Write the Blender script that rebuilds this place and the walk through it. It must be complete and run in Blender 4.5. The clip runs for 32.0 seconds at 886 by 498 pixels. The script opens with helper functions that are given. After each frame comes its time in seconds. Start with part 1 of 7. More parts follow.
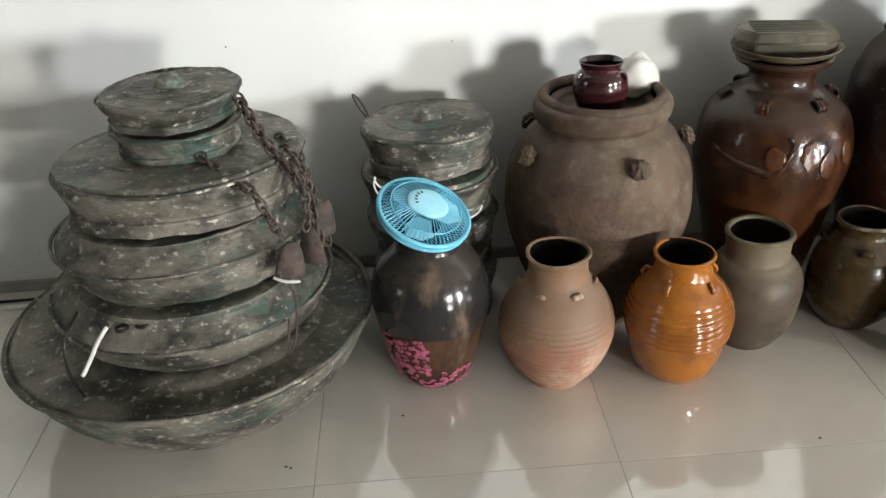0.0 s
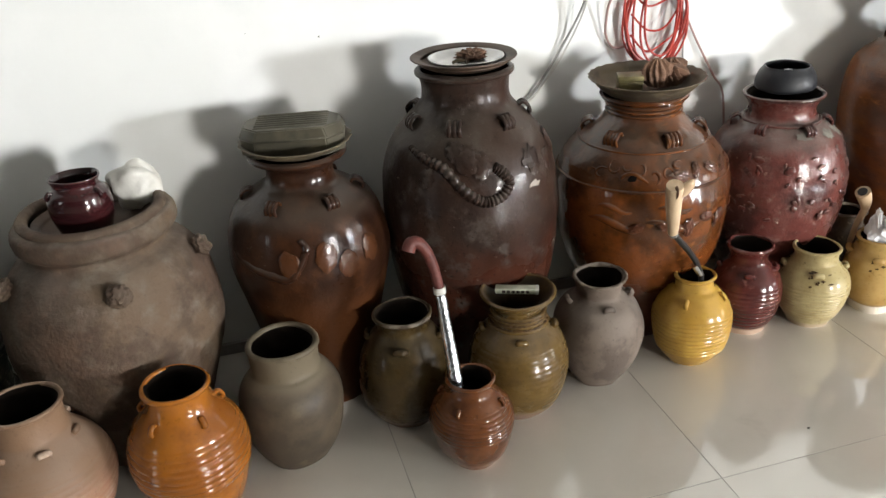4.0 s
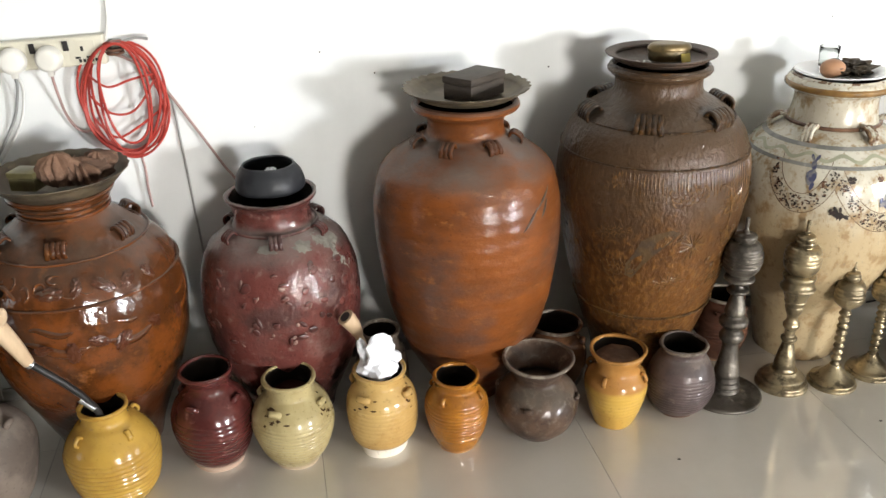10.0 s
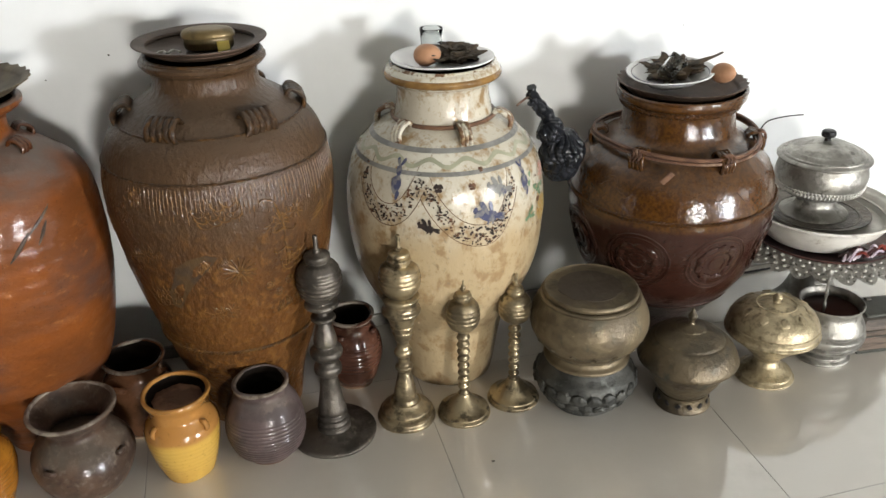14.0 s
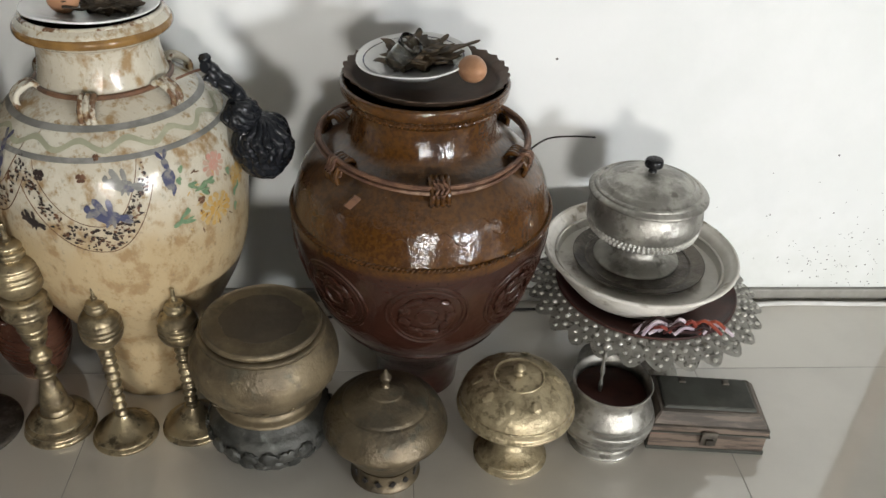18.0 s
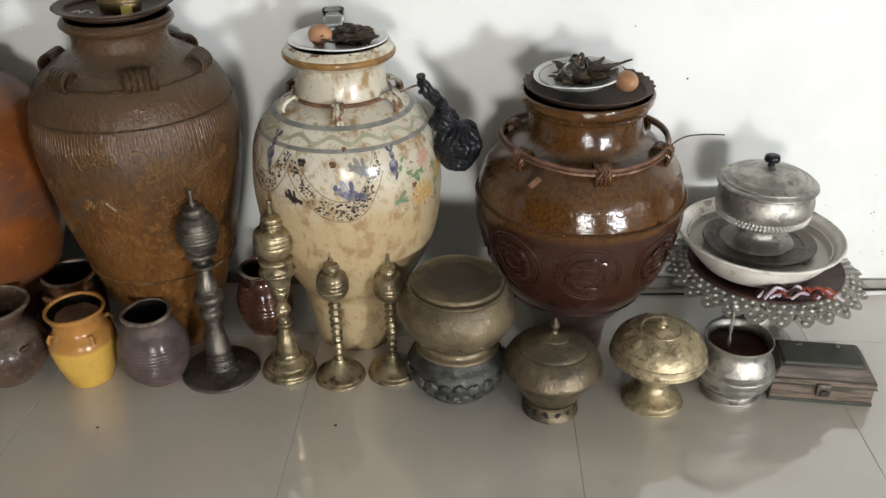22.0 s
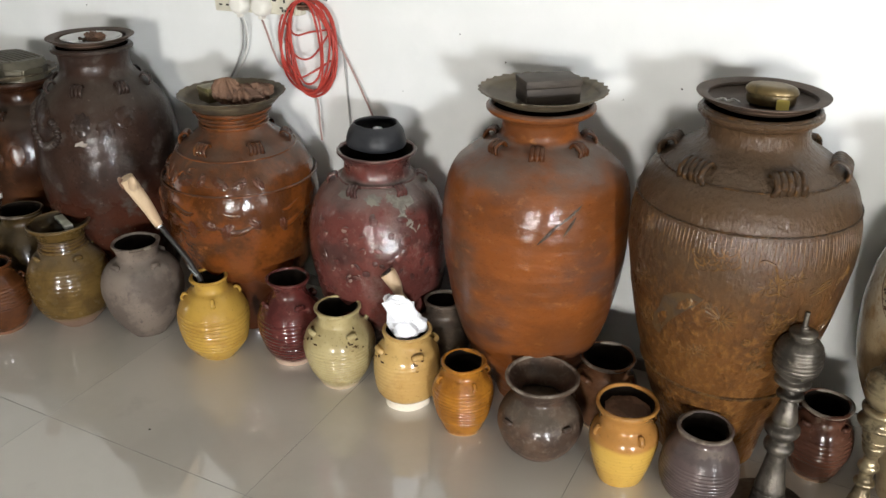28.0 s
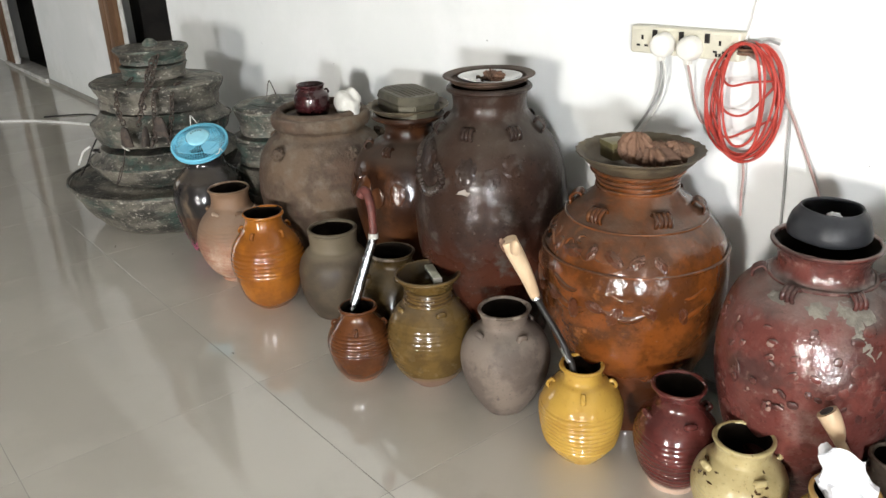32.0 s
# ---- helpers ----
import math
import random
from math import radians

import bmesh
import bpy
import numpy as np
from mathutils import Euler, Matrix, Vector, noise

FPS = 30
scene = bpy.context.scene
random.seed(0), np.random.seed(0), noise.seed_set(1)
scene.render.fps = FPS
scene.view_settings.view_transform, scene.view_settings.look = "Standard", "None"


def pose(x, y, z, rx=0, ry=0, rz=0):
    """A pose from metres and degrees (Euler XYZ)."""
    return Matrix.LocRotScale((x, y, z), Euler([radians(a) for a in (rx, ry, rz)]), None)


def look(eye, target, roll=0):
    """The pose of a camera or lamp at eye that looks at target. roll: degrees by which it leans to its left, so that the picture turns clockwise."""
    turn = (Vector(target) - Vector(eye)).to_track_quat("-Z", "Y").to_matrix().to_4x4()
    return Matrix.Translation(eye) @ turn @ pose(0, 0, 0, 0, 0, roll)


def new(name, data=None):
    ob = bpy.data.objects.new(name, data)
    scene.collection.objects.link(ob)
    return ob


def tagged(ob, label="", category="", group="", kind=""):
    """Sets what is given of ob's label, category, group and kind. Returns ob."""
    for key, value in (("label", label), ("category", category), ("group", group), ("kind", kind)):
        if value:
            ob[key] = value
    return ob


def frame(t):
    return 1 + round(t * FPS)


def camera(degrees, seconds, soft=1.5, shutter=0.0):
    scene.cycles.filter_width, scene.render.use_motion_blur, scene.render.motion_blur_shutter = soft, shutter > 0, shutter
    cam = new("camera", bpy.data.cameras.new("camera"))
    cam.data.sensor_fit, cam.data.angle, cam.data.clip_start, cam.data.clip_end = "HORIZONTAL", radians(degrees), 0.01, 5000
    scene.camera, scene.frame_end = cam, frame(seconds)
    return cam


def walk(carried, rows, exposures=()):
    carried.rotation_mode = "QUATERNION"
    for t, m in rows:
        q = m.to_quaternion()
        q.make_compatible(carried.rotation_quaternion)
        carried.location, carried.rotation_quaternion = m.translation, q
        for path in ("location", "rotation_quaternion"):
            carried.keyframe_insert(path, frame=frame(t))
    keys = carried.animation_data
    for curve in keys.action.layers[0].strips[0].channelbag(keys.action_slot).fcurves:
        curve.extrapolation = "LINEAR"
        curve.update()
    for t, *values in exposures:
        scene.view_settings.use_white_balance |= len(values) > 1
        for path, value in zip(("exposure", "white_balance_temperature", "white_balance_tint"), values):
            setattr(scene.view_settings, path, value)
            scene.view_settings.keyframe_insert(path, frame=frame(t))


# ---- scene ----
cam = camera(56.2, 32.0)
PATH = [
    (0, (-0.157, 0.011, 1.139), (-0.094, 1.759, 0.169), -3.0),
    (0.5, (-0.085, 0.003, 1.131), (-0.008, 1.754, 0.168), -3.3),
    (1, (-0.037, 0.004, 1.12), (0.074, 1.749, 0.149), -4.0),
    (1.5, (0.032, 0.05, 1.135), (0.268, 1.776, 0.153), -3.8),
    (2, (0.117, 0.102, 1.136), (0.52, 1.825, 0.203), -3.0),
    (2.5, (0.223, 0.091, 1.136), (0.662, 1.815, 0.222), -3.9),
    (4.5, (0.653, 0.113, 1.158), (1.114, 1.846, 0.273), -3.4),
    (5, (0.771, 0.11, 1.153), (1.259, 1.826, 0.249), -4.2),
    (5.5, (0.922, 0.055, 1.156), (1.422, 1.777, 0.27), -4.0),
    (6, (0.98, 0.009, 1.139), (1.493, 1.734, 0.267), -3.6),
    (6.5, (1.057, 0.01, 1.125), (1.581, 1.738, 0.264), -4.1),
    (7, (1.171, 0.057, 1.141), (1.708, 1.783, 0.284), -3.7),
    (7.5, (1.269, 0.046, 1.144), (1.77, 1.792, 0.307), -3.5),
    (8, (1.409, 0.018, 1.141), (1.734, 1.808, 0.31), -3.2),
    (8.5, (1.516, 0.008, 1.137), (1.837, 1.802, 0.313), -2.6),
    (9, (1.631, 0.091, 1.157), (1.966, 1.88, 0.328), -2.5),
    (9.5, (1.761, 0.143, 1.144), (2.112, 1.934, 0.325), -2.5),
    (10, (1.951, 0.125, 1.18), (2.288, 1.902, 0.327), -1.5),
    (10.5, (2.074, 0.111, 1.174), (2.379, 1.892, 0.316), -1.3),
    (11, (2.161, 0.185, 1.148), (2.477, 1.972, 0.308), -1.8),
    (11.5, (2.245, 0.242, 1.168), (2.585, 2.023, 0.324), -2.2),
    (12, (2.376, 0.251, 1.167), (2.723, 2.024, 0.309), -2.2),
    (12.5, (2.52, 0.237, 1.156), (2.85, 1.97, 0.214), -1.5),
    (13, (2.593, 0.211, 1.139), (2.98, 1.932, 0.196), -0.8),
    (13.5, (2.691, 0.24, 1.139), (3.12, 1.952, 0.199), -1.1),
    (14, (2.805, 0.243, 1.142), (3.238, 1.958, 0.209), -1.3),
    (14.5, (2.963, 0.186, 1.124), (3.383, 1.919, 0.217), -0.8),
    (15, (3.071, 0.164, 1.092), (3.452, 1.92, 0.214), -0.8),
    (15.5, (3.185, 0.269, 1.124), (3.554, 2.006, 0.202), -0.4),
    (17.5, (3.611, 0.453, 1.129), (3.906, 2.085, 0.01), 3.1),
    (18, (3.651, 0.522, 1.134), (3.79, 2.175, 0.016), 2.8),
    (18.5, (3.673, 0.554, 1.136), (3.581, 2.202, 0.006), 1.4),
    (19, (3.62, 0.534, 1.159), (3.404, 2.184, 0.05), 0.6),
    (19.5, (3.556, 0.473, 1.173), (3.333, 2.138, 0.088), 0.7),
    (20, (3.54, 0.429, 1.19), (3.317, 2.099, 0.112), 0.4),
    (20.5, (3.562, 0.344, 1.198), (3.365, 2.031, 0.141), -0.4),
    (21, (3.584, 0.215, 1.201), (3.411, 1.926, 0.179), -0.5),
    (21.5, (3.542, 0.154, 1.2), (3.407, 1.878, 0.195), -0.5),
    (22, (3.489, 0.132, 1.194), (3.411, 1.859, 0.188), -0.7),
    (22.5, (3.466, 0.167, 1.178), (3.402, 1.909, 0.198), -0.3),
    (23, (3.52, 0.346, 1.146), (3.468, 2.088, 0.164), -0.1),
    (23.5, (3.545, 0.455, 1.141), (3.491, 2.151, 0.083), -0.4),
    (24, (3.437, 0.463, 1.147), (3.328, 2.171, 0.112), -0.6),
    (24.5, (3.302, 0.472, 1.174), (3.087, 2.158, 0.12), 0.8),
    (26.5, (3.168, 0.227, 1.184), (2.544, 1.88, 0.246), 0.3),
    (27, (3.026, 0.211, 1.202), (2.336, 1.841, 0.271), 0.2),
    (27.5, (2.939, 0.174, 1.207), (2.209, 1.815, 0.327), 0.1),
    (28, (2.91, 0.196, 1.205), (2.095, 1.797, 0.326), -0.1),
    (28.5, (2.846, 0.272, 1.197), (1.864, 1.78, 0.323), -2.2),
    (29, (2.72, 0.331, 1.178), (1.563, 1.732, 0.341), -3.3),
    (29.5, (2.603, 0.357, 1.166), (1.362, 1.692, 0.343), -2.9),
    (30, (2.414, 0.357, 1.172), (1.118, 1.649, 0.366), -2.5),
    (30.5, (2.309, 0.348, 1.162), (0.993, 1.627, 0.366), -2.6),
    (31, (2.307, 0.341, 1.169), (0.905, 1.533, 0.385), -2.2),
    (31.5, (2.372, 0.369, 1.145), (0.924, 1.519, 0.382), -2.1),
    (32, (2.555, 0.417, 1.147), (1.11, 1.557, 0.364), -2.5),
]
walk(cam, [(t, look(eye, target, roll)) for t, eye, target, roll in PATH],
     exposures=[(0, 0.8), (2, 0.7), (6, 0.38), (12, 0.15), (14, -0.12), (15, -0.22), (18, -0.62), (19, -0.36), (20, -0.42), (21, -0.5), (23, -0.38), (24, -0.2), (28, -0.02), (30, 0.12), (31, 0.33), (32, 0.5)])

# ---- world, lamps ----
world = bpy.data.worlds.new("world")
scene.world = world
world.use_nodes = True
wn = world.node_tree
sky = wn.nodes.new("ShaderNodeTexSky")
sky.sky_type, sky.sun_disc = "NISHITA", False
sky.sun_elevation, sky.sun_rotation = radians(50), radians(20)
wn.links.new(sky.outputs[0], wn.nodes["Background"].inputs[0])
wn.nodes["Background"].inputs[1].default_value = 0.12

sun_data = bpy.data.lights.new("sun", "SUN")
sun_data.energy, sun_data.angle, sun_data.color = 2.5, radians(0.5), (1.0, 0.95, 0.88)
sun = new("sun", sun_data)
sun.matrix_world = look((2, 8, 9), (0.5, 4.0, 4.2))


def window_lamp(x, y, z, w, h, power, target, color=(1, 0.98, 0.945)):
    d = bpy.data.lights.new("window_light", "AREA")
    d.shape, d.size, d.size_y, d.energy, d.color = "RECTANGLE", w, h, power, color
    ob = new("window_light", d)
    ob.matrix_world = look((x, y, z), target)
    return ob


SOUTH = -5.6          # wall behind the camera, with two windows
WEST, EAST = -6.2, 9.4
CEIL = 2.9
WINDOWS = ((3.4, 4.4, 0.45, 1.35), (8.3, 9.3, 0.45, 1.35))      # x from, x to, sill, head
window_lamp(3.9, SOUTH - 0.14, 0.9, 1.0, 0.9, 520, (3.0, 2, 0.7), (1, 0.975, 0.93))
window_lamp(8.8, SOUTH - 0.14, 0.9, 1.0, 0.9, 1080, (3.6, 2, 0.7), (0.95, 0.975, 1.0))
window_lamp(EAST + 0.14, -1.6, 1.3, 1.0, 1.4, 40, (4, -0.4, 1.0))
# added weak fill from an assumed west window, lifts the far left
window_lamp(WEST - 0.14, -1.2, 1.45, 1.2, 1.5, 14, (2, 0.2, 1.0))

# ---- materials ----


def rgb(c):
    return (*c, 1.0)


def mat(name, base, second=None, rough=0.5, metal=0.0, scale=8.0, bump=0.1, bump_scale=60.0, spread=(0.42, 0.58),
        coat=0.0, dust=None, dust_amount=0.0, third=None, third_scale=30.0, third_spread=(0.6, 0.72), rough_var=0.12,
        low=None, low_z=0.0, low_soft=0.004, high=None, high_z=0.0, high_soft=0.03, streak=1.0, rings=0.0, ring_scale=60.0,
        fourth=None, fourth_scale=5.0, fourth_spread=(0.55, 0.72), low_rough=0.75, late=False, specks=0.0):
    """Procedural surface: two tones in patches, specks, dust on faces that look up, a band low down (bare clay on some
    jars), a band high up.
    """
    m = bpy.data.materials.new(name)
    m.use_nodes = True
    t = m.node_tree
    L, N = t.links.new, t.nodes.new
    b = t.nodes["Principled BSDF"]
    co = N("ShaderNodeTexCoord")
    mp = N("ShaderNodeMapping")
    mp.inputs["Scale"].default_value = (1, 1, streak)
    L(co.outputs["Object"], mp.inputs[0])
    info = N("ShaderNodeObjectInfo")
    off = N("ShaderNodeVectorMath")
    off.operation = "ADD"
    L(mp.outputs[0], off.inputs[0])
    mul = N("ShaderNodeMath")
    mul.operation = "MULTIPLY"
    mul.inputs[1].default_value = 7.0
    L(info.outputs["Random"], mul.inputs[0])
    L(mul.outputs[0], off.inputs[1])

    def noise_tex(sc, detail=6, rough_=0.6):
        n = N("ShaderNodeTexNoise")
        n.inputs["Scale"].default_value, n.inputs["Detail"].default_value, n.inputs["Roughness"].default_value = sc, detail, rough_
        L(off.outputs[0], n.inputs["Vector"])
        return n.outputs[0]

    def ramp(src, lo, hi):
        r = N("ShaderNodeMapRange")
        r.inputs[1].default_value, r.inputs[2].default_value = lo, hi
        r.interpolation_type = "SMOOTHSTEP"
        L(src, r.inputs[0])
        return r.outputs[0]

    def mix(fac, a, c2):
        x = N("ShaderNodeMix")
        x.data_type = "RGBA"
        if isinstance(fac, float):
            x.inputs[0].default_value = fac
        else:
            L(fac, x.inputs[0])
        for v, i in ((a, 6), (c2, 7)):
            if isinstance(v, tuple):
                x.inputs[i].default_value = v
            else:
                L(v, x.inputs[i])
        return x.outputs[2]

    second = second or tuple(v * 0.7 for v in base)
    col = mix(ramp(noise_tex(scale), *spread), rgb(base), rgb(second))

    def flecks(col):
        if third:
            col = mix(ramp(noise_tex(third_scale, 5), *third_spread), col, rgb(third))
        if fourth:
            col = mix(ramp(noise_tex(fourth_scale, 7, 0.7), *fourth_spread), col, rgb(fourth))
        return col
    if not late:
        col = flecks(col)
    sep = N("ShaderNodeSeparateXYZ")
    L(co.outputs["Object"], sep.inputs[0])

    def band(z, soft, below):
        wob = N("ShaderNodeMath")
        wob.operation = "MULTIPLY_ADD"
        wob.inputs[1].default_value = soft * 2
        L(noise_tex(14, 3), wob.inputs[0])
        L(sep.outputs[2], wob.inputs[2])
        return ramp(wob.outputs[0], z + soft * 2, z) if below else ramp(wob.outputs[0], z, z + soft * 2)
    if low:
        col = mix(band(low_z, low_soft, True), col, rgb(low))
    if high:
        col = mix(band(high_z, high_soft, False), col, rgb(high))
    if late:
        col = flecks(col)
    if specks:
        sp = N("ShaderNodeMath")
        sp.operation = "MULTIPLY"
        sp.inputs[1].default_value = specks
        L(ramp(noise_tex(130, 3), 0.6, 0.7), sp.inputs[0])
        col = mix(sp.outputs[0], col, rgb(tuple(v * 0.3 for v in second)))
        sp2 = N("ShaderNodeMath")
        sp2.operation = "MULTIPLY"
        sp2.inputs[1].default_value = specks * 0.5
        L(ramp(noise_tex(75, 5, 0.7), 0.64, 0.74), sp2.inputs[0])
        col = mix(sp2.outputs[0], col, rgb((0.34, 0.29, 0.235)))
    rf = N("ShaderNodeMath")
    rf.operation = "MULTIPLY_ADD"
    rf.inputs[1].default_value, rf.inputs[2].default_value = rough_var * 2, rough - rough_var
    L(noise_tex(scale * 2.3, 5), rf.inputs[0])
    rough_out = rf.outputs[0]
    if low:
        lr = N("ShaderNodeMix")
        L(band(low_z, low_soft, True), lr.inputs[0])
        L(rough_out, lr.inputs[2])
        lr.inputs[3].default_value = low_rough
        rough_out = lr.outputs[0]
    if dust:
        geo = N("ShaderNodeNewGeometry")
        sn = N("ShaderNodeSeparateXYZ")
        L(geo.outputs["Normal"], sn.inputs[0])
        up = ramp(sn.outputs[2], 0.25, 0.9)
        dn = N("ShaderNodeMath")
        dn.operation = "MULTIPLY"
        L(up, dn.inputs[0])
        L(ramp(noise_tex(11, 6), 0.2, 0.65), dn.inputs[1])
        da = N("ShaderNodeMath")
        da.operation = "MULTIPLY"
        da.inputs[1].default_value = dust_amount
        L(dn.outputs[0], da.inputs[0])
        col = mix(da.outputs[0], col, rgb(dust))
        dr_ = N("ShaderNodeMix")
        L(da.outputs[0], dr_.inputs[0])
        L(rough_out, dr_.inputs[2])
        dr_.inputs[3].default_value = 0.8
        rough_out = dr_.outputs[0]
    L(col, b.inputs["Base Color"])
    L(rough_out, b.inputs["Roughness"])
    b.inputs["Metallic"].default_value = metal
    b.inputs["Coat Weight"].default_value = min(1.0, coat * 1.1)
    if metal == 0:
        b.inputs["Specular IOR Level"].default_value = 0.12 if coat else 0.25
    b.inputs["Coat Roughness"].default_value = 0.11
    if bump:
        bp = N("ShaderNodeBump")
        bp.inputs["Strength"].default_value, bp.inputs["Distance"].default_value = bump, 0.004
        h = noise_tex(bump_scale, 4)
        if rings:
            wv = N("ShaderNodeTexWave")
            wv.bands_direction = "Z"
            wv.inputs["Scale"].default_value, wv.inputs["Distortion"].default_value = ring_scale, 1.2
            L(co.outputs["Object"], wv.inputs[0])
            ad = N("ShaderNodeMath")
            ad.operation = "MULTIPLY_ADD"
            ad.inputs[1].default_value = rings
            L(wv.outputs[1], ad.inputs[0])
            L(h, ad.inputs[2])
            h = ad.outputs[0]
        L(h, bp.inputs["Height"])
        L(bp.outputs[0], b.inputs["Normal"])
        if coat:
            L(bp.outputs[0], b.inputs["Coat Normal"])
    return m


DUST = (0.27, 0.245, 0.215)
M = {}
M["wall"] = mat("wall_paint", (0.765, 0.772, 0.762), (0.715, 0.728, 0.713), rough=0.6, scale=1.3, bump=0.06, bump_scale=35, rough_var=0.08,
                third=(0.685, 0.70, 0.69), third_scale=3.0, third_spread=(0.52, 0.78), low=(0.66, 0.675, 0.64), low_z=0.10, low_soft=0.16)
M["floor"] = mat("floor_tile", (0.61, 0.576, 0.51), (0.57, 0.537, 0.474), rough=0.06, scale=2.5, bump=0.006, bump_scale=7, rough_var=0.03,
                 third=(0.53, 0.497, 0.436), third_scale=6, third_spread=(0.62, 0.8))
M["floor"].node_tree.nodes["Principled BSDF"].inputs["IOR"].default_value = 2.1
M["floor"].node_tree.nodes["Principled BSDF"].inputs["Specular IOR Level"].default_value = 0.5
M["grout"] = mat("floor_grout", (0.36, 0.34, 0.31), rough=0.8)
# for unseen walls and window bars: dark so that little light bounces
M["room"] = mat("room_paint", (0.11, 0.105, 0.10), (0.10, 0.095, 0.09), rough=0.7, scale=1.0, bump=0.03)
# unseen ceiling, its grey set for the light it throws back down
M["ceiling"] = mat("ceiling_paint", (0.33, 0.325, 0.31), (0.30, 0.295, 0.28), rough=0.7, scale=1.0, bump=0.03)
M["wood_frame"] = mat("door_frame_wood", (0.20, 0.115, 0.065), (0.12, 0.065, 0.035), rough=0.45, scale=20, streak=0.12, bump=0.15, bump_scale=90)
# darkness of the rooms beyond the doorways, put into the paint
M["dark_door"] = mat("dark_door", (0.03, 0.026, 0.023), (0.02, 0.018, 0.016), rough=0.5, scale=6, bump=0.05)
M["grey_door"] = mat("grey_door", (0.085, 0.09, 0.095), (0.07, 0.075, 0.08), rough=0.45, scale=5, bump=0.03)

M["enamel_trim"] = mat("pale_trim", (0.62, 0.61, 0.57), (0.5, 0.49, 0.45), rough=0.5, scale=12)
M["skirting"] = mat("grey_skirting", (0.30, 0.285, 0.255), (0.24, 0.23, 0.205), rough=0.35, scale=9, bump=0.05)

# ---- mesh helpers ----


def part(name, bm, material, parent=None, label="", smooth=True):
    me = bpy.data.meshes.new(name)
    bm.normal_update()
    bm.to_mesh(me)
    bm.free()
    return part_mesh(name, me, material, parent, label, smooth)


def part_mesh(name, me, material, parent=None, label="", smooth=True):
    me.materials.append(material)
    if smooth:
        me.shade_smooth()
        me.set_sharp_from_angle(angle=radians(42))
    ob = new(name, me)
    if parent is not None:
        ob.parent = parent
    if label:
        tagged(ob, label=label)
    return ob


def thing(name, at, label, category, group="", turn=0.0, lean=(0, 0)):
    ob = new(name)
    ob.empty_display_size = 0.05
    ob.matrix_world = pose(*at, lean[0], lean[1], turn)
    return tagged(ob, label=label, category=category, group=group)


def box_bm(x0, y0, z0, x1, y1, z1, bevel=0.0, segs=2):
    bm = bmesh.new()
    bmesh.ops.create_cube(bm, size=1)
    for v in bm.verts:
        v.co = Vector((x0 if v.co.x < 0 else x1, y0 if v.co.y < 0 else y1, z0 if v.co.z < 0 else z1))
    if bevel:
        bmesh.ops.bevel(bm, geom=bm.edges[:], offset=bevel, segments=segs, affect="EDGES", profile=0.6)
    return bm


def spline(pts, n=6):
    """A smooth line through the points of a profile."""
    out = []
    p = [pts[0], *pts, pts[-1]]
    for i in range(1, len(p) - 2):
        a, b, c, d = (np.array(q, float) for q in p[i - 1:i + 3])
        for k in range(n):
            t = k / n
            out.append(0.5 * ((2 * b) + (c - a) * t + (2 * a - 5 * b + 4 * c - d) * t * t + (3 * b - a - 3 * c + d) * t ** 3))
    out.append(np.array(pts[-1], float))
    return out


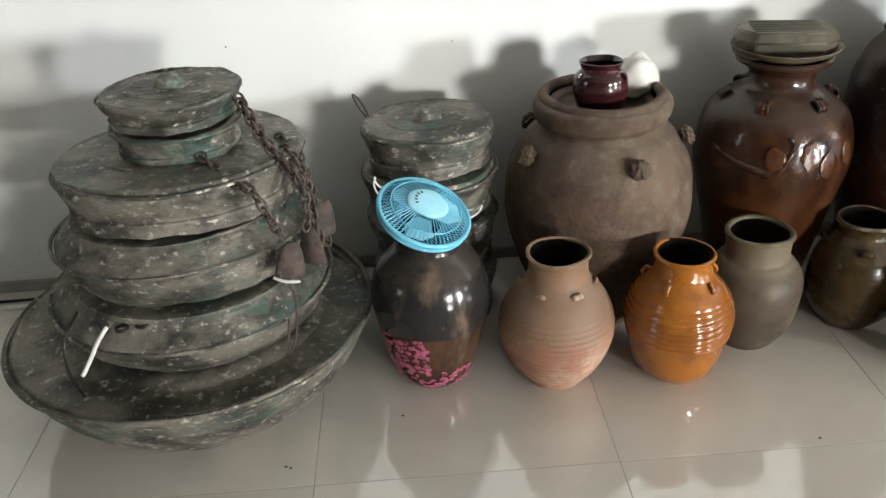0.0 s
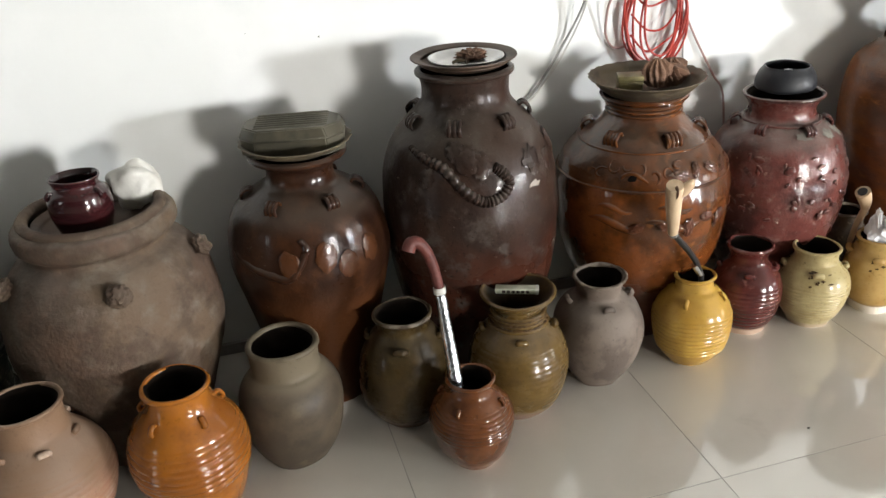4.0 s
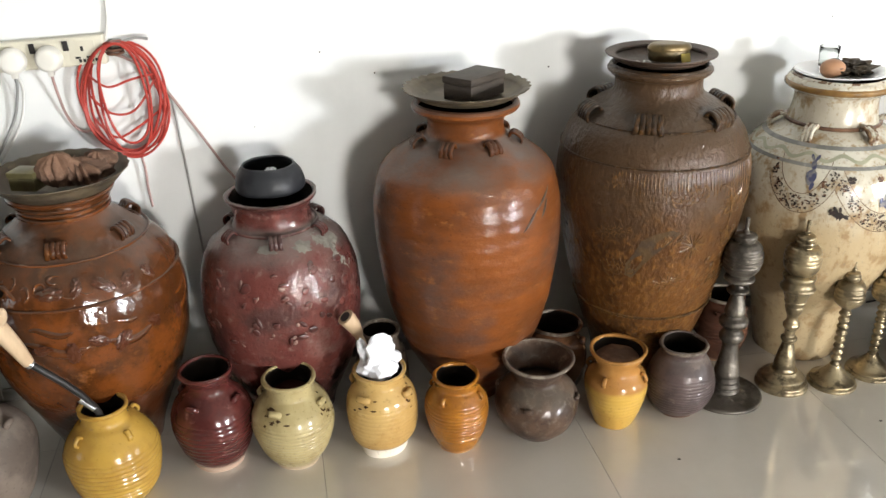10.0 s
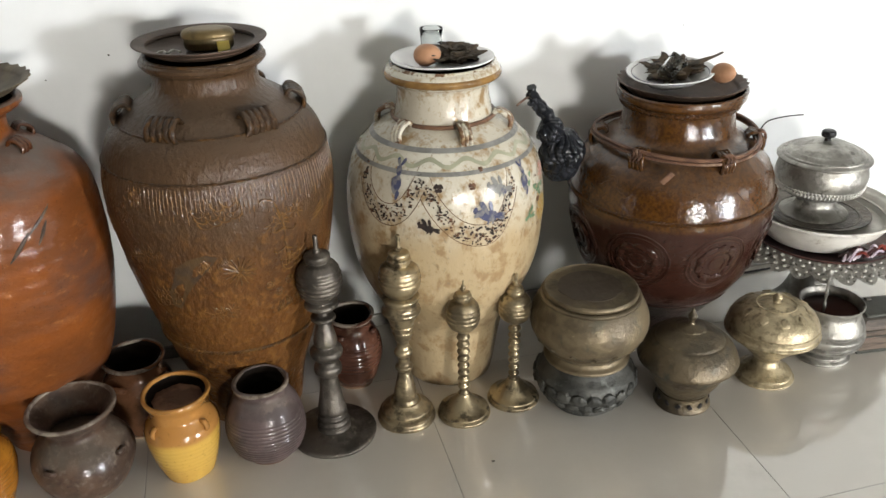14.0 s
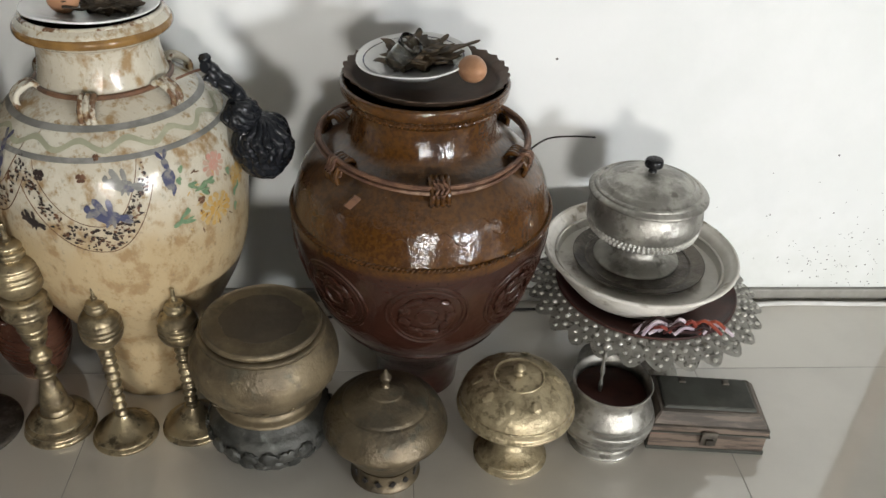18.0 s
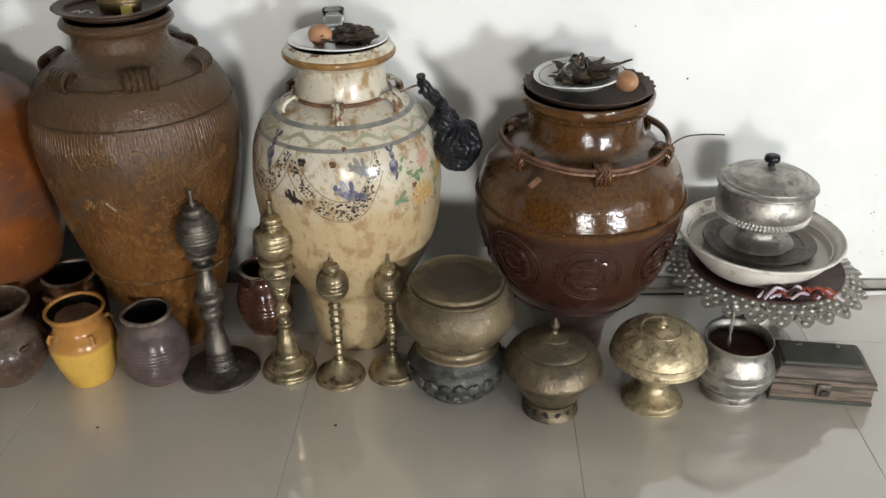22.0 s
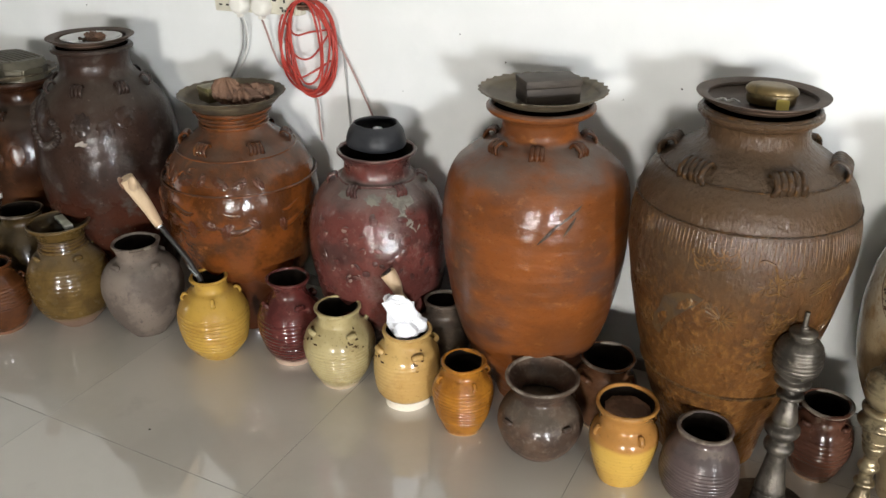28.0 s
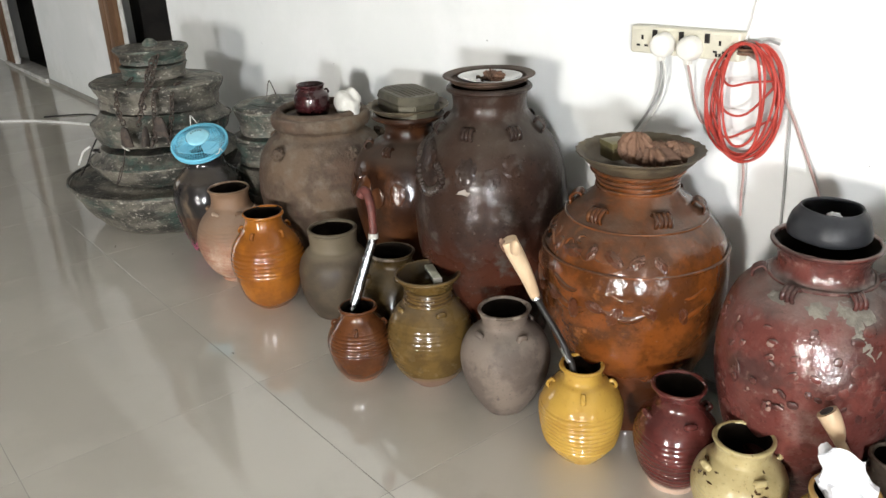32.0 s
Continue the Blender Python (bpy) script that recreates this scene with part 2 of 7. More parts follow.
def lathe(name, prof, seg=56, thick=0.008, depth=None, n=6, wobble=0.0015, ribs=None, seed=0, smooth_line=True, close=True, inside=False):
    """A turned vessel: outer wall from the foot up to the lip, over it and down the inside to depth (a share of the height)."""
    line = spline(prof, n) if smooth_line else [np.array(q, float) for q in prof]
    if ribs:
        amp, pitch, z0, z1 = ribs
        dense = []
        for a, b in zip(line, line[1:]):
            steps = max(1, int(np.linalg.norm(b - a) / (pitch / 8)))
            dense += [a + (b - a) * k / steps for k in range(steps)]
        line = dense + [line[-1]]
        line = [np.array((q[0] + (1.25 * amp * (2 * abs(math.sin(math.pi * q[1] / pitch)) ** 0.7 - 1) * min(1, max(0, (q[1] - z0) / 0.01)) * min(1, max(0, (z1 - q[1]) / 0.01))), q[1])) for q in line]
    top = line[-1]
    outer = [np.array((0.0, line[0][1]))] + line
    if close and thick:
        e = line[-1] - line[-2]
        e = e / max(1e-9, np.linalg.norm(e))
        nrm = np.array((-e[1], e[0])) * thick
        lip = [top + nrm * 0.25 + e * thick * 0.3, top + nrm * 0.75 + e * thick * 0.3, top + nrm]
        zmin = line[0][1] + (top[1] - line[0][1]) * (1 - (depth if depth is not None else 0.9))
        inner = []
        for i in range(len(line) - 2, 0, -1):
            d = line[i + 1] - line[i - 1]
            d = d / max(1e-9, np.linalg.norm(d))
            q = line[i] + thick * np.array((-d[1], d[0]))
            if q[1] > zmin + thick:
                inner.append(np.array((max(0.004, q[0]), q[1])))
        outer = outer + lip + inner
        outer.append(np.array((0.0, outer[-1][1])))
    elif close:
        outer.append(np.array((0.0, top[1])))
    rows = [q for q in outer]
    verts, faces = [], []
    rng = np.random.RandomState(seed + 17)
    ph = rng.rand(4) * 6.28
    idx = []
    for q in rows:
        r, z = float(q[0]), float(q[1])
        if r < 1e-6:
            idx.append([len(verts)])
            verts.append((0, 0, z))
            continue
        ring = []
        for k in range(seg):
            a = 2 * math.pi * k / seg
            w = wobble * (math.sin(2 * a + ph[0]) + 0.6 * math.sin(3 * a + ph[1] + 9 * z) + 0.4 * math.sin(5 * a + ph[2] + 25 * z)) * min(1, r / 0.03)
            ring.append(len(verts))
            verts.append(((r + w) * math.cos(a), (r + w) * math.sin(a), z + 0.3 * w * math.sin(a + ph[3]) * (1 if z > 0.002 else 0)))
        idx.append(ring)
    for A, B in zip(idx, idx[1:]):
        if len(A) == 1 and len(B) == 1:
            continue
        for k in range(seg):
            k2 = (k + 1) % seg
            if len(A) == 1:
                faces.append((A[0], B[k2], B[k]))
            elif len(B) == 1:
                faces.append((A[k], A[k2], B[0]))
            else:
                faces.append((A[k], A[k2], B[k2], B[k]))
    me = bpy.data.meshes.new(name)
    me.from_pydata(verts, [], faces)
    me.update()
    # inner wall gets its own near-black material, shade put into colour
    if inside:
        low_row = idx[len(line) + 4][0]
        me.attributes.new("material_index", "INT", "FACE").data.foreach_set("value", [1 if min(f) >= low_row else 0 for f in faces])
    return me


def tube(name, pts, r, seg=8, closed=False, n=6, taper=None):
    """A round rod along a smooth line."""
    line = [np.array(q, float) for q in pts] if n == 0 else spline(pts + ([pts[0]] if closed else []), n)
    if closed and n:
        line = line[:-1]
    count = len(line)
    verts, faces = [], []
    up = Vector((0.31, 0.2, 0.93))
    for i, q in enumerate(line):
        a = line[(i - 1) % count] if (closed or i) else q
        b = line[(i + 1) % count] if (closed or i < count - 1) else q
        d = Vector(b - a)
        d = d.normalized() if d.length > 1e-9 else Vector((0, 0, 1))
        u = d.cross(up)
        if u.length < 0.05:
            u = d.cross(Vector((1, 0, 0)))
        u.normalize()
        v = d.cross(u)
        rr = r * (taper(i / max(1, count - 1)) if taper else 1)
        for k in range(seg):
            t = 2 * math.pi * k / seg
            p = Vector(q) + (u * math.cos(t) + v * math.sin(t)) * rr
            verts.append(tuple(p))
    for i in range(count if closed else count - 1):
        j = (i + 1) % count
        for k in range(seg):
            k2 = (k + 1) % seg
            faces.append((i * seg + k, i * seg + k2, j * seg + k2, j * seg + k))
    if not closed:
        faces.append(tuple(range(seg - 1, -1, -1)))
        faces.append(tuple((count - 1) * seg + k for k in range(seg)))
    me = bpy.data.meshes.new(name)
    me.from_pydata(verts, [], faces)
    me.update()
    return me


RADII = {}


def radius_at(prof, z):
    """The outer radius of a turned wall at the height z."""
    key = tuple(prof)
    if key not in RADII:
        line = spline(prof, 12)
        top = max(range(len(line)), key=lambda i: line[i][1])
        RADII[key] = (np.maximum.accumulate([q[1] for q in line[:top + 1]]), [q[0] for q in line[:top + 1]])
    return float(np.interp(z, *RADII[key]))

# ---- structure ----
WALL = 2.0
X1, X2 = -1.53, -2.37       # nearer dark doorway
X3, X4 = -4.015, -5.2        # farther dark doorway
XR = 4.87                   # frame of the grey door at the other end
DOOR = 2.05


def structure(name, bm, material, label="", smooth=False):
    return tagged(part(name, bm, material, None, "", smooth), label=label, category=name.split("_")[0], kind="structure")


structure("wall_north", box_bm(X1, WALL, 0, XR, WALL + 0.16, CEIL), M["wall"], "white painted plaster wall behind the jars, scuffed and fly-specked low down")
structure("wall_north_middle", box_bm(X3, WALL, 0, X2 - 0.14, WALL + 0.16, CEIL), M["wall"], "white painted wall between two dark doorways")
structure("wall_north_end", box_bm(WEST - 0.16, WALL, 0, X4, WALL + 0.16, CEIL), M["wall"], "white painted wall past the far doorway")
structure("wall_north_east", box_bm(XR + 1.0, WALL, 0, EAST + 0.16, WALL + 0.16, CEIL), M["wall"], "white painted wall past the grey door")
for nm, a, b in (("wall_over_door_near", X2 - 0.14, X1), ("wall_over_door_far", X4, X3), ("wall_over_door_grey", XR, XR + 1.0)):
    structure(nm, box_bm(a, WALL, DOOR, b, WALL + 0.16, CEIL), M["wall"], "white painted wall above a doorway")
# unseen walls with window openings, one piece each, dark to cut bounced light
def wall_pieces(name, along_x, lo, hi, at, thick, holes):
    """A wall in one mesh, with square holes (from, to, sill, head) through it."""
    bm = bmesh.new()
    cuts = [lo] + [c for h in holes for c in h[:2]] + [hi]

    def block(a, b, z0, z1):
        m = Matrix.Translation(((a + b) / 2, at + thick / 2, (z0 + z1) / 2)) if along_x else Matrix.Translation((at + thick / 2, (a + b) / 2, (z0 + z1) / 2))
        sc = (b - a, thick, z1 - z0) if along_x else (thick, b - a, z1 - z0)
        bmesh.ops.create_cube(bm, size=1, matrix=m @ Matrix.Diagonal((*sc, 1)))
    for i in range(0, len(cuts), 2):
        block(cuts[i], cuts[i + 1], 0, CEIL)
    for a, b, z0, z1 in holes:
        block(a, b, 0, z0)
        block(a, b, z1, CEIL)
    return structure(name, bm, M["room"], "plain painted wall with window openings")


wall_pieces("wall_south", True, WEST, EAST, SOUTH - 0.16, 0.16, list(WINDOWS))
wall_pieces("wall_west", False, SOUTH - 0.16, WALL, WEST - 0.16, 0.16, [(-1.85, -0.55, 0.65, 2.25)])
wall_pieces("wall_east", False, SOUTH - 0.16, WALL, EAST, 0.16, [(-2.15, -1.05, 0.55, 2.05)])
for i, (xa, xb, za, zb) in enumerate(WINDOWS):
    w = tagged(new("window_%d" % (i + 1)), label="plain window with dark glazing bars", category="window", kind="structure")
    w.location = (xa, SOUTH - 0.07, za)
    for k in range(5):
        x = (xb - xa) * k / 4
        part("bar", box_bm(max(0, x - .03), -.02, 0, min(xb - xa, x + .03), .02, zb - za), M["room"], w)
    for k in range(3):
        zz = (zb - za) * k / 2
        part("rail", box_bm(0, -.025, max(0, zz - .03), xb - xa, .018, min(zb - za, zz + .03)), M["room"], w)
structure("ceiling", box_bm(WEST, SOUTH, CEIL, EAST, WALL, CEIL + 0.12), M["ceiling"], "plain grey ceiling")

# boxes behind the doorways, painted near black for the dark of unlit rooms
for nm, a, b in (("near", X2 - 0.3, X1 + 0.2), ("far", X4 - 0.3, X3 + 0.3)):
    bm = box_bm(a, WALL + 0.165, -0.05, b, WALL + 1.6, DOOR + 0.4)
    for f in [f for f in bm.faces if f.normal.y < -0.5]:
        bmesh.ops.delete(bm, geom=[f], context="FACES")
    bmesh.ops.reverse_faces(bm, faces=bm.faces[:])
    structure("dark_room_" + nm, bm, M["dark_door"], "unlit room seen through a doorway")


def door_frame(name, x0, x1, jambs, label, depth=0.155):
    t = tagged(new(name), label=label, category="door frame", kind="structure")
    t.location = (x0, WALL, 0)
    for a, b in jambs:
        part("jamb", box_bm(a - x0, -0.012, 0, b - x0, depth, DOOR - 0.002, 0.004), M["wood_frame"], t)
    part("lintel", box_bm(min(j[0] for j in jambs) - x0, -0.0125, DOOR, x1 - x0, depth, DOOR + 0.07, 0.004), M["wood_frame"], t)
    return t


f1 = door_frame("door_frame_near", X2, X1 - .002, [(X2 - 0.16, X2 - 0.075), (X2 - 0.07, X2)], "brown wooden door frame with a pale strip", 0.045)
part("strip", box_bm(-0.03, 0.0455, 0.0, 0.004, 0.07, DOOR - 0.004, 0.002), M["enamel_trim"], f1, "pale painted strip")
f2 = door_frame("door_frame_far", X4, X3 - .002, [(X4 + .002, X4 + .12), (X4 + .125, X4 + .25)], "brown wooden door frame of the far doorway", 0.03)
part("strip", box_bm(0.252, -0.008, 0.0, 0.28, 0.03, DOOR - 0.004, 0.002), M["enamel_trim"], f2, "pale painted strip")
part("threshold", box_bm(0.0, -0.03, 0.0005, X3 - X4 - 0.004, 0.12, 0.03, 0.004), M["enamel_trim"], f2, "pale threshold")
door_frame("door_frame_grey", XR, XR + 0.998, [(XR + .002, XR + 0.055), (XR + 0.94, XR + 0.996)], "brown wooden frame of the grey door")
grey = tagged(new("door_grey"), label="closed dark grey door with a pale strip along its foot", category="door", kind="structure")
grey.location = (XR + 0.06, WALL + 0.03, 0.012)
part("leaf", box_bm(0, 0, 0, 0.875, 0.04, DOOR - 0.02, 0.003), M["grey_door"], grey)
for i in range(22):
    part("strip", box_bm(0.012 + 0.039 * i, -0.006, 0.004, 0.044 + 0.039 * i, 0.002, 0.026, 0.001), M["enamel_trim"], grey, "white square" if i == 0 else "")

base = tagged(new("baseboard"), label="low grey skirting along the foot of the wall", category="baseboard", kind="structure")
for a, b in ((X1, XR), (X3, X2 - 0.145)):
    part("skirting", box_bm(a + .002, WALL - 0.012, 0.0005, b - .002, WALL - 0.0005, 0.032, 0.003), M["skirting"], base, smooth=False)

# ---- jars ----
CERAMIC = {
    "pink": dict(base=(0.075, 0.036, 0.02), second=(0.04, 0.023, 0.016), rough=0.2, coat=0.5, scale=12, third=(0.13, 0.095, 0.065), third_scale=10, third_spread=(0.58, 0.78), dust=(0.15, 0.12, 0.09), dust_amount=0.3, bump=0.2, high=(0.02, 0.018, 0.018), high_z=0.165, high_soft=0.004, streak=0.4, late=True),
    "peach": dict(base=(0.31, 0.16, 0.1), second=(0.24, 0.115, 0.075), rough=0.5, scale=9, third=(0.42, 0.28, 0.2), third_scale=22, dust=DUST, dust_amount=0.3, high=(0.19, 0.115, 0.07), high_z=0.15, high_soft=0.045, bump=0.25, specks=0.25, fourth=(0.47, 0.36, 0.28), fourth_scale=7, fourth_spread=(0.5, 0.72)),
    "orange": dict(base=(0.29, 0.1, 0.012), second=(0.21, 0.068, 0.01), rough=0.14, coat=0.8, scale=10, bump=0.14, rough_var=0.06, third=(0.2, 0.065, 0.012), third_scale=7, third_spread=(0.5, 0.8), specks=0.25),
    "taupe": dict(base=(0.076, 0.057, 0.038), second=(0.054, 0.041, 0.029), rough=0.5, scale=8, dust=(0.17, 0.15, 0.12), dust_amount=0.25, bump=0.1, high=(0.13, 0.105, 0.07), high_z=0.2, high_soft=0.01, third=(0.10, 0.08, 0.05), third_scale=14, fourth=(0.035, 0.028, 0.02), fourth_scale=9, fourth_spread=(0.5, 0.78), specks=0.2),
    "olive": dict(base=(0.045, 0.028, 0.01), second=(0.028, 0.018, 0.007), rough=0.28, coat=0.4, scale=12, dust=(0.15, 0.13, 0.1), dust_amount=0.2, bump=0.08, rings=0.4, ring_scale=28, low=(0.09, 0.05, 0.032), low_z=0.03, low_soft=0.008, fourth=(0.075, 0.05, 0.018), fourth_scale=9, fourth_spread=(0.5, 0.78)),
    "cane": dict(base=(0.1, 0.034, 0.011), second=(0.065, 0.022, 0.008), rough=0.16, coat=0.7, scale=14, bump=0.14, low=(0.2, 0.1, 0.06), low_z=0.012, fourth=(0.07, 0.024, 0.01), fourth_scale=9, fourth_spread=(0.5, 0.78)),
    "money": dict(base=(0.112, 0.068, 0.02), second=(0.076, 0.045, 0.014), rough=0.26, coat=0.4, scale=12, dust=DUST, dust_amount=0.15, bump=0.06, rings=0.6, ring_scale=30, low=(0.19, 0.12, 0.085), low_z=0.045, low_soft=0.008, fourth=(0.095, 0.058, 0.018), fourth_scale=9, fourth_spread=(0.5, 0.78)),
    "grey": dict(base=(0.165, 0.13, 0.105), second=(0.1, 0.078, 0.064), rough=0.6, scale=9, third=(0.085, 0.066, 0.055), third_scale=26, dust=DUST, dust_amount=0.3, bump=0.25, fourth=(0.24, 0.21, 0.185), fourth_scale=4, fourth_spread=(0.55, 0.75)),
    "yellow": dict(base=(0.42, 0.255, 0.05), second=(0.35, 0.2, 0.04), rough=0.2, coat=0.6, scale=9, bump=0.14, fourth=(0.36, 0.2, 0.03), fourth_scale=9, fourth_spread=(0.5, 0.78), specks=0.25),
    "maroon": dict(base=(0.09, 0.021, 0.018), second=(0.06, 0.016, 0.014), rough=0.22, coat=0.7, scale=14, bump=0.08, third=(0.2, 0.09, 0.075), third_scale=40, low=(0.46, 0.33, 0.25), low_z=0.016, low_soft=0.007, fourth=(0.17, 0.055, 0.045), fourth_scale=9, fourth_spread=(0.5, 0.78)),
    "green": dict(base=(0.42, 0.345, 0.175), second=(0.36, 0.29, 0.14), rough=0.3, coat=0.4, scale=14, third=(0.09, 0.06, 0.03), third_scale=34, third_spread=(0.64, 0.7), bump=0.08, low=(0.46, 0.36, 0.25), low_z=0.012, fourth=(0.21, 0.145, 0.06), fourth_scale=9, fourth_spread=(0.5, 0.78)),
    "whiteb": dict(base=(0.50, 0.33, 0.12), second=(0.44, 0.27, 0.09), rough=0.22, coat=0.6, scale=10, bump=0.14, low=(0.78, 0.70, 0.58), low_z=0.024, low_soft=0.004, fourth=(0.36, 0.2, 0.07), fourth_scale=9, fourth_spread=(0.5, 0.78), specks=0.3),
    "amber": dict(base=(0.37, 0.15, 0.018), second=(0.26, 0.1, 0.014), rough=0.15, coat=0.8, scale=12, bump=0.14, low=(0.40, 0.21, 0.07), low_z=0.006, fourth=(0.25, 0.09, 0.012), fourth_scale=9, fourth_spread=(0.5, 0.78)),
    "flare": dict(base=(0.092, 0.056, 0.038), second=(0.05, 0.032, 0.024), rough=0.4, coat=0.3, scale=12, third=(0.14, 0.11, 0.085), third_scale=60, third_spread=(0.5, 0.75), dust=(0.2, 0.18, 0.14), dust_amount=0.4, bump=0.25),
    "yel2": dict(base=(0.52, 0.32, 0.065), second=(0.45, 0.26, 0.055), rough=0.2, coat=0.6, scale=8, bump=0.14, high=(0.36, 0.17, 0.045), high_z=0.108, high_soft=0.006, fourth=(0.42, 0.23, 0.045), fourth_scale=9, fourth_spread=(0.5, 0.78), specks=0.3),
    "purple": dict(low=(0.13, 0.075, 0.055), low_z=0.012, low_soft=0.01, base=(0.092, 0.066, 0.062), second=(0.055, 0.04, 0.038), rough=0.36, coat=0.25, scale=12, bump=0.2, dust=DUST, dust_amount=0.25, third=(0.13, 0.10, 0.085), third_scale=20),
    "dark": dict(base=(0.10, 0.075, 0.055), second=(0.06, 0.045, 0.035), rough=0.3, coat=0.3, scale=14, third=(0.25, 0.2, 0.14), third_scale=30, bump=0.1),
    "brown": dict(base=(0.13, 0.06, 0.03), second=(0.09, 0.04, 0.02), rough=0.2, coat=0.6, scale=12, bump=0.14, low=(0.42, 0.32, 0.22), low_z=0.01),
    "redbrown": dict(low=(0.3, 0.2, 0.13), low_z=0.006, low_soft=0.006, base=(0.085, 0.036, 0.022), second=(0.055, 0.024, 0.016), rough=0.22, coat=0.5, scale=12, bump=0.06, third=(0.17, 0.12, 0.085), third_scale=18, third_spread=(0.58, 0.75)),
    "pot": dict(base=(0.115, 0.078, 0.05), second=(0.038, 0.027, 0.02), rough=0.75, scale=5, third=(0.15, 0.125, 0.096), third_scale=22, third_spread=(0.45, 0.8), dust=DUST, dust_amount=0.2, bump=0.8, bump_scale=80, fourth=(0.098, 0.06, 0.04), fourth_scale=5, fourth_spread=(0.44, 0.66), specks=0.15),
    "tin_jar": dict(base=(0.03, 0.0115, 0.0055), second=(0.019, 0.008, 0.005), rough=0.3, coat=0.4, scale=6, dust=(0.07, 0.055, 0.042), dust_amount=0.55, bump=0.45, bump_scale=34, third=(0.07, 0.026, 0.01), third_scale=16, third_spread=(0.5, 0.75), low=(0.064, 0.023, 0.0085), low_z=0.3, low_soft=0.06, low_rough=0.36),
    "dragon": dict(late=True, base=(0.034, 0.018, 0.0125), second=(0.02, 0.0115, 0.009), rough=0.36, coat=0.25, scale=5, dust=(0.062, 0.05, 0.039), dust_amount=0.9, bump=0.5, bump_scale=38, third=(0.06, 0.048, 0.04), third_scale=22, third_spread=(0.5, 0.7), low=(0.05, 0.016, 0.009), low_z=0.36, low_soft=0.08, low_rough=0.25, fourth=(0.026, 0.014, 0.011), fourth_scale=8, fourth_spread=(0.5, 0.75), specks=0.7),
    # russet turns darker towards its lower part
    "russet": dict(base=(0.15, 0.043, 0.009), second=(0.07, 0.022, 0.006), rough=0.18, coat=0.75, scale=9, dust=(0.075, 0.055, 0.04), dust_amount=0.75, bump=0.8, bump_scale=22, third=(0.2, 0.068, 0.015), third_scale=18, low=(0.075, 0.022, 0.008), low_z=0.2, fourth=(0.06, 0.022, 0.009), fourth_scale=6, fourth_spread=(0.55, 0.72), low_soft=0.06, low_rough=0.3),
    "ruddy": dict(base=(0.125, 0.037, 0.030), second=(0.062, 0.024, 0.021), rough=0.28, coat=0.7, scale=7, third=(0.18, 0.105, 0.09), third_scale=45, third_spread=(0.55, 0.75), dust=(0.2, 0.18, 0.16), dust_amount=0.6, bump=0.8, bump_scale=36, fourth=(0.19, 0.115, 0.10), fourth_scale=9, fourth_spread=(0.54, 0.8)),
    "tawny": dict(base=(0.195, 0.058, 0.013), second=(0.135, 0.043, 0.012), rough=0.36, coat=0.38, scale=4, dust=(0.12, 0.098, 0.082), dust_amount=0.85, third=(0.092, 0.045, 0.03), third_scale=5, third_spread=(0.45, 0.72), bump=0.5, bump_scale=36, rings=0.35, ring_scale=10, streak=1.7, fourth=(0.33, 0.13, 0.038), fourth_scale=22, fourth_spread=(0.56, 0.8)),
    "ochre": dict(late=False, base=(0.112, 0.046, 0.013), second=(0.06, 0.025, 0.009), rough=0.3, coat=0.3, scale=6, spread=(0.42, 0.6), third=(0.175, 0.08, 0.022), third_scale=80, third_spread=(0.46, 0.7), dust=(0.075, 0.058, 0.042), dust_amount=0.5, bump=1.2, bump_scale=80, high=(0.072, 0.041, 0.021), high_z=0.47, high_soft=0.1, streak=0.7, fourth=(0.03, 0.015, 0.008), fourth_scale=6, fourth_spread=(0.52, 0.78)),
    "cream": dict(late=True, base=(0.58, 0.55, 0.455), second=(0.5, 0.455, 0.36), rough=0.25, coat=0.6, scale=7, third=(0.3, 0.2, 0.1), third_scale=26, third_spread=(0.5, 0.66), bump=0.4, low=(0.42, 0.32, 0.185), low_z=0.44, low_soft=0.07, low_rough=0.4, streak=0.75, fourth=(0.3, 0.21, 0.11), fourth_scale=60, fourth_spread=(0.53, 0.68), specks=0.35),
    "amberbrown": dict(base=(0.085, 0.034, 0.0065), second=(0.048, 0.019, 0.0055), rough=0.24, coat=0.7, scale=120, spread=(0.4, 0.62), dust=(0.13, 0.105, 0.08), dust_amount=0.25, bump=0.55, bump_scale=40, low=(0.034, 0.0125, 0.008), low_z=0.385, low_soft=0.006, low_rough=0.26, third=(0.13, 0.055, 0.011), third_scale=5, third_spread=(0.5, 0.85), fourth=(0.03, 0.014, 0.007), fourth_scale=9, fourth_spread=(0.52, 0.74)),
}
EAR_TONE = {"tawny": 0.4, "russet": 0.65, "ochre": 0.55, "ruddy": 0.75}      # ears darkened by grime
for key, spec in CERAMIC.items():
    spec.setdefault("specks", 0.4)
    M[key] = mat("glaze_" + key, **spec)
    ear = {k: v for k, v in spec.items() if k not in ("low", "low_z", "low_soft", "high", "high_z", "high_soft")}
    if "high" in spec:
        ear["base"], ear["second"] = spec["high"], tuple(v * .7 for v in spec["high"])
    ear["dust_amount"] = ear.get("dust_amount", 0) * 0.4
    if key in EAR_TONE:
        for tone in ("base", "second", "third", "fourth"):
            if tone in ear:
                ear[tone] = tuple(v * EAR_TONE[key] for v in ear[tone])
    if key == "cream":
        ear.update(third=(0.14, 0.075, 0.04), third_scale=38, third_spread=(0.47, 0.56))
    M[key + "_ear"] = mat("glaze_ear_" + key, **ear)
M["crust"] = mat("pale_crust", (0.26, 0.17, 0.14), (0.15, 0.075, 0.062), rough=0.4, coat=0.3, scale=40, bump=0.3)
# near black: the shade inside the jars is put into this colour
M["inside"] = mat("inside_shade", (0.011, 0.008, 0.006), rough=0.9)
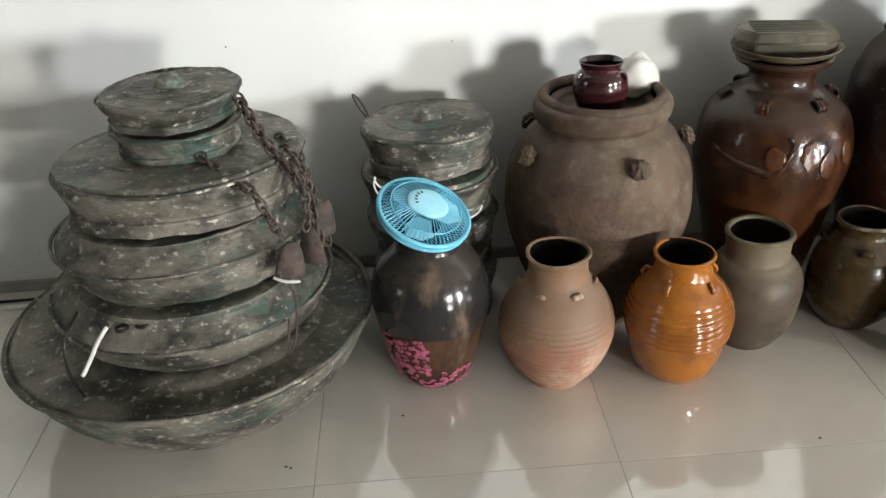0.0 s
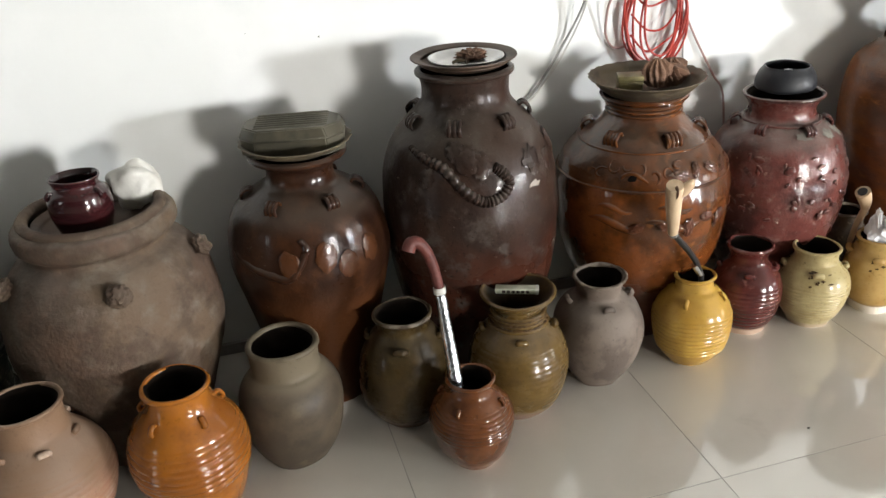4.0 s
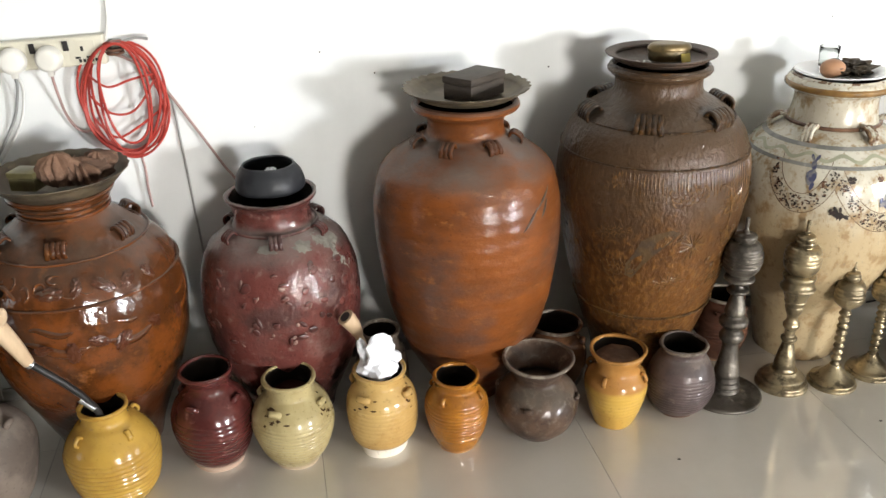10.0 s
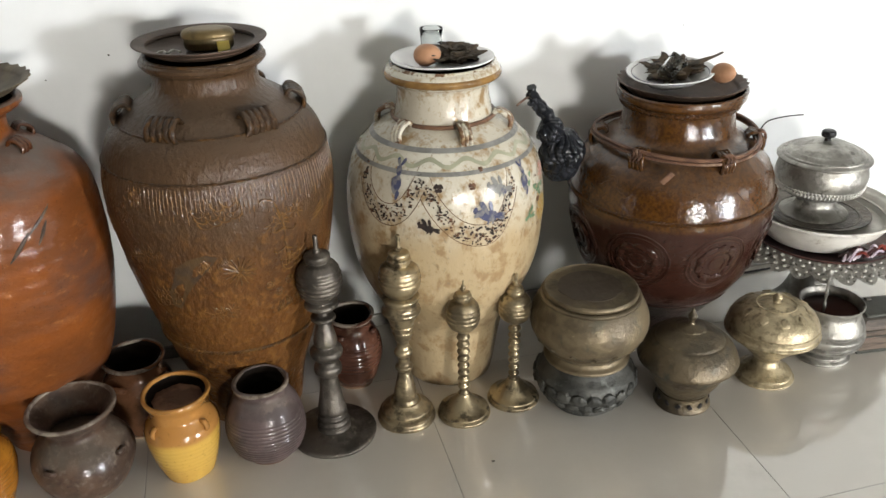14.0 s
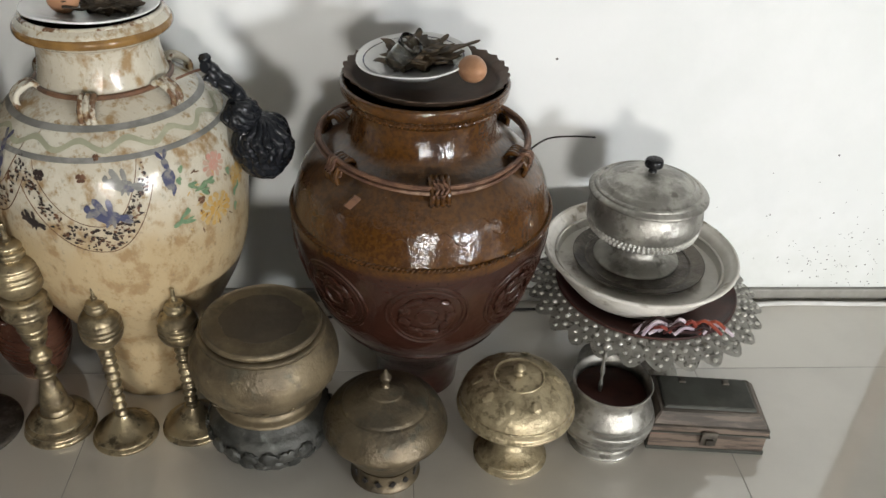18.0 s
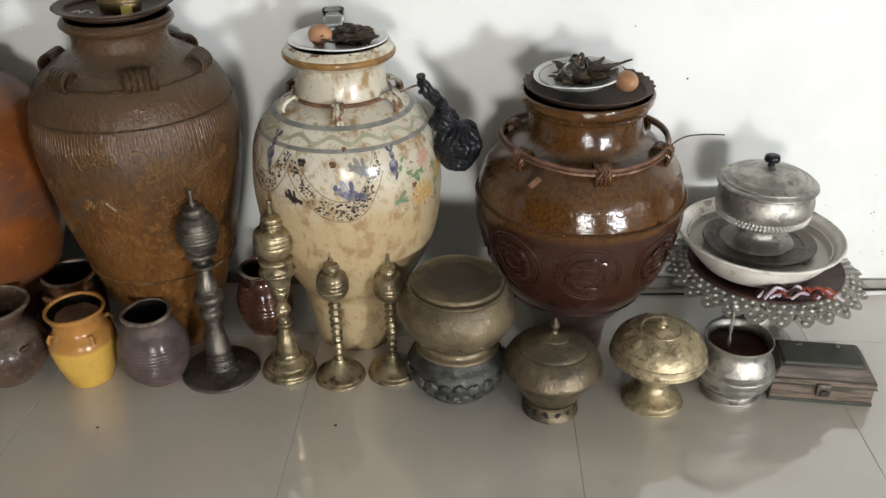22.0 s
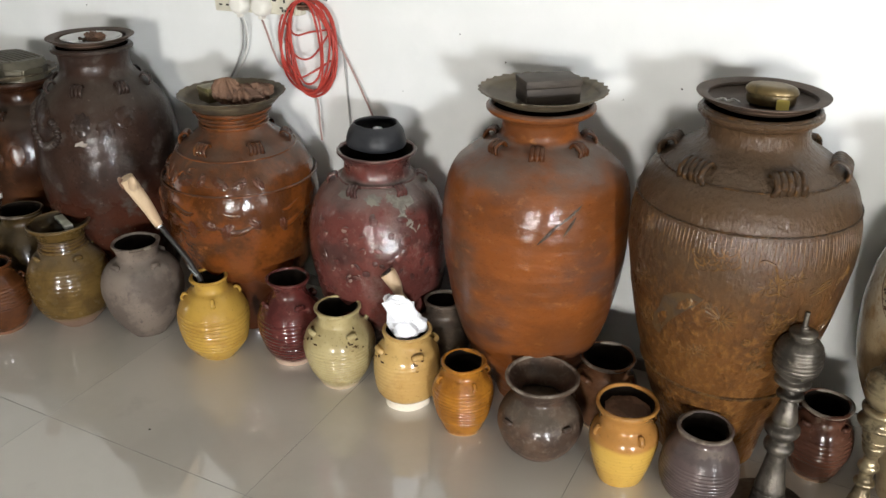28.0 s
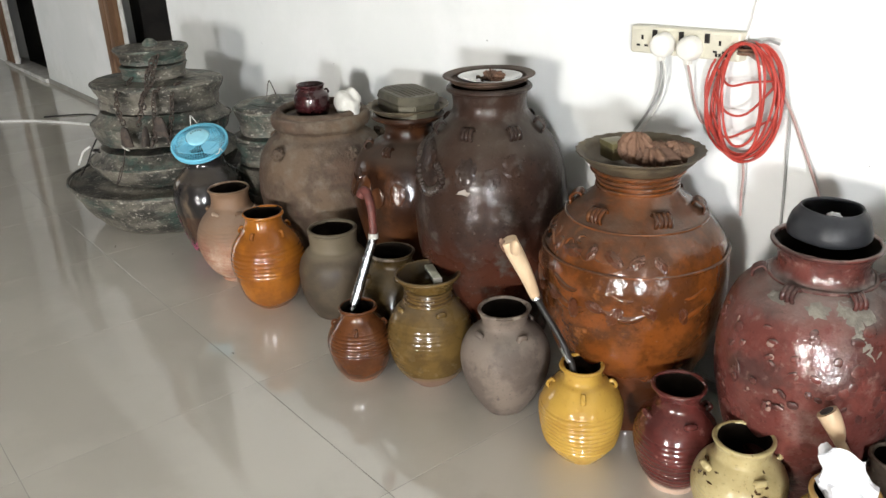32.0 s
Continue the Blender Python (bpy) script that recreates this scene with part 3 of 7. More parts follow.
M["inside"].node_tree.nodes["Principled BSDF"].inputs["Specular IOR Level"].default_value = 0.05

SMALL = "small jars in the front row"
LARGE = "large jars along the wall"


def lug_mesh(name, h=0.02, out=0.010, r=0.004, broad=1.6):
    """A small strap ear: leaves the shoulder, bends out and comes back lower down. Local x points away from the jar."""
    me = tube(name, [(-0.004, 0, h / 2), (out * 0.75, 0, h * 0.5), (out, 0, 0.1 * h), (out * 0.7, 0, -h * 0.42), (-0.005, 0, -h * 0.6)], r, seg=8, n=4)
    for v in me.vertices:
        v.co.y *= broad
    return me


def strap_mesh(name, h, out, r, count, broad=1.0):
    """A strap ear of several ridges side by side."""
    bm = bmesh.new()
    for k in range(count):
        y = (k - (count - 1) / 2) * r * 1.7 * broad
        me = tube("ridge", [(-0.004, y, h * .55), (out * .6, y, h * .56), (out, y, h * .3), (out, y, -h * .2), (out * .6, y, -h * .5), (-0.004, y * 1.1, -h * .66)], r, seg=7, n=3)
        for v in me.vertices:
            v.co.y = y + (v.co.y - y) * broad
        bm.from_mesh(me)
        bpy.data.meshes.remove(me)
    me = bpy.data.meshes.new(name)
    bm.to_mesh(me)
    bm.free()
    return me


def on_side(prof, a, z, lift=0.0):
    """The place on a turned wall at angle a (radians) and height z, and the slope there as a matrix: x outward, z up along the wall."""
    r = radius_at(prof, z)
    s = (radius_at(prof, z + .008) - radius_at(prof, z - .008)) / .016
    tilt = math.atan(max(-1.6, min(1.6, s)))
    return Matrix.Translation(((r + lift) * math.cos(a), (r + lift) * math.sin(a), z)) @ Matrix.Rotation(a, 4, "Z") @ Matrix.Rotation(tilt, 4, "Y")


def add_lugs(parent, prof, z, count, material, start=0.0, size=1.0, broad=1.5, ridges=0, kind="lug", flat=False):
    me = strap_mesh(kind, 0.02 * size, 0.009 * size, 0.0028 * size, ridges, broad) if ridges else lug_mesh(kind, h=0.015 * size, out=0.0058 * size, r=0.0035 * size, broad=broad)
    me.materials.append(material)
    me.shade_smooth()
    for k in range(count):
        ob = new(kind, me)
        ob.parent = parent
        ob.matrix_local = on_side(prof, radians(start) + 2 * math.pi * k / count, z) @ Matrix.Rotation(radians(90 if flat else 0), 4, "X")


def roughen(me, amp, freq, seed):
    """Dents and casting roughness on a turned piece."""
    shift = Vector((seed * 1.7, seed * .9, 0))
    moved = []
    for v in me.vertices:
        d = noise.noise(v.co * freq + shift) + .55 * noise.noise(v.co * freq * 2.9 + shift) + .35 * noise.noise(v.co * freq * 7 + shift)
        moved.append(v.co + v.normal * (amp * d))
    for v, co in zip(me.vertices, moved):
        v.co = co
    return me


WORN = ("purple", "brown", "redbrown", "flare", "grey", "olive", "dark")      # jars with a bare, rubbed rim
M["worn_rim"] = mat("rubbed_rim", (0.21, 0.175, 0.14), (0.09, 0.068, 0.052), rough=0.42, coat=0.3, scale=26, bump=0.3, bump_scale=90)
UPRIGHT = ("yellow", "orange", "amber", "cane", "yel2")      # small jars whose ears stand on end


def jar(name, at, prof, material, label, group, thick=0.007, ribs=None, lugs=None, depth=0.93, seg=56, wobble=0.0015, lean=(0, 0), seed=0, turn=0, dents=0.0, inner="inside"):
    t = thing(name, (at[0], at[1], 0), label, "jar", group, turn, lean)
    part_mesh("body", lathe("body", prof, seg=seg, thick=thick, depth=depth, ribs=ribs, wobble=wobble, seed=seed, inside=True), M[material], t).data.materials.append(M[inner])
    if dents:
        roughen(t.children[0].data, dents, 16, seed)
    rr, rz = prof[-1]
    rim = [((rr - thick * .45 + .0012 * math.sin(3 * f + seed)) * math.cos(f), (rr - thick * .45 + .0012 * math.sin(3 * f + seed)) * math.sin(f), rz + .001 * math.sin(2 * f + seed)) for f in (2 * math.pi * k / 48 for k in range(48))]
    part_mesh("rim", tube("rim", rim, thick * .62, seg=9, closed=True, n=1), M["worn_rim" if material in WORN else material + "_ear"], t)
    if lugs:
        angle, size = lugs[2], lugs[3] * (1 if group != SMALL else .85 if material in UPRIGHT else 1.15)
        add_lugs(t, prof, lugs[0], lugs[1], M[material + "_ear"], angle, size, *lugs[4:], flat=group == SMALL and material not in UPRIGHT)
    return t


jar("jar", (-0.134, 1.505), [(.062, 0), (.085, .03), (.105, .094), (.123, .18), (.126, .225), (.112, .275), (.085, .305), (.066, .325), (.064, .345), (.07, .352)], "pink",
    "dark glazed jar with flaking pink paint on its lower half", SMALL, seed=1)
jar("jar", (0.128, 1.462), [(.057, 0), (.062, .006), (.060, .014), (.087, .038), (.112, .09), (.122, .145), (.105, .2), (.07, .245), (.062, .262), (.060, .29), (.066, .307)], "peach",
    "bare pinkish clay jar with a brown shoulder and small ears", SMALL, lugs=(.24, 6, 232, 1.0), seed=2, ribs=(.0006, .012, .03, .2))
jar("jar", (0.384, 1.448), [(.055, 0), (.087, .036), (.106, .105), (.112, .16), (.097, .21), (.07, .245), (.061, .262), (.057, .285), (.062, .293)], "orange",
    "glossy orange-brown glazed jar with turned grooves and four ears", SMALL, lugs=(.242, 5, 230, 1.35), seed=3, ribs=(.0012, .014, .11, .215))
jar("jar", (0.588, 1.56), [(.066, 0), (.095, .055), (.106, .13), (.1, .175), (.08, .205), (.069, .218), (.069, .25), (.072, .268)], "taupe",
    "matt grey-brown stoneware jar with a tall collar", SMALL, seed=4, thick=.01)
jar("jar", (0.842, 1.59), [(.05, 0), (.085, .04), (.103, .09), (.096, .165), (.072, .215), (.055, .235), (.056, .255), (.062, .264)], "olive",
    "olive-brown glazed jar with four ears", SMALL, lugs=(.212, 4, 250, 1.3), seed=5)
jar("jar", (0.932, 1.413), [(.048, 0), (.072, .036), (.085, .09), (.080, .125), (.06, .155), (.048, .17), (.045, .185), (.049, .193)], "cane",
    "small red-brown glazed jar with a cane in it", SMALL, lugs=(.15, 4, 230, 1.1), seed=6, ribs=(.0008, .009, .08, .15))
jar("jar", (1.079, 1.53), [(.046, 0), (.09, .05), (.107, .11), (.107, .155), (.092, .195), (.062, .228), (.052, .245), (.056, .265), (.08, .297)], "money",
    "olive glazed jar with a wide flared mouth and bare foot", SMALL, lugs=(.215, 4, 255, 1.1), seed=7, depth=.5, inner="olive", ribs=(.0003, .012, .05, .2))
jar("jar", (1.294, 1.585), [(.05, 0), (.086, .057), (.103, .12), (.102, .165), (.085, .2), (.055, .222), (.051, .235), (.06, .262)], "grey",
    "rough grey unglazed clay jar", SMALL, lugs=(.212, 4, 262, 1.1), seed=8, wobble=.0025)
jar("jar", (1.536, 1.584), [(.054, 0), (.08, .04), (.091, .105), (.084, .145), (.06, .178), (.045, .19), (.043, .208), (.047, .217)], "yellow",
    "yellow glazed jar with turned grooves and four ears", SMALL, lugs=(.172, 4, 225, 1.3), seed=9, ribs=(.0011, .011, .03, .14))
jar("jar", (1.73, 1.655), [(.054, 0), (.056, .012), (.07, .035), (.083, .08), (.086, .115), (.078, .148), (.057, .175), (.046, .188), (.045, .205), (.053, .222), (.055, .227)], "maroon",
    "dark maroon glazed jar with a bare pale foot", SMALL, lugs=(.168, 4, 240, 1.1), seed=10, ribs=(.0008, .012, .03, .14))
jar("jar", (1.899, 1.622), [(.05, 0), (.053, .008), (.07, .035), (.085, .08), (.088, .11), (.08, .14), (.06, .164), (.052, .174), (.051, .192), (.056, .204)], "green",
    "mottled green-yellow glazed jar with dark spots", SMALL, lugs=(.155, 4, 240, 1.1), seed=11, ribs=(.0008, .009, .03, .13))
jar("jar", (2.09, 1.622), [(.053, 0), (.056, .02), (.073, .043), (.079, .1), (.074, .14), (.06, .163), (.054, .175), (.057, .195)], "whiteb",
    "yellow-brown glazed jar with an unglazed white foot, stuffed with paper", SMALL, lugs=(.155, 4, 230, 1.2), seed=12, ribs=(.0003, .010, .04, .14))
jar("jar", (2.25, 1.592), [(.045, 0), (.054, .02), (.065, .06), (.07, .095), (.066, .122), (.054, .142), (.046, .152), (.046, .163), (.05, .172)], "amber",
    "small amber glazed jar with turned grooves and ears", SMALL, lugs=(.138, 4, 230, 1.1), seed=13, ribs=(.0010, .009, .03, .13))
jar("jar", (2.434, 1.593), [(.05, 0), (.056, .006), (.077, .03), (.09, .064), (.091, .09), (.08, .115), (.061, .134), (.053, .144), (.054, .155), (.067, .174), (.077, .186), (.078, .19)], "flare",
    "squat grey-brown pot with a wide flared mouth", SMALL, lugs=(.105, 4, 240, .9), seed=14, depth=.42, inner="flare_ear")
jar("jar", (2.619, 1.594), [(.046, 0), (.05, .004), (.06, .035), (.069, .075), (.072, .105), (.068, .122), (.06, .134), (.054, .145), (.054, .16), (.062, .178), (.063, .184)], "yel2",
    "bright yellow glazed jar with brown shoulder and ears", SMALL, lugs=(.13, 4, 225, 1.3), seed=15, ribs=(.0003, .010, .03, .11))
jar("jar", (2.776, 1.592), [(.04, 0), (.044, .006), (.062, .026), (.074, .058), (.076, .086), (.069, .12), (.056, .145), (.047, .156), (.047, .166), (.053, .176)], "purple",
    "plain purple-grey stoneware jar", SMALL, seed=16, ribs=(.0005, .008, .02, .12))
jar("jar", (2.11, 1.767), [(.045, 0), (.06, .04), (.063, .1), (.055, .15), (.042, .175), (.046, .205)], "dark",
    "small dark mottled jar holding a wooden pipe, behind the front row", SMALL, seed=17)
jar("jar", (2.53, 1.758), [(.055, 0), (.068, .03), (.074, .08), (.068, .12), (.054, .14), (.056, .16), (.062, .17)], "brown",
    "glossy dark brown jar with ears, behind the front row", SMALL, lugs=(.13, 4, 240, 1.2), seed=18)
jar("jar", (2.982, 1.79), [(.042, 0), (.045, .008), (.056, .03), (.066, .07), (.066, .1), (.058, .13), (.047, .146), (.046, .158), (.052, .172)], "redbrown",
    "small red-brown glazed jar behind a candlestick", SMALL, seed=19, ribs=(.0009, .011, .05, .125), lugs=(.14, 4, 235, .9))

M["brown_run"] = mat("dark_brown_run", (0.075, 0.04, 0.016), (0.045, 0.025, 0.012), rough=0.25, coat=0.6, scale=40, bump=0.2)
P1 = [(.12, 0), (.15, .06), (.185, .15), (.213, .25), (.216, .32), (.203, .39), (.17, .445), (.14, .468), (.136, .482), (.152, .496), (.155, .515), (.15, .53), (.138, .535)]
pot = jar("jar", (0.272, 1.745), P1, "pot", "big round weathered clay pot with knobs on its shoulder", LARGE, thick=.02, dents=.0022, seed=20, seg=80, wobble=.003)
P2 = [(.10, 0), (.115, .06), (.139, .19), (.162, .29), (.174, .36), (.168, .42), (.147, .475), (.1, .51), (.074, .525), (.07, .555), (.09, .572), (.1, .585)]
tin_jar = jar("jar", (0.688, 1.785), P2, "tin_jar", "glossy brown jar with ears under a metal dish", LARGE, dents=.0012, seed=21, seg=80, lugs=(.50, 6, 232, 1.15, 1.7, 3))
P3 = [(.12, 0), (.15, .09), (.172, .21), (.19, .31), (.196, .4), (.194, .46), (.186, .52), (.165, .575), (.13, .618), (.1, .65), (.092, .675), (.094, .7), (.1, .72)]
dragon_jar = jar("jar", (1.055, 1.765), P3, "dragon", "tall dark dusty jar with a raised serpent", LARGE, dents=.0012, seed=22, seg=80, lugs=(.625, 7, 242, 1.25, 1.7, 3))
P4 = [(.1, 0), (.115, .05), (.15, .14), (.18, .21), (.198, .28), (.206, .36), (.204, .41), (.184, .465), (.14, .515), (.1, .545), (.084, .565), (.085, .585), (.1, .6)]
russet_jar = jar("jar", (1.496, 1.79), P4, "russet", "russet brown glazed jar with raised bands and bosses", LARGE, dents=.0022, seed=23, seg=80, lugs=(.525, 6, 211, 1.25, 1.6, 4))
P5 = [(.09, 0), (.1, .04), (.13, .1), (.15, .16), (.166, .225), (.173, .3), (.17, .36), (.148, .43), (.11, .468), (.083, .485), (.08, .515), (.096, .54)]
ruddy_jar = jar("jar", (1.902, 1.822), P5, "ruddy", "maroon crusted jar with ears under a black pot", LARGE, dents=.0022, seed=24, seg=80, lugs=(.47, 6, 210, 1.15, 1.6, 3), wobble=.0025)
P6 = [(.075, 0), (.085, .03), (.12, .09), (.145, .14), (.168, .2), (.185, .265), (.196, .33), (.204, .4), (.206, .46), (.202, .52), (.186, .575), (.15, .61), (.11, .635), (.084, .65), (.083, .685), (.108, .702), (.11, .715)]
tawny_jar = jar("jar", (2.325, 1.8), P6, "tawny", "tall tawny orange jar with dusty shoulder and ears under the neck", LARGE, dents=.0012, seed=25, seg=96, lugs=(.637, 7, 237, 1.25, 1.7, 3))
P7 = [(.105, 0), (.12, .09), (.145, .165), (.164, .235), (.188, .33), (.206, .43), (.215, .51), (.21, .575), (.19, .635), (.15, .675), (.11, .7), (.096, .715), (.095, .74), (.107, .75), (.107, .765)]
ochre_jar = jar("jar", (2.757, 1.795), P7, "ochre", "tall ochre brown jar with incised pattern and rolled ears", LARGE, seed=26, seg=96, wobble=.0004, lugs=(.672, 6, 240, 1.6, 1.55, 5))
P8 = [(.1, 0), (.107, .04), (.122, .13), (.132, .16), (.156, .205), (.182, .26), (.199, .32), (.206, .39), (.206, .43), (.2, .49), (.185, .535), (.15, .575), (.115, .598), (.1, .61), (.092, .65), (.095, .672), (.112, .685), (.113, .7), (.105, .71)]
cream_jar = jar("jar", (3.205, 1.8), P8, "cream", "tall cream jar painted with blue figures and a garland", LARGE, seed=27, seg=96, wobble=0, lugs=(.596, 6, 274, 1.75, 1, 3))
P9 = [(.078, 0), (.088, .075), (.132, .14), (.184, .215), (.205, .28), (.22, .345), (.223, .385), (.217, .425), (.2, .47), (.16, .51), (.128, .53), (.118, .56), (.118, .59), (.134, .605), (.135, .62)]
cane_ring_jar = jar("jar", (3.714, 1.765), P9, "amberbrown", "broad amber-brown jar bound with a cane ring round its ears", LARGE, seed=28, seg=96, wobble=.0004, lugs=(.508, 6, 276, 1.7, 1, 4))

# ---- metal ware ----
M["bronze"] = mat("old_bronze", (0.14, 0.108, 0.065), (0.058, 0.045, 0.029), rough=0.4, metal=0.55, scale=13, spread=(0.4, 0.62), third=(0.06, 0.058, 0.042), third_scale=24, third_spread=(0.52, 0.7), fourth=(0.27, 0.21, 0.12), fourth_scale=45, fourth_spread=(0.6, 0.74), dust=(0.12, 0.105, 0.075), dust_amount=0.25, bump=0.8, bump_scale=60)
M["drum_brass"] = mat("olive_brass", (0.2, 0.155, 0.092), (0.095, 0.073, 0.044), rough=0.46, metal=0.5, scale=13, spread=(0.4, 0.62), third=(0.085, 0.075, 0.05), third_scale=24, third_spread=(0.54, 0.72), fourth=(0.34, 0.27, 0.16), fourth_scale=45, fourth_spread=(0.6, 0.74), dust=(0.14, 0.12, 0.085), dust_amount=0.3, bump=0.6, bump_scale=60)
M["dark_bronze"] = mat("dark_bronze", (0.15, 0.132, 0.11), (0.07, 0.061, 0.051), rough=0.4, metal=0.7, scale=16, bump=0.6, bump_scale=70, third=(0.2, 0.18, 0.14), third_scale=50, third_spread=(0.58, 0.7))
M["brass"] = mat("tarnished_brass", (0.40, 0.325, 0.2), (0.2, 0.16, 0.1), rough=0.32, metal=0.78, scale=22, bump=0.4, bump_scale=60, third=(0.1, 0.08, 0.05), third_scale=40, third_spread=(0.53, 0.68))
M["gold_brass"] = mat("bright_brass", (0.48, 0.40, 0.255), (0.34, 0.28, 0.175), rough=0.38, metal=0.65, scale=30, bump=0.8, bump_scale=75, third=(0.21, 0.17, 0.1), third_scale=60, third_spread=(0.52, 0.66), fourth=(0.62, 0.54, 0.36), fourth_scale=90, fourth_spread=(0.58, 0.7))
M["silver"] = mat("dull_silver", (0.42, 0.405, 0.365), (0.26, 0.25, 0.225), rough=0.42, metal=0.75, scale=18, bump=0.55, bump_scale=70, third=(0.19, 0.18, 0.16), third_scale=40, third_spread=(0.53, 0.68))
M["gong"] = mat("weathered_gong", (0.2, 0.182, 0.148), (0.042, 0.04, 0.034), rough=0.52, metal=0.3, scale=9, spread=(0.36, 0.62), third=(0.44, 0.41, 0.35), third_scale=55, third_spread=(0.56, 0.69), bump=1.0, bump_scale=70, streak=1.6, fourth=(0.056, 0.096, 0.08), fourth_scale=5, fourth_spread=(0.5, 0.68), specks=0.5)
M["verdigris"] = mat("grey_green_bronze", (0.085, 0.084, 0.074), (0.038, 0.038, 0.033), rough=0.55, metal=0.4, scale=14, third=(0.13, 0.138, 0.122), third_scale=22, bump=0.6, bump_scale=70)
M["lacquer"] = mat("brown_lacquer", (0.07, 0.03, 0.024), (0.045, 0.022, 0.018), rough=0.35, scale=12)
M["black_plastic"] = mat("black_plastic", (0.012, 0.012, 0.013), (0.02, 0.02, 0.02), rough=0.25, scale=30, bump=0.03)
M["enamel"] = mat("white_enamel", (0.70, 0.67, 0.61), (0.6, 0.57, 0.51), rough=0.3, coat=0.3, scale=9, third=(0.24, 0.2, 0.15), third_scale=20, third_spread=(0.56, 0.72), bump=0.08)


def turned(name, at, prof, material, label, category, group="", thick=0.0, seg=48, z=0.0, **kw):
    t = thing(name, (at[0], at[1], z), label, category, group)
    part_mesh("body", lathe("body", prof, seg=seg, thick=thick, wobble=kw.pop("wobble", 0.0006), **kw), M[material], t)
    return t


def assembled(name, at, pieces, material, label, category, group="", z=0.0, seg=48, n=4, turn=0.0, lean=(0, 0)):
    """A thing of turned pieces stacked on one axis: (part, profile) or (part, profile, wall thickness, depth, material)."""
    t = thing(name, (at[0], at[1], z), label, category, group, turn, lean)
    for piece in pieces:
        pn, prof = piece[:2]
        thick, deep, m2 = (piece[2:] + (0, None, None)[len(piece) - 2:])
        under = [o for o in t.children if o.name.startswith(("lid", "bulb"))] if pn in ("finial", "knob") else []
        part_mesh(pn, lathe(pn, prof, seg=seg, thick=thick, depth=deep, wobble=0.0005, n=n), M[m2 or material], under[0] if under else t)
    return t


STICKS = "metal candlesticks"
assembled("candlestick", (2.91, 1.62), [
    ("base", [(.087, 0), (.087, .005), (.083, .008), (.076, .009), (.05, .012), (.036, .016)]),
    ("stem", [(.034, .012), (.034, .021), (.03, .026), (.033, .033), (.029, .04), (.031, .047), (.026, .054), (.029, .062), (.024, .09), (.019, .125), (.018, .147), (.026, .155), (.027, .168), (.02, .178), (.021, .186), (.031, .196), (.031, .208), (.02, .218), (.023, .226), (.019, .25), (.013, .27), (.012, .274), (.023, .278), (.023, .285), (.012, .29), (.012, .306)]),
    ("bulb", [(.013, .304), (.031, .308), (.032, .316), (.024, .322), (.034, .331), (.04, .342), (.039, .345), (.0425, .351), (.0412, .354), (.0438, .36), (.0422, .363), (.0438, .369), (.0418, .372), (.0425, .378), (.0392, .384), (.039, .39), (.034, .397), (.029, .402), (.022, .405), (.0235, .409), (.0245, .416), (.022, .42), (.009, .4225), (.007, .424)]),
    ("finial", [(.006, .4225), (.0075, .429), (.0045, .433), (.0045, .456), (.0025, .459)])], "dark_bronze", "dark bronze candlestick on a wide round base", "candlestick", STICKS)
assembled("candlestick", (3.066, 1.627), [
    ("base", [(.061, 0), (.061, .006), (.056, .012), (.057, .018), (.05, .022), (.05, .028), (.036, .038), (.031, .044)]),
    ("stem", [(.03, .04), (.026, .046), (.0235, .052), (.024, .062), (.02, .085), (.014, .112), (.013, .12), (.018, .126), (.018, .132), (.012, .138), (.013, .155), (.018, .162), (.018, .17), (.013, .178), (.012, .19), (.017, .2), (.021, .215), (.0202, .219), (.024, .23), (.0232, .234), (.028, .248), (.03, .258)]),
    ("gallery", [(.028, .256), (.037, .261), (.039, .268), (.034, .275), (.033, .286), (.036, .291), (.036, .298), (.026, .302)]),
    ("bulb", [(.024, .3), (.032, .308), (.039, .321), (.041, .333), (.0398, .337), (.0415, .342), (.0398, .346), (.0405, .352), (.038, .357), (.0378, .362), (.031, .369), (.0215, .372), (.0228, .377), (.0228, .383), (.019, .386), (.0205, .39), (.0195, .396), (.008, .399), (.006, .4)]),
    ("finial", [(.005, .3985), (.008, .404), (.0045, .408), (.0045, .43), (.0025, .433)])], "brass", "tall brass candlestick with a ringed bulb", "candlestick", STICKS)
for px, py, top in ((3.187, 1.604, .332), (3.305, 1.624, .311)):
    k = top / .332
    assembled("candlestick", (px, py), [
        ("base", [(.056, 0), (.056, .005), (.051, .009), (.052, .014), (.04, .02), (.026, .034), (.016, .046), (.013, .052)]),
        ("stem", [q for i in range(9) for q in ((.0115 + .0003 * i, (.053 + .0175 * i) * k), (.0072 + .0003 * i, (.062 + .0175 * i) * k))] + [(.0135, .211 * k)]),
        ("bulb", [(.011, .209 * k), (.02, .214 * k), (.03, .225 * k), (.034, .238 * k), (.0328, .242 * k), (.0345, .248 * k), (.0328, .252 * k), (.0338, .258 * k), (.0312, .263 * k), (.031, .268 * k), (.024, .278 * k), (.016, .281 * k), (.018, .286 * k), (.0175, .292 * k), (.014, .296 * k), (.0145, .3 * k), (.006, .303 * k), (.005, .304 * k)]),
        ("finial", [(.004, .3025 * k), (.006, .309 * k), (.0035, .312 * k), (.0035, .33 * k), (.002, top)])], "brass", "slim brass candlestick with a beaded stem", "candlestick", STICKS)

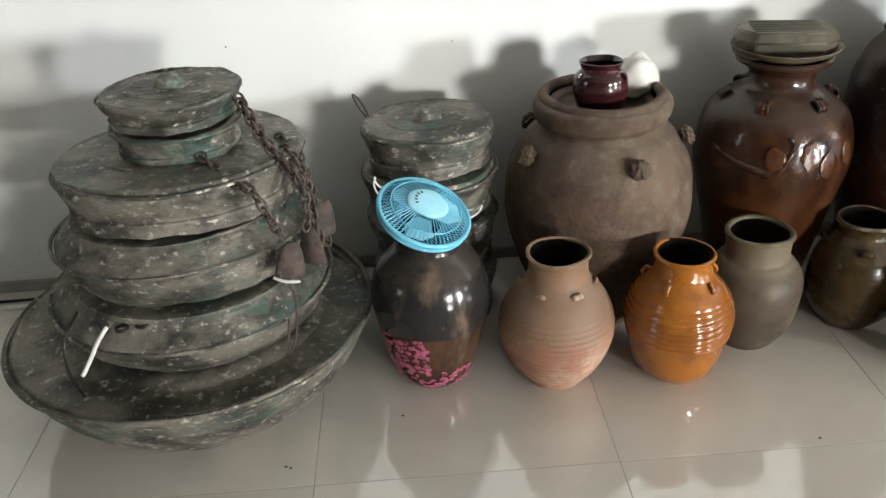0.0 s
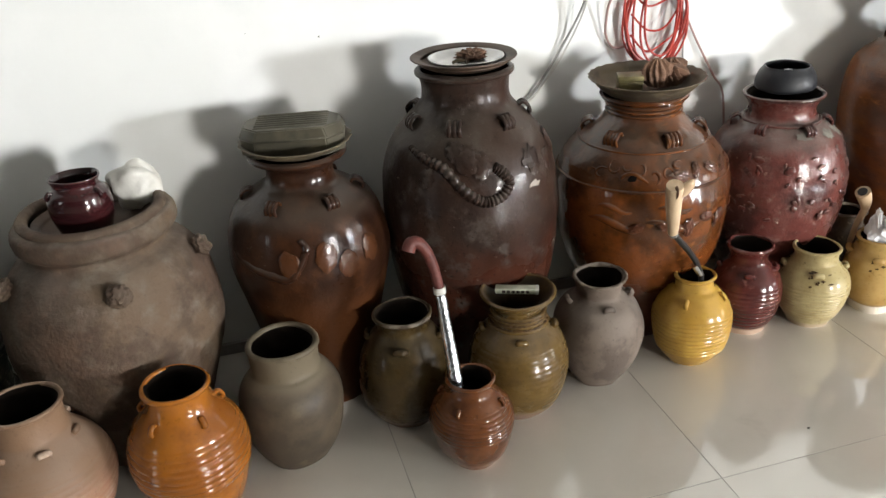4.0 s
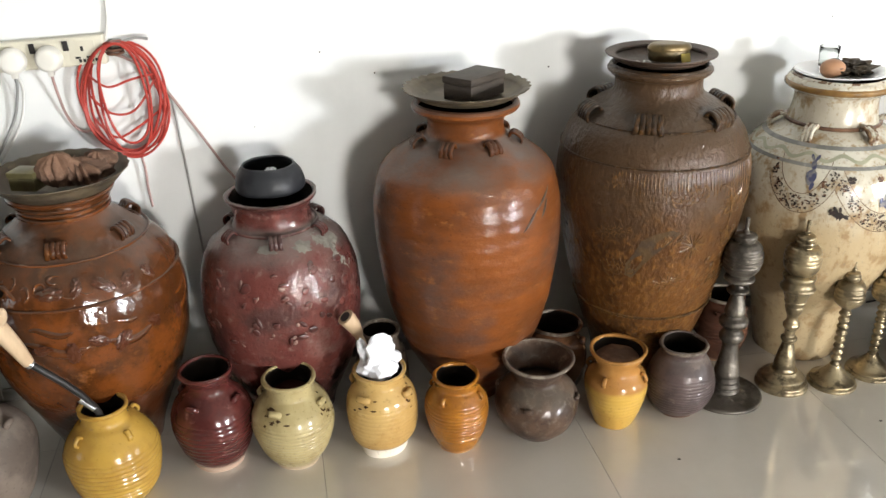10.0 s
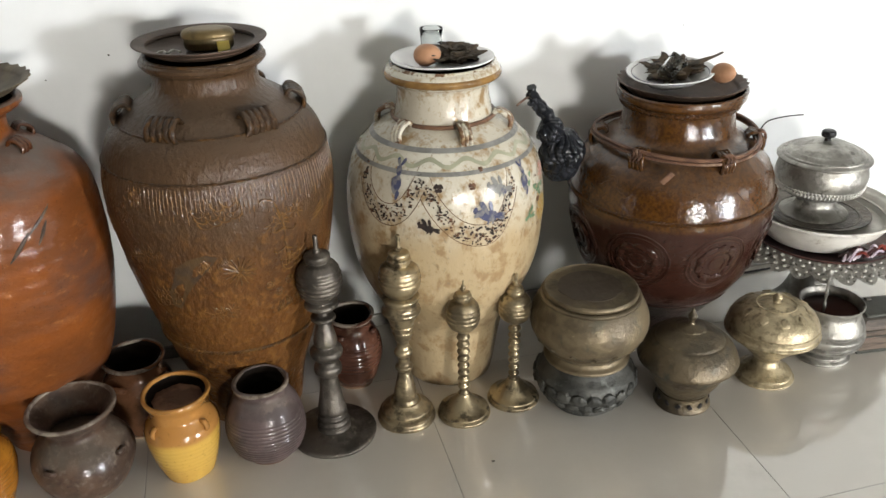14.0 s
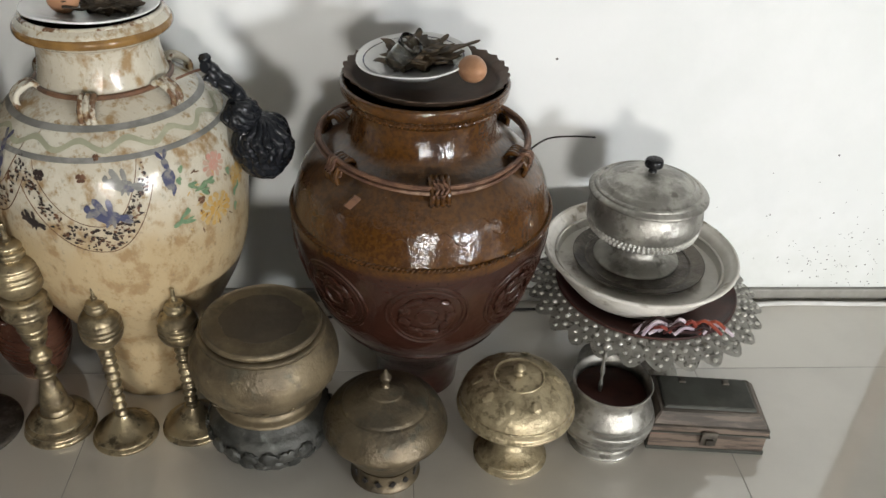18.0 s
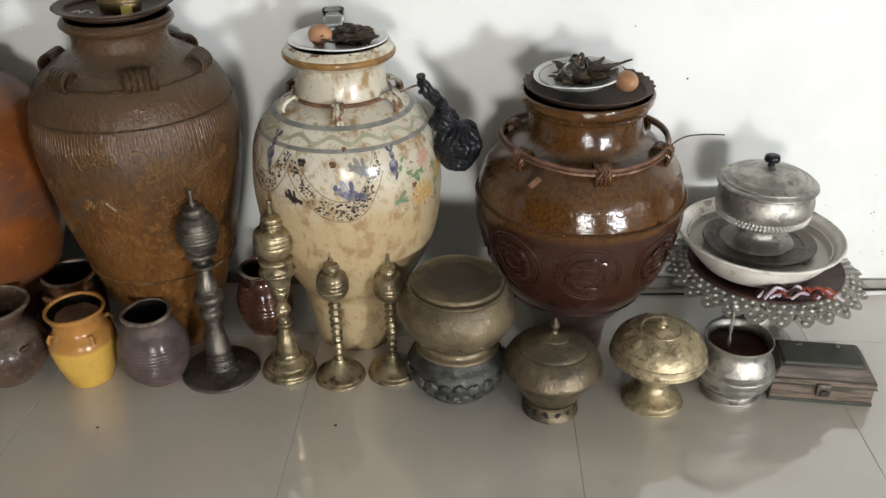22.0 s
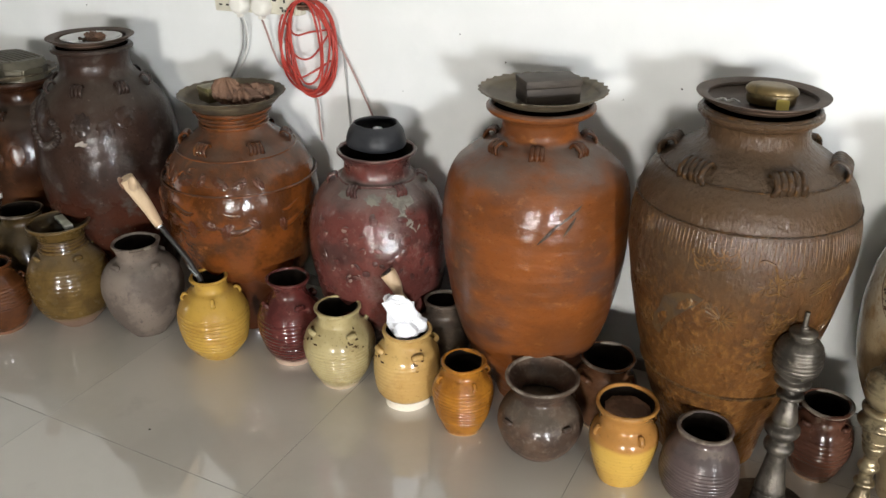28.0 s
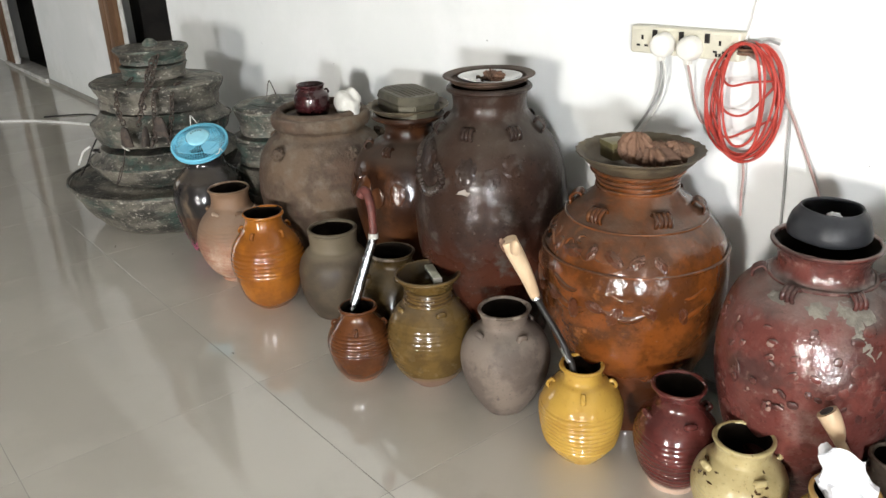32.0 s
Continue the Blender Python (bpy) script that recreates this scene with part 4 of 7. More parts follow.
assembled("footed_bowl", (3.452, 1.581), [
    ("foot", [(.068, 0), (.072, .006), (.07, .013), (.064, .022)]),
    ("bowl", [(.064, .021), (.086, .034), (.102, .054), (.105, .072), (.1, .088), (.089, .1), (.082, .1122)])], "verdigris", "grey-green bronze bowl with a leaf-cast body", "bowl")
drum = assembled("drum_pot", (3.452, 1.581), [
    ("foot", [(.084, 0), (.09, .004), (.089, .009), (.081, .014), (.078, .022)]),
    ("body", [(.077, .021), (.086, .03), (.096, .04), (.1, .048), (.112, .062), (.1205, .082), (.122, .1), (.118, .12), (.11, .137), (.103, .148)]),
    ("lip", [(.102, .147), (.103, .153), (.098, .1555), (.09, .155)]),
    ("lid", [(.089, .1545), (.095, .157), (.097, .163), (.093, .168), (.087, .165), (.04, .1655)])], "drum_brass", "olive brass drum-shaped pot with a flat tarnished lid", "pot", z=.1145)
bronze_bowl = assembled("lidded_bowl", (3.652, 1.513), [
    ("foot", [(.058, 0), (.06, .004), (.056, .012), (.052, .03), (.054, .036)]),
    ("body", [(.05, .034), (.062, .05), (.076, .076), (.088, .1), (.096, .1142)]),
    ("lid", [(.103, .1145), (.104, .12), (.1, .132), (.09, .15), (.076, .163), (.071, .165), (.066, .171), (.048, .18), (.031, .186), (.028, .1885), (.016, .193), (.01, .196)]),
    ("finial", [(.008, .195), (.005, .203), (.009, .211), (.0095, .217), (.004, .226), (.002, .233)])], "bronze", "dull bronze lidded bowl with a stepped lid", "bowl")
brass_bowl = assembled("lidded_bowl", (3.875, 1.545), [
    ("foot", [(.064, 0), (.065, .004), (.058, .01), (.059, .015), (.048, .022), (.034, .034), (.028, .046), (.03, .054)]),
    ("body", [(.03, .053), (.038, .063), (.06, .086), (.084, .108), (.094, .12)]),
    ("lid", [(.1, .1205), (.101, .125), (.097, .13), (.0955, .142), (.09, .158), (.079, .171), (.062, .181), (.042, .187), (.038, .1865), (.02, .19), (.012, .191)]),
    ("finial", [(.01, .19), (.006, .195), (.01, .202), (.007, .208), (.002, .212)])], "gold_brass", "bright brass footed bowl with an embossed domed lid", "bowl", n=5)
cup = assembled("footed_cup", (4.05, 1.58), [
    ("foot", [(.062, 0), (.063, .005), (.056, .01), (.057, .016), (.046, .022), (.046, .028)]),
    ("bowl", [(.046, .027), (.07, .036), (.08, .048), (.076, .053), (.083, .06), (.084, .074), (.076, .08), (.08, .088), (.072, .106), (.066, .12), (.066, .132), (.071, .141)], .004, .72)], "silver", "dull silver footed cup with ribbed sides", "cup", n=4)
tray = assembled("pedestal_tray", (4.143, 1.765), [
    ("foot", [(.1, 0), (.098, .008), (.085, .02), (.065, .05), (.05, .09), (.048, .12), (.056, .15), (.05, .19)], 0, None, "silver"),
    ("plate", [(.045, .186), (.1, .196), (.15, .206), (.168, .216)], .005, .75, "lacquer")], "silver", "silver pedestal tray with an openwork edge", "tray", seg=72)
enamel_bowl = assembled("enamel_bowl", (4.12, 1.765), [("bowl", [(.1, 0), (.11, .004), (.12, .01), (.15, .045), (.163, .068), (.17, .074), (.176, .08)], .005, .5)], "enamel", "wide white enamel bowl with a second rim inside, in the tray", "bowl", seg=72, z=.2135)
assembled("plate", (4.12, 1.768), [("plate", [(.08, 0), (.09, .003), (.118, .012), (.12, .0145)], .003, .8), ("ring", [(.092, .007), (.094, .0095), (.097, .0095), (.099, .008)])], "dark_bronze", "dark metal plate under the covered dish", "plate", seg=56, z=.2625)
covered_dish = assembled("covered_dish", (4.118, 1.778), [
    ("foot", [(.078, 0), (.078, .005), (.07, .01), (.05, .02), (.044, .03), (.043, .043)]),
    ("bowl", [(.043, .042), (.06, .049), (.085, .064), (.1, .09), (.102, .11), (.097, .132), (.096, .139)]),
    ("lid", [(.1, .1395), (.104, .1415), (.105, .145), (.101, .149), (.096, .151), (.095, .1535), (.091, .1555), (.088, .154), (.085, .1565), (.078, .1625), (.074, .162), (.058, .1715), (.03, .18), (.014, .182)]),
    ("knob", [(.008, .18), (.007, .189), (.015, .193), (.016, .2), (.014, .206), (.008, .208)], 0, None, "black_plastic")], "silver", "silver footed dish with a domed lid and black knob", "dish", seg=64, z=.2675)

# ---- gongs ----
GONGS = "stacked gongs"


def gong(at, r, h, label, r_low=None, boss=0.05, seed=0, lean=(0, 0), seg=112, kind="slope"):
    """A hollow-sided gong: sides, edge lip, face and boss, each a piece of its own."""
    r_low = r_low or r * 0.86
    t = thing("gong", at, label, "gong", GONGS, random.uniform(0, 360), lean)
    if kind == "bowl":
        side = [(r_low, 0), (r_low + (r - r_low) * .35, h * .2), (r_low + (r - r_low) * .75, h * .58), (r - .004, h * .88), (r, h * .96)]
        face = [(r - .002, h * .95), (r - .016, h * .985), (r - .03, h - .016), (r * .8, h - .014), (r * .68, h - .002), (r * .5, h), (boss, h + .001)]
        lip_z, lip = h * .97, .006
    elif kind == "slope":
        side = [(r_low, 0), (r_low + (r - r_low) * .6, h * .25), (r - .003, h * .52), (r, h * .6)]
        face = [(r - .001, h * .6), (r - .012, h * .68), (r * .9, h * .8), (r * .84, h * .95), (r * .8, h), (r * .5, h + .002), (boss, h + .003)]
        lip_z, lip = h * .6, .004
    else:
        side = [(r_low, 0), (r_low + .002, h * .25), (r_low - .002, h * .32), (r - .004, h * .7), (r, h * .86)]
        face = [(r - .001, h * .86), (r - .008, h * .97), (r - .02, h - .003), (r * .62, h), (r * .58, h + .002), (boss * 1.3, h + .002)]
        lip_z, lip = h * .88, .004
    part_mesh("side", roughen(lathe("side", side, seg=seg, thick=0, wobble=.004, seed=seed, n=7, close=False), .0034, 22, seed), M["gong"], t)
    part_mesh("face", roughen(lathe("face", face, seg=seg, thick=0, wobble=.004, seed=seed, n=6), .0028, 22, seed + 3), M["gong"], t)
    pts = [((r - .001 + .003 * math.sin(2 * f + seed)) * math.cos(f), (r - .001 + .003 * math.sin(2 * f + seed)) * math.sin(f), lip_z + .0015 * math.sin(3 * f + seed)) for f in (2 * math.pi * k / 90 for k in range(90))]
    part_mesh("edge", roughen(tube("edge", pts, lip, seg=8, closed=True, n=1), .0012, 40, seed), M["gong"], t)
    part_mesh("boss", roughen(lathe("boss", [(boss * 1.25, h), (boss * 1.1, h + .006), (boss * .9, h + .016), (boss * .5, h + .024), (boss * .15, h + .027)], seg=40, thick=0, wobble=.0008, n=4), .0008, 40, seed), M["gong"], t)
    return t


for i, (gx, gy, gz, r, h, rl, label) in enumerate((
        (-.645, 1.555, 0, .379, .184, .25, "widest weathered bronze gong, bowl-shaped, at the bottom of a stack"),
        (-.630, 1.555, .192, .288, .122, .24, "weathered bronze gong with green patina in a stack"),
        (-.615, 1.553, .330, .264, .116, .236, "weathered bronze gong with green patina in a stack"),
        (-.602, 1.55, .456, .238, .1, .218, "weathered bronze gong with green patina in a stack"),
        (-.598, 1.549, .561, .122, .052, .116, "small weathered bronze gong near the top of a stack"),
        (-.598, 1.549, .619, .132, .056, .115, "small bossed bronze gong on top of a stack"))):
    gong((gx, gy, gz), r, h, label, rl, boss=.026 if i == 5 else .04, seed=30 + i, lean=((0, 0), (0, .8), (.4, 2.2), (0, 2.6), (0, .6), (.5, 0))[i], kind=("bowl", "slope", "slope", "flat", "flat", "flat")[i])
z = 0.0
for i, (r, h) in enumerate(((.15, .14), (.155, .14), (.157, .1), (.147, .1))):
    gong((-.112, 1.785, z), r, h, "weathered bronze gong in a stack behind the jars", r * .9, boss=.03, seed=40 + i, kind="flat")
    z += h + .005

# ---- what stands and lies on the jars ----


def scallop(me, r0, count, amp, lift=0.0):
    """Waves the edge of a turned piece beyond the radius r0."""
    for v in me.vertices:
        r = math.hypot(v.co.x, v.co.y)
        if r > r0:
            a = math.atan2(v.co.y, v.co.x)
            k = min(1, (r - r0) / 0.01)
            w = math.cos(count * a)
            s = 1 + amp * w * k / r
            v.co.x, v.co.y, v.co.z = v.co.x * s, v.co.y * s, v.co.z + lift * k * w
    return me


def lump(name, size, seed=0, amp=0.25, freq=3.0, sub=3, flat=True, fine=0.5):
    """A crumpled, uneven solid."""
    bm = bmesh.new()
    bmesh.ops.create_icosphere(bm, subdivisions=sub, radius=1)
    for v in bm.verts:
        p = v.co.copy()
        d = noise.noise(p * freq + Vector((seed, 3.1 * seed, 0))) + fine * noise.noise(p * freq * 2.7 + Vector((0, seed, 7)))
        v.co = Vector((p.x * size[0], p.y * size[1], max(p.z, -0.8 if flat else -1) * size[2])) * (1 + amp * d)
    low = min(v.co.z for v in bm.verts)
    for v in bm.verts:
        v.co.z -= low
    return bm


def ring_part(name, r, z, rad, material, parent, beads=0, amp=0.0, label="", seg=8):
    count = max(48, beads * 4)
    pts = [(r * math.cos(2 * math.pi * k / count), r * math.sin(2 * math.pi * k / count), z) for k in range(count)]
    me = tube(name, pts, rad, seg=seg, closed=True, n=1, taper=(lambda t: 1 + amp * math.cos(2 * math.pi * beads * t)) if beads else None)
    return part_mesh(name, me, material, parent, label)


def rope_part(name, r, z, rad, material, parent, turns=70):
    """A twisted two-strand ring round a turned wall."""
    bm = bmesh.new()
    count = turns * 7
    for s_ in (0, math.pi):
        pts = []
        for k in range(count):
            f, w = 2 * math.pi * k / count, 2 * math.pi * turns * k / count + s_
            q = r + rad * .8 * math.cos(w)
            pts.append((q * math.cos(f), q * math.sin(f), z + rad * .8 * math.sin(w)))
        me = tube("strand", pts, rad * .85, seg=6, closed=True, n=1)
        bm.from_mesh(me)
        bpy.data.meshes.remove(me)
    return part(name, bm, material, parent)


def wall_band(name, prof, edge_low, edge_high, material, parent, lift=.0012, seg=160, label=""):
    """A painted band round a turned wall between two heights, which may vary with the angle."""
    verts, faces = [], []
    for k in range(seg):
        a = 2 * math.pi * k / seg
        for z_ in (edge_low(a), edge_high(a)):
            r = radius_at(prof, z_) + lift
            verts.append((r * math.cos(a), r * math.sin(a), z_))
    for k in range(seg):
        j = (k + 1) % seg
        faces.append((2 * k, 2 * j, 2 * j + 1, 2 * k + 1))
    me = bpy.data.meshes.new(name)
    me.from_pydata(verts, [], faces)
    return part_mesh(name, me, material, parent, label)


def patch(name, prof, a, z_, pts, material, parent, lift=.0016, label=""):
    """A painted shape on a turned wall: outline in metres along and up the wall round the place (a, z)."""
    r0 = radius_at(prof, z_)
    verts = []
    for u, v in [(sum(p[0] for p in pts) / len(pts), sum(p[1] for p in pts) / len(pts))] + list(pts):
        r = radius_at(prof, z_ + v) + lift
        b_ = radians(a) + u / r0
        verts.append((r * math.cos(b_), r * math.sin(b_), z_ + v))
    n_ = len(pts)
    me = bpy.data.meshes.new(name)
    me.from_pydata(verts, [], [(0, 1 + i, 1 + (i + 1) % n_) for i in range(n_)])
    return part_mesh(name, me, material, parent, label)


def blob(w, h, n_=10, seed=0, rough_=.25, turn=0):
    rng = np.random.RandomState(seed)
    out = []
    for i in range(n_):
        t_ = 2 * math.pi * i / n_
        k = 1 + rough_ * (rng.rand() * 2 - 1)
        x, y = w * k * math.cos(t_), h * k * math.sin(t_)
        out.append((x * math.cos(turn) - y * math.sin(turn), x * math.sin(turn) + y * math.cos(turn)))
    return out


def dish(at, z, r, depth_, material, label, scallops=0, amp=0.0, lip=0.012, lean=(0, 0)):
    t = thing("dish", (at[0], at[1], z), label, "dish", "dishes on the jar mouths", random.uniform(0, 360), lean)
    me = lathe("dish", [(r * .55, 0), (r * .7, depth_ * .12), (r * .86, depth_ * .55), (r - lip, depth_ * .8), (r, depth_)], seg=96 if scallops else 56, thick=.0025, depth=.97, wobble=.001, n=4)
    if scallops:
        scallop(me, r - lip * 1.4, scallops, amp, amp * .4)
    part_mesh("bowl", me, M[material], t)
    return t


M["olive_tin"] = mat("olive_tin", (0.085, 0.075, 0.05), (0.055, 0.05, 0.035), rough=0.45, metal=0.4, scale=14, third=(0.05, 0.045, 0.035), third_scale=20, dust=(0.2, 0.185, 0.15), dust_amount=0.4, bump=0.15)
M["brass_dish"] = mat("dusty_brass_dish", (0.17, 0.135, 0.085), (0.10, 0.08, 0.055), rough=0.5, metal=0.6, scale=12, dust=(0.2, 0.18, 0.15), dust_amount=0.5, bump=0.2, third=(0.26, 0.21, 0.12), third_scale=28)
M["dark_dish"] = mat("dark_dish", (0.075, 0.043, 0.026), (0.045, 0.028, 0.018), rough=0.5, metal=0.4, scale=12, dust=(0.085, 0.062, 0.046), dust_amount=0.4, bump=0.25)
M["plum_glaze"] = mat("plum_glaze", (0.034, 0.008, 0.009), (0.022, 0.006, 0.007), rough=0.12, coat=0.8, scale=14, bump=0.03)
M["plastic_bag"] = mat("clear_bag", (0.66, 0.65, 0.61), (0.52, 0.51, 0.47), rough=0.3, scale=10, bump=0.3)
M["grey_dust_pale"] = mat("pale_chip", (0.33, 0.29, 0.25), (0.24, 0.2, 0.17), rough=0.7, scale=40, bump=0.3)
M["white_china"] = mat("white_china", (0.72, 0.72, 0.71), (0.66, 0.66, 0.65), rough=0.15, coat=0.5, scale=9, bump=0.01)
M["leaf_dry"] = mat("dry_leaf", (0.09, 0.065, 0.04), (0.045, 0.036, 0.026), rough=0.7, scale=30, bump=0.3)
M["cloth"] = mat("brown_cloth", (0.20, 0.115, 0.075), (0.11, 0.065, 0.045), rough=0.9, scale=24, bump=0.6, bump_scale=120, third=(0.28, 0.19, 0.13), third_scale=16)
M["green_brass"] = mat("green_brass_box", (0.19, 0.165, 0.075), (0.14, 0.12, 0.06), rough=0.4, metal=0.6, scale=16, bump=0.1)
M["old_tin"] = mat("dull_brass_tin", (0.17, 0.12, 0.05), (0.09, 0.066, 0.03), rough=0.35, metal=0.5, scale=16, bump=0.2, dust=(0.15, 0.12, 0.08), dust_amount=0.3)
M["black_iron"] = mat("black_pot", (0.018, 0.019, 0.022), (0.03, 0.031, 0.034), rough=0.42, scale=12, bump=0.05)
M["dark_wood"] = mat("dark_wood_box", (0.06, 0.048, 0.038), (0.04, 0.032, 0.026), rough=0.55, scale=16, streak=4, dust=(0.15, 0.135, 0.115), dust_amount=0.5, bump=0.15)
M["egg"] = mat("egg_shell", (0.42, 0.225, 0.125), (0.36, 0.19, 0.105), rough=0.45, scale=30, bump=0.04)
M["paper"] = mat("white_paper", (0.80, 0.81, 0.84), (0.74, 0.75, 0.79), rough=0.7, scale=20, bump=0.1)
M["red_leather"] = mat("red_grip", (0.13, 0.04, 0.032), (0.09, 0.03, 0.025), rough=0.5, scale=40, bump=0.3)
M["steel"] = mat("bright_steel", (0.62, 0.64, 0.66), (0.42, 0.44, 0.46), rough=0.24, metal=1.0, scale=20, bump=0.5, bump_scale=60)
M["ivory"] = mat("ivory_wood", (0.58, 0.44, 0.29), (0.5, 0.36, 0.23), rough=0.4, scale=14, streak=0.3, bump=0.05)
M["black_rod"] = mat("black_rod", (0.02, 0.018, 0.017), rough=0.4, scale=20)
# yellow that stands for the reflection on the oval tin
M["glint_yellow"] = mat("yellow_label", (0.60, 0.48, 0.11), (0.55, 0.43, 0.10), rough=0.4, scale=10)
M["packet"] = mat("green_grey_packet", (0.5, 0.51, 0.41), (0.36, 0.37, 0.29), rough=0.55, scale=30)
M["black_bag"] = mat("black_plastic_bag", (0.008, 0.009, 0.011), (0.014, 0.015, 0.018), rough=0.2, scale=12, bump=0.08, bump_scale=18)
M["cane_strip"] = mat("split_cane", (0.17, 0.09, 0.055), (0.10, 0.052, 0.035), rough=0.45, scale=30, streak=1, bump=0.3, third=(0.3, 0.2, 0.14), third_scale=12)
M["iron"] = mat("rusty_iron", (0.085, 0.062, 0.05), (0.05, 0.04, 0.034), rough=0.8, metal=0.3, scale=30, bump=0.5, third=(0.16, 0.125, 0.1), third_scale=40)
glass = bpy.data.materials.new("clear_glass")
glass.use_nodes = True
gb = glass.node_tree.nodes["Principled BSDF"]
gb.inputs["Base Color"].default_value, gb.inputs["Roughness"].default_value, gb.inputs["Transmission Weight"].default_value, gb.inputs["IOR"].default_value = (0.92, 0.95, 0.94, 1), 0.03, 1.0, 1.45
M["glass"] = glass

# ringed neck of the olive jar, dark glaze round the ears of the pale jars
small_jars = {}
for ob in bpy.data.objects:
    if ob.name.startswith("jar") and ob.parent is None:
        small_jars[(round(ob.location.x, 2), round(ob.location.y, 2))] = ob
olive_neck = small_jars[(1.08, 1.53)]
for z_, rr in ((.232, .061), (.241, .056), (.25, .0545), (.259, .0565)):
    ring_part("neck_ring", rr, z_, .0042, M["money_ear"], olive_neck)
for z_, rr in ((.2365, .0605), (.2455, .0575), (.2545, .0575)):
    ring_part("groove", rr, z_, .0022, M["brown_run"], olive_neck, 34, .35)
PG = [(.05, 0), (.053, .008), (.07, .035), (.085, .08), (.088, .11), (.08, .14), (.06, .164), (.052, .174), (.051, .192), (.056, .204)]
PW = [(.053, 0), (.056, .02), (.073, .043), (.079, .1), (.074, .14), (.06, .163), (.054, .175), (.057, .195)]
for prof, key, start, z0, count in ((PG, (1.9, 1.62), 240, .153, 46), (PW, (2.09, 1.62), 230, .152, 22)):
    for i in range(count):
        rng = np.random.RandomState(2100 + i)
        a = start + 90 * (i % 4) + rng.normal(0, 11)
        patch("glaze_spot", prof, a, z0 + rng.normal(-.006, .011), blob(rng.uniform(.0015, .007), rng.uniform(.001, .0032), 8, i, .5), M["brown_run"], small_jars[key], .0022 + .0002 * (i % 3))

# knobs and dish of the round pot, with a plum cup and a plastic bag
for a in (203, 282, 355, 75, 135):
    k = part("knob", lump("knob", (.022, .022, .016), a, .3, 2.4, 4, False), M["pot_ear"], pot)
    k.matrix_local = on_side(P1, radians(a), .425, -.006) @ Matrix.Rotation(radians(90), 4, "Y")
dish((.272, 1.745), .494, .113, .03, "dark_dish", "shallow dark dish sunk in the pot's mouth")
c = thing("cup", (.262, 1.722, .501), "small plum-red glazed cup with two ears, in a dish", "cup")
PC = [(.043, 0), (.047, .012), (.057, .05), (.055, .085), (.044, .098), (.041, .106), (.046, .117)]
part_mesh("body", lathe("body", PC, thick=.004, depth=.9), M["plum_glaze"], c)
add_lugs(c, PC, .09, 3, M["plum_glaze"], 200, .9)
b = thing("plastic_bag", (.358, 1.795, .508), "crumpled translucent plastic bag beside a cup", "bag")
part("bag", lump("bag", (.05, .04, .05), 5, .3, 1.5, 4, True, .2), M["plastic_bag"], b)

# tin on its dish
dish((.688, 1.785), .5865, .116, .024, "brass_dish", "dusty brass dish under a tin", 22, .002)
t = thing("tin_box", (.686, 1.79, .5905), "olive eight-sided tin with a ribbed lid on a brass dish", "tin", turn=-12)


def octagon(w, d, cut, z0, z1, inset=0.0):
    bm = bmesh.new()
    pts = [(-w, -d + cut), (-w + cut, -d), (w - cut, -d), (w, -d + cut), (w, d - cut), (w - cut, d), (-w + cut, d), (-w, d - cut)]
    lo = [bm.verts.new((x, y, z0)) for x, y in pts]
    k = (w - inset) / w
    hi = [bm.verts.new((x * k, y * k, z1)) for x, y in pts]
    bm.faces.new(list(reversed(lo)))
    bm.faces.new(hi)
    for i in range(8):
        bm.faces.new((lo[i], lo[(i + 1) % 8], hi[(i + 1) % 8], hi[i]))
    bmesh.ops.bevel(bm, geom=bm.edges[:], offset=.0025, segments=2, affect="EDGES")
    return bm


part("body", octagon(.106, .063, .034, 0, .036), M["olive_tin"], t)
part("lid", octagon(.109, .066, .035, .0365, .058, .011), M["olive_tin"], t, "ribbed lid")
for i in range(7):
    part("rib", box_bm(-.075, -.044 + .0142 * i, .0555, .075, -.037 + .0142 * i, .0605, .002, 1), M["olive_tin"], t)

# flat pan and white plate on the serpent jar
dish((1.055, 1.765), .7225, .112, .022, "dark_dish", "flat dark pan on a jar mouth", lip=.02)
t = thing("plate", (1.06, 1.765, .7275), "white enamel plate with dried leaf scraps in a pan", "plate", "plates of offerings")
part_mesh("plate", lathe("plate", [(.05, 0), (.058, .004), (.074, .013), (.078, .014)], thick=.002, depth=.85, n=4), M["white_china"], t)
for i in range(9):
    me = tube("scrap", [(0, 0, 0), (.01, .004 * (i % 3), .006), (.024, 0, .002)], .0032, seg=6, n=3)
    o = part_mesh("scrap", me, M["leaf_dry"], t)
    o.location, o.rotation_euler = (.022 * math.cos(i * 2.4) * (.4 + i * .09), .022 * math.sin(i * 2.4) * (.4 + i * .09), .006 + .0006 * i), (0, .2, i * 1.3)
part("leaf_clump", lump("leaf_clump", (.026, .02, .012), 14, .6, 3, 4, True, .8), M["cloth"], t, "clump of crumbled brown leaf").location = (.012, .0, .003)
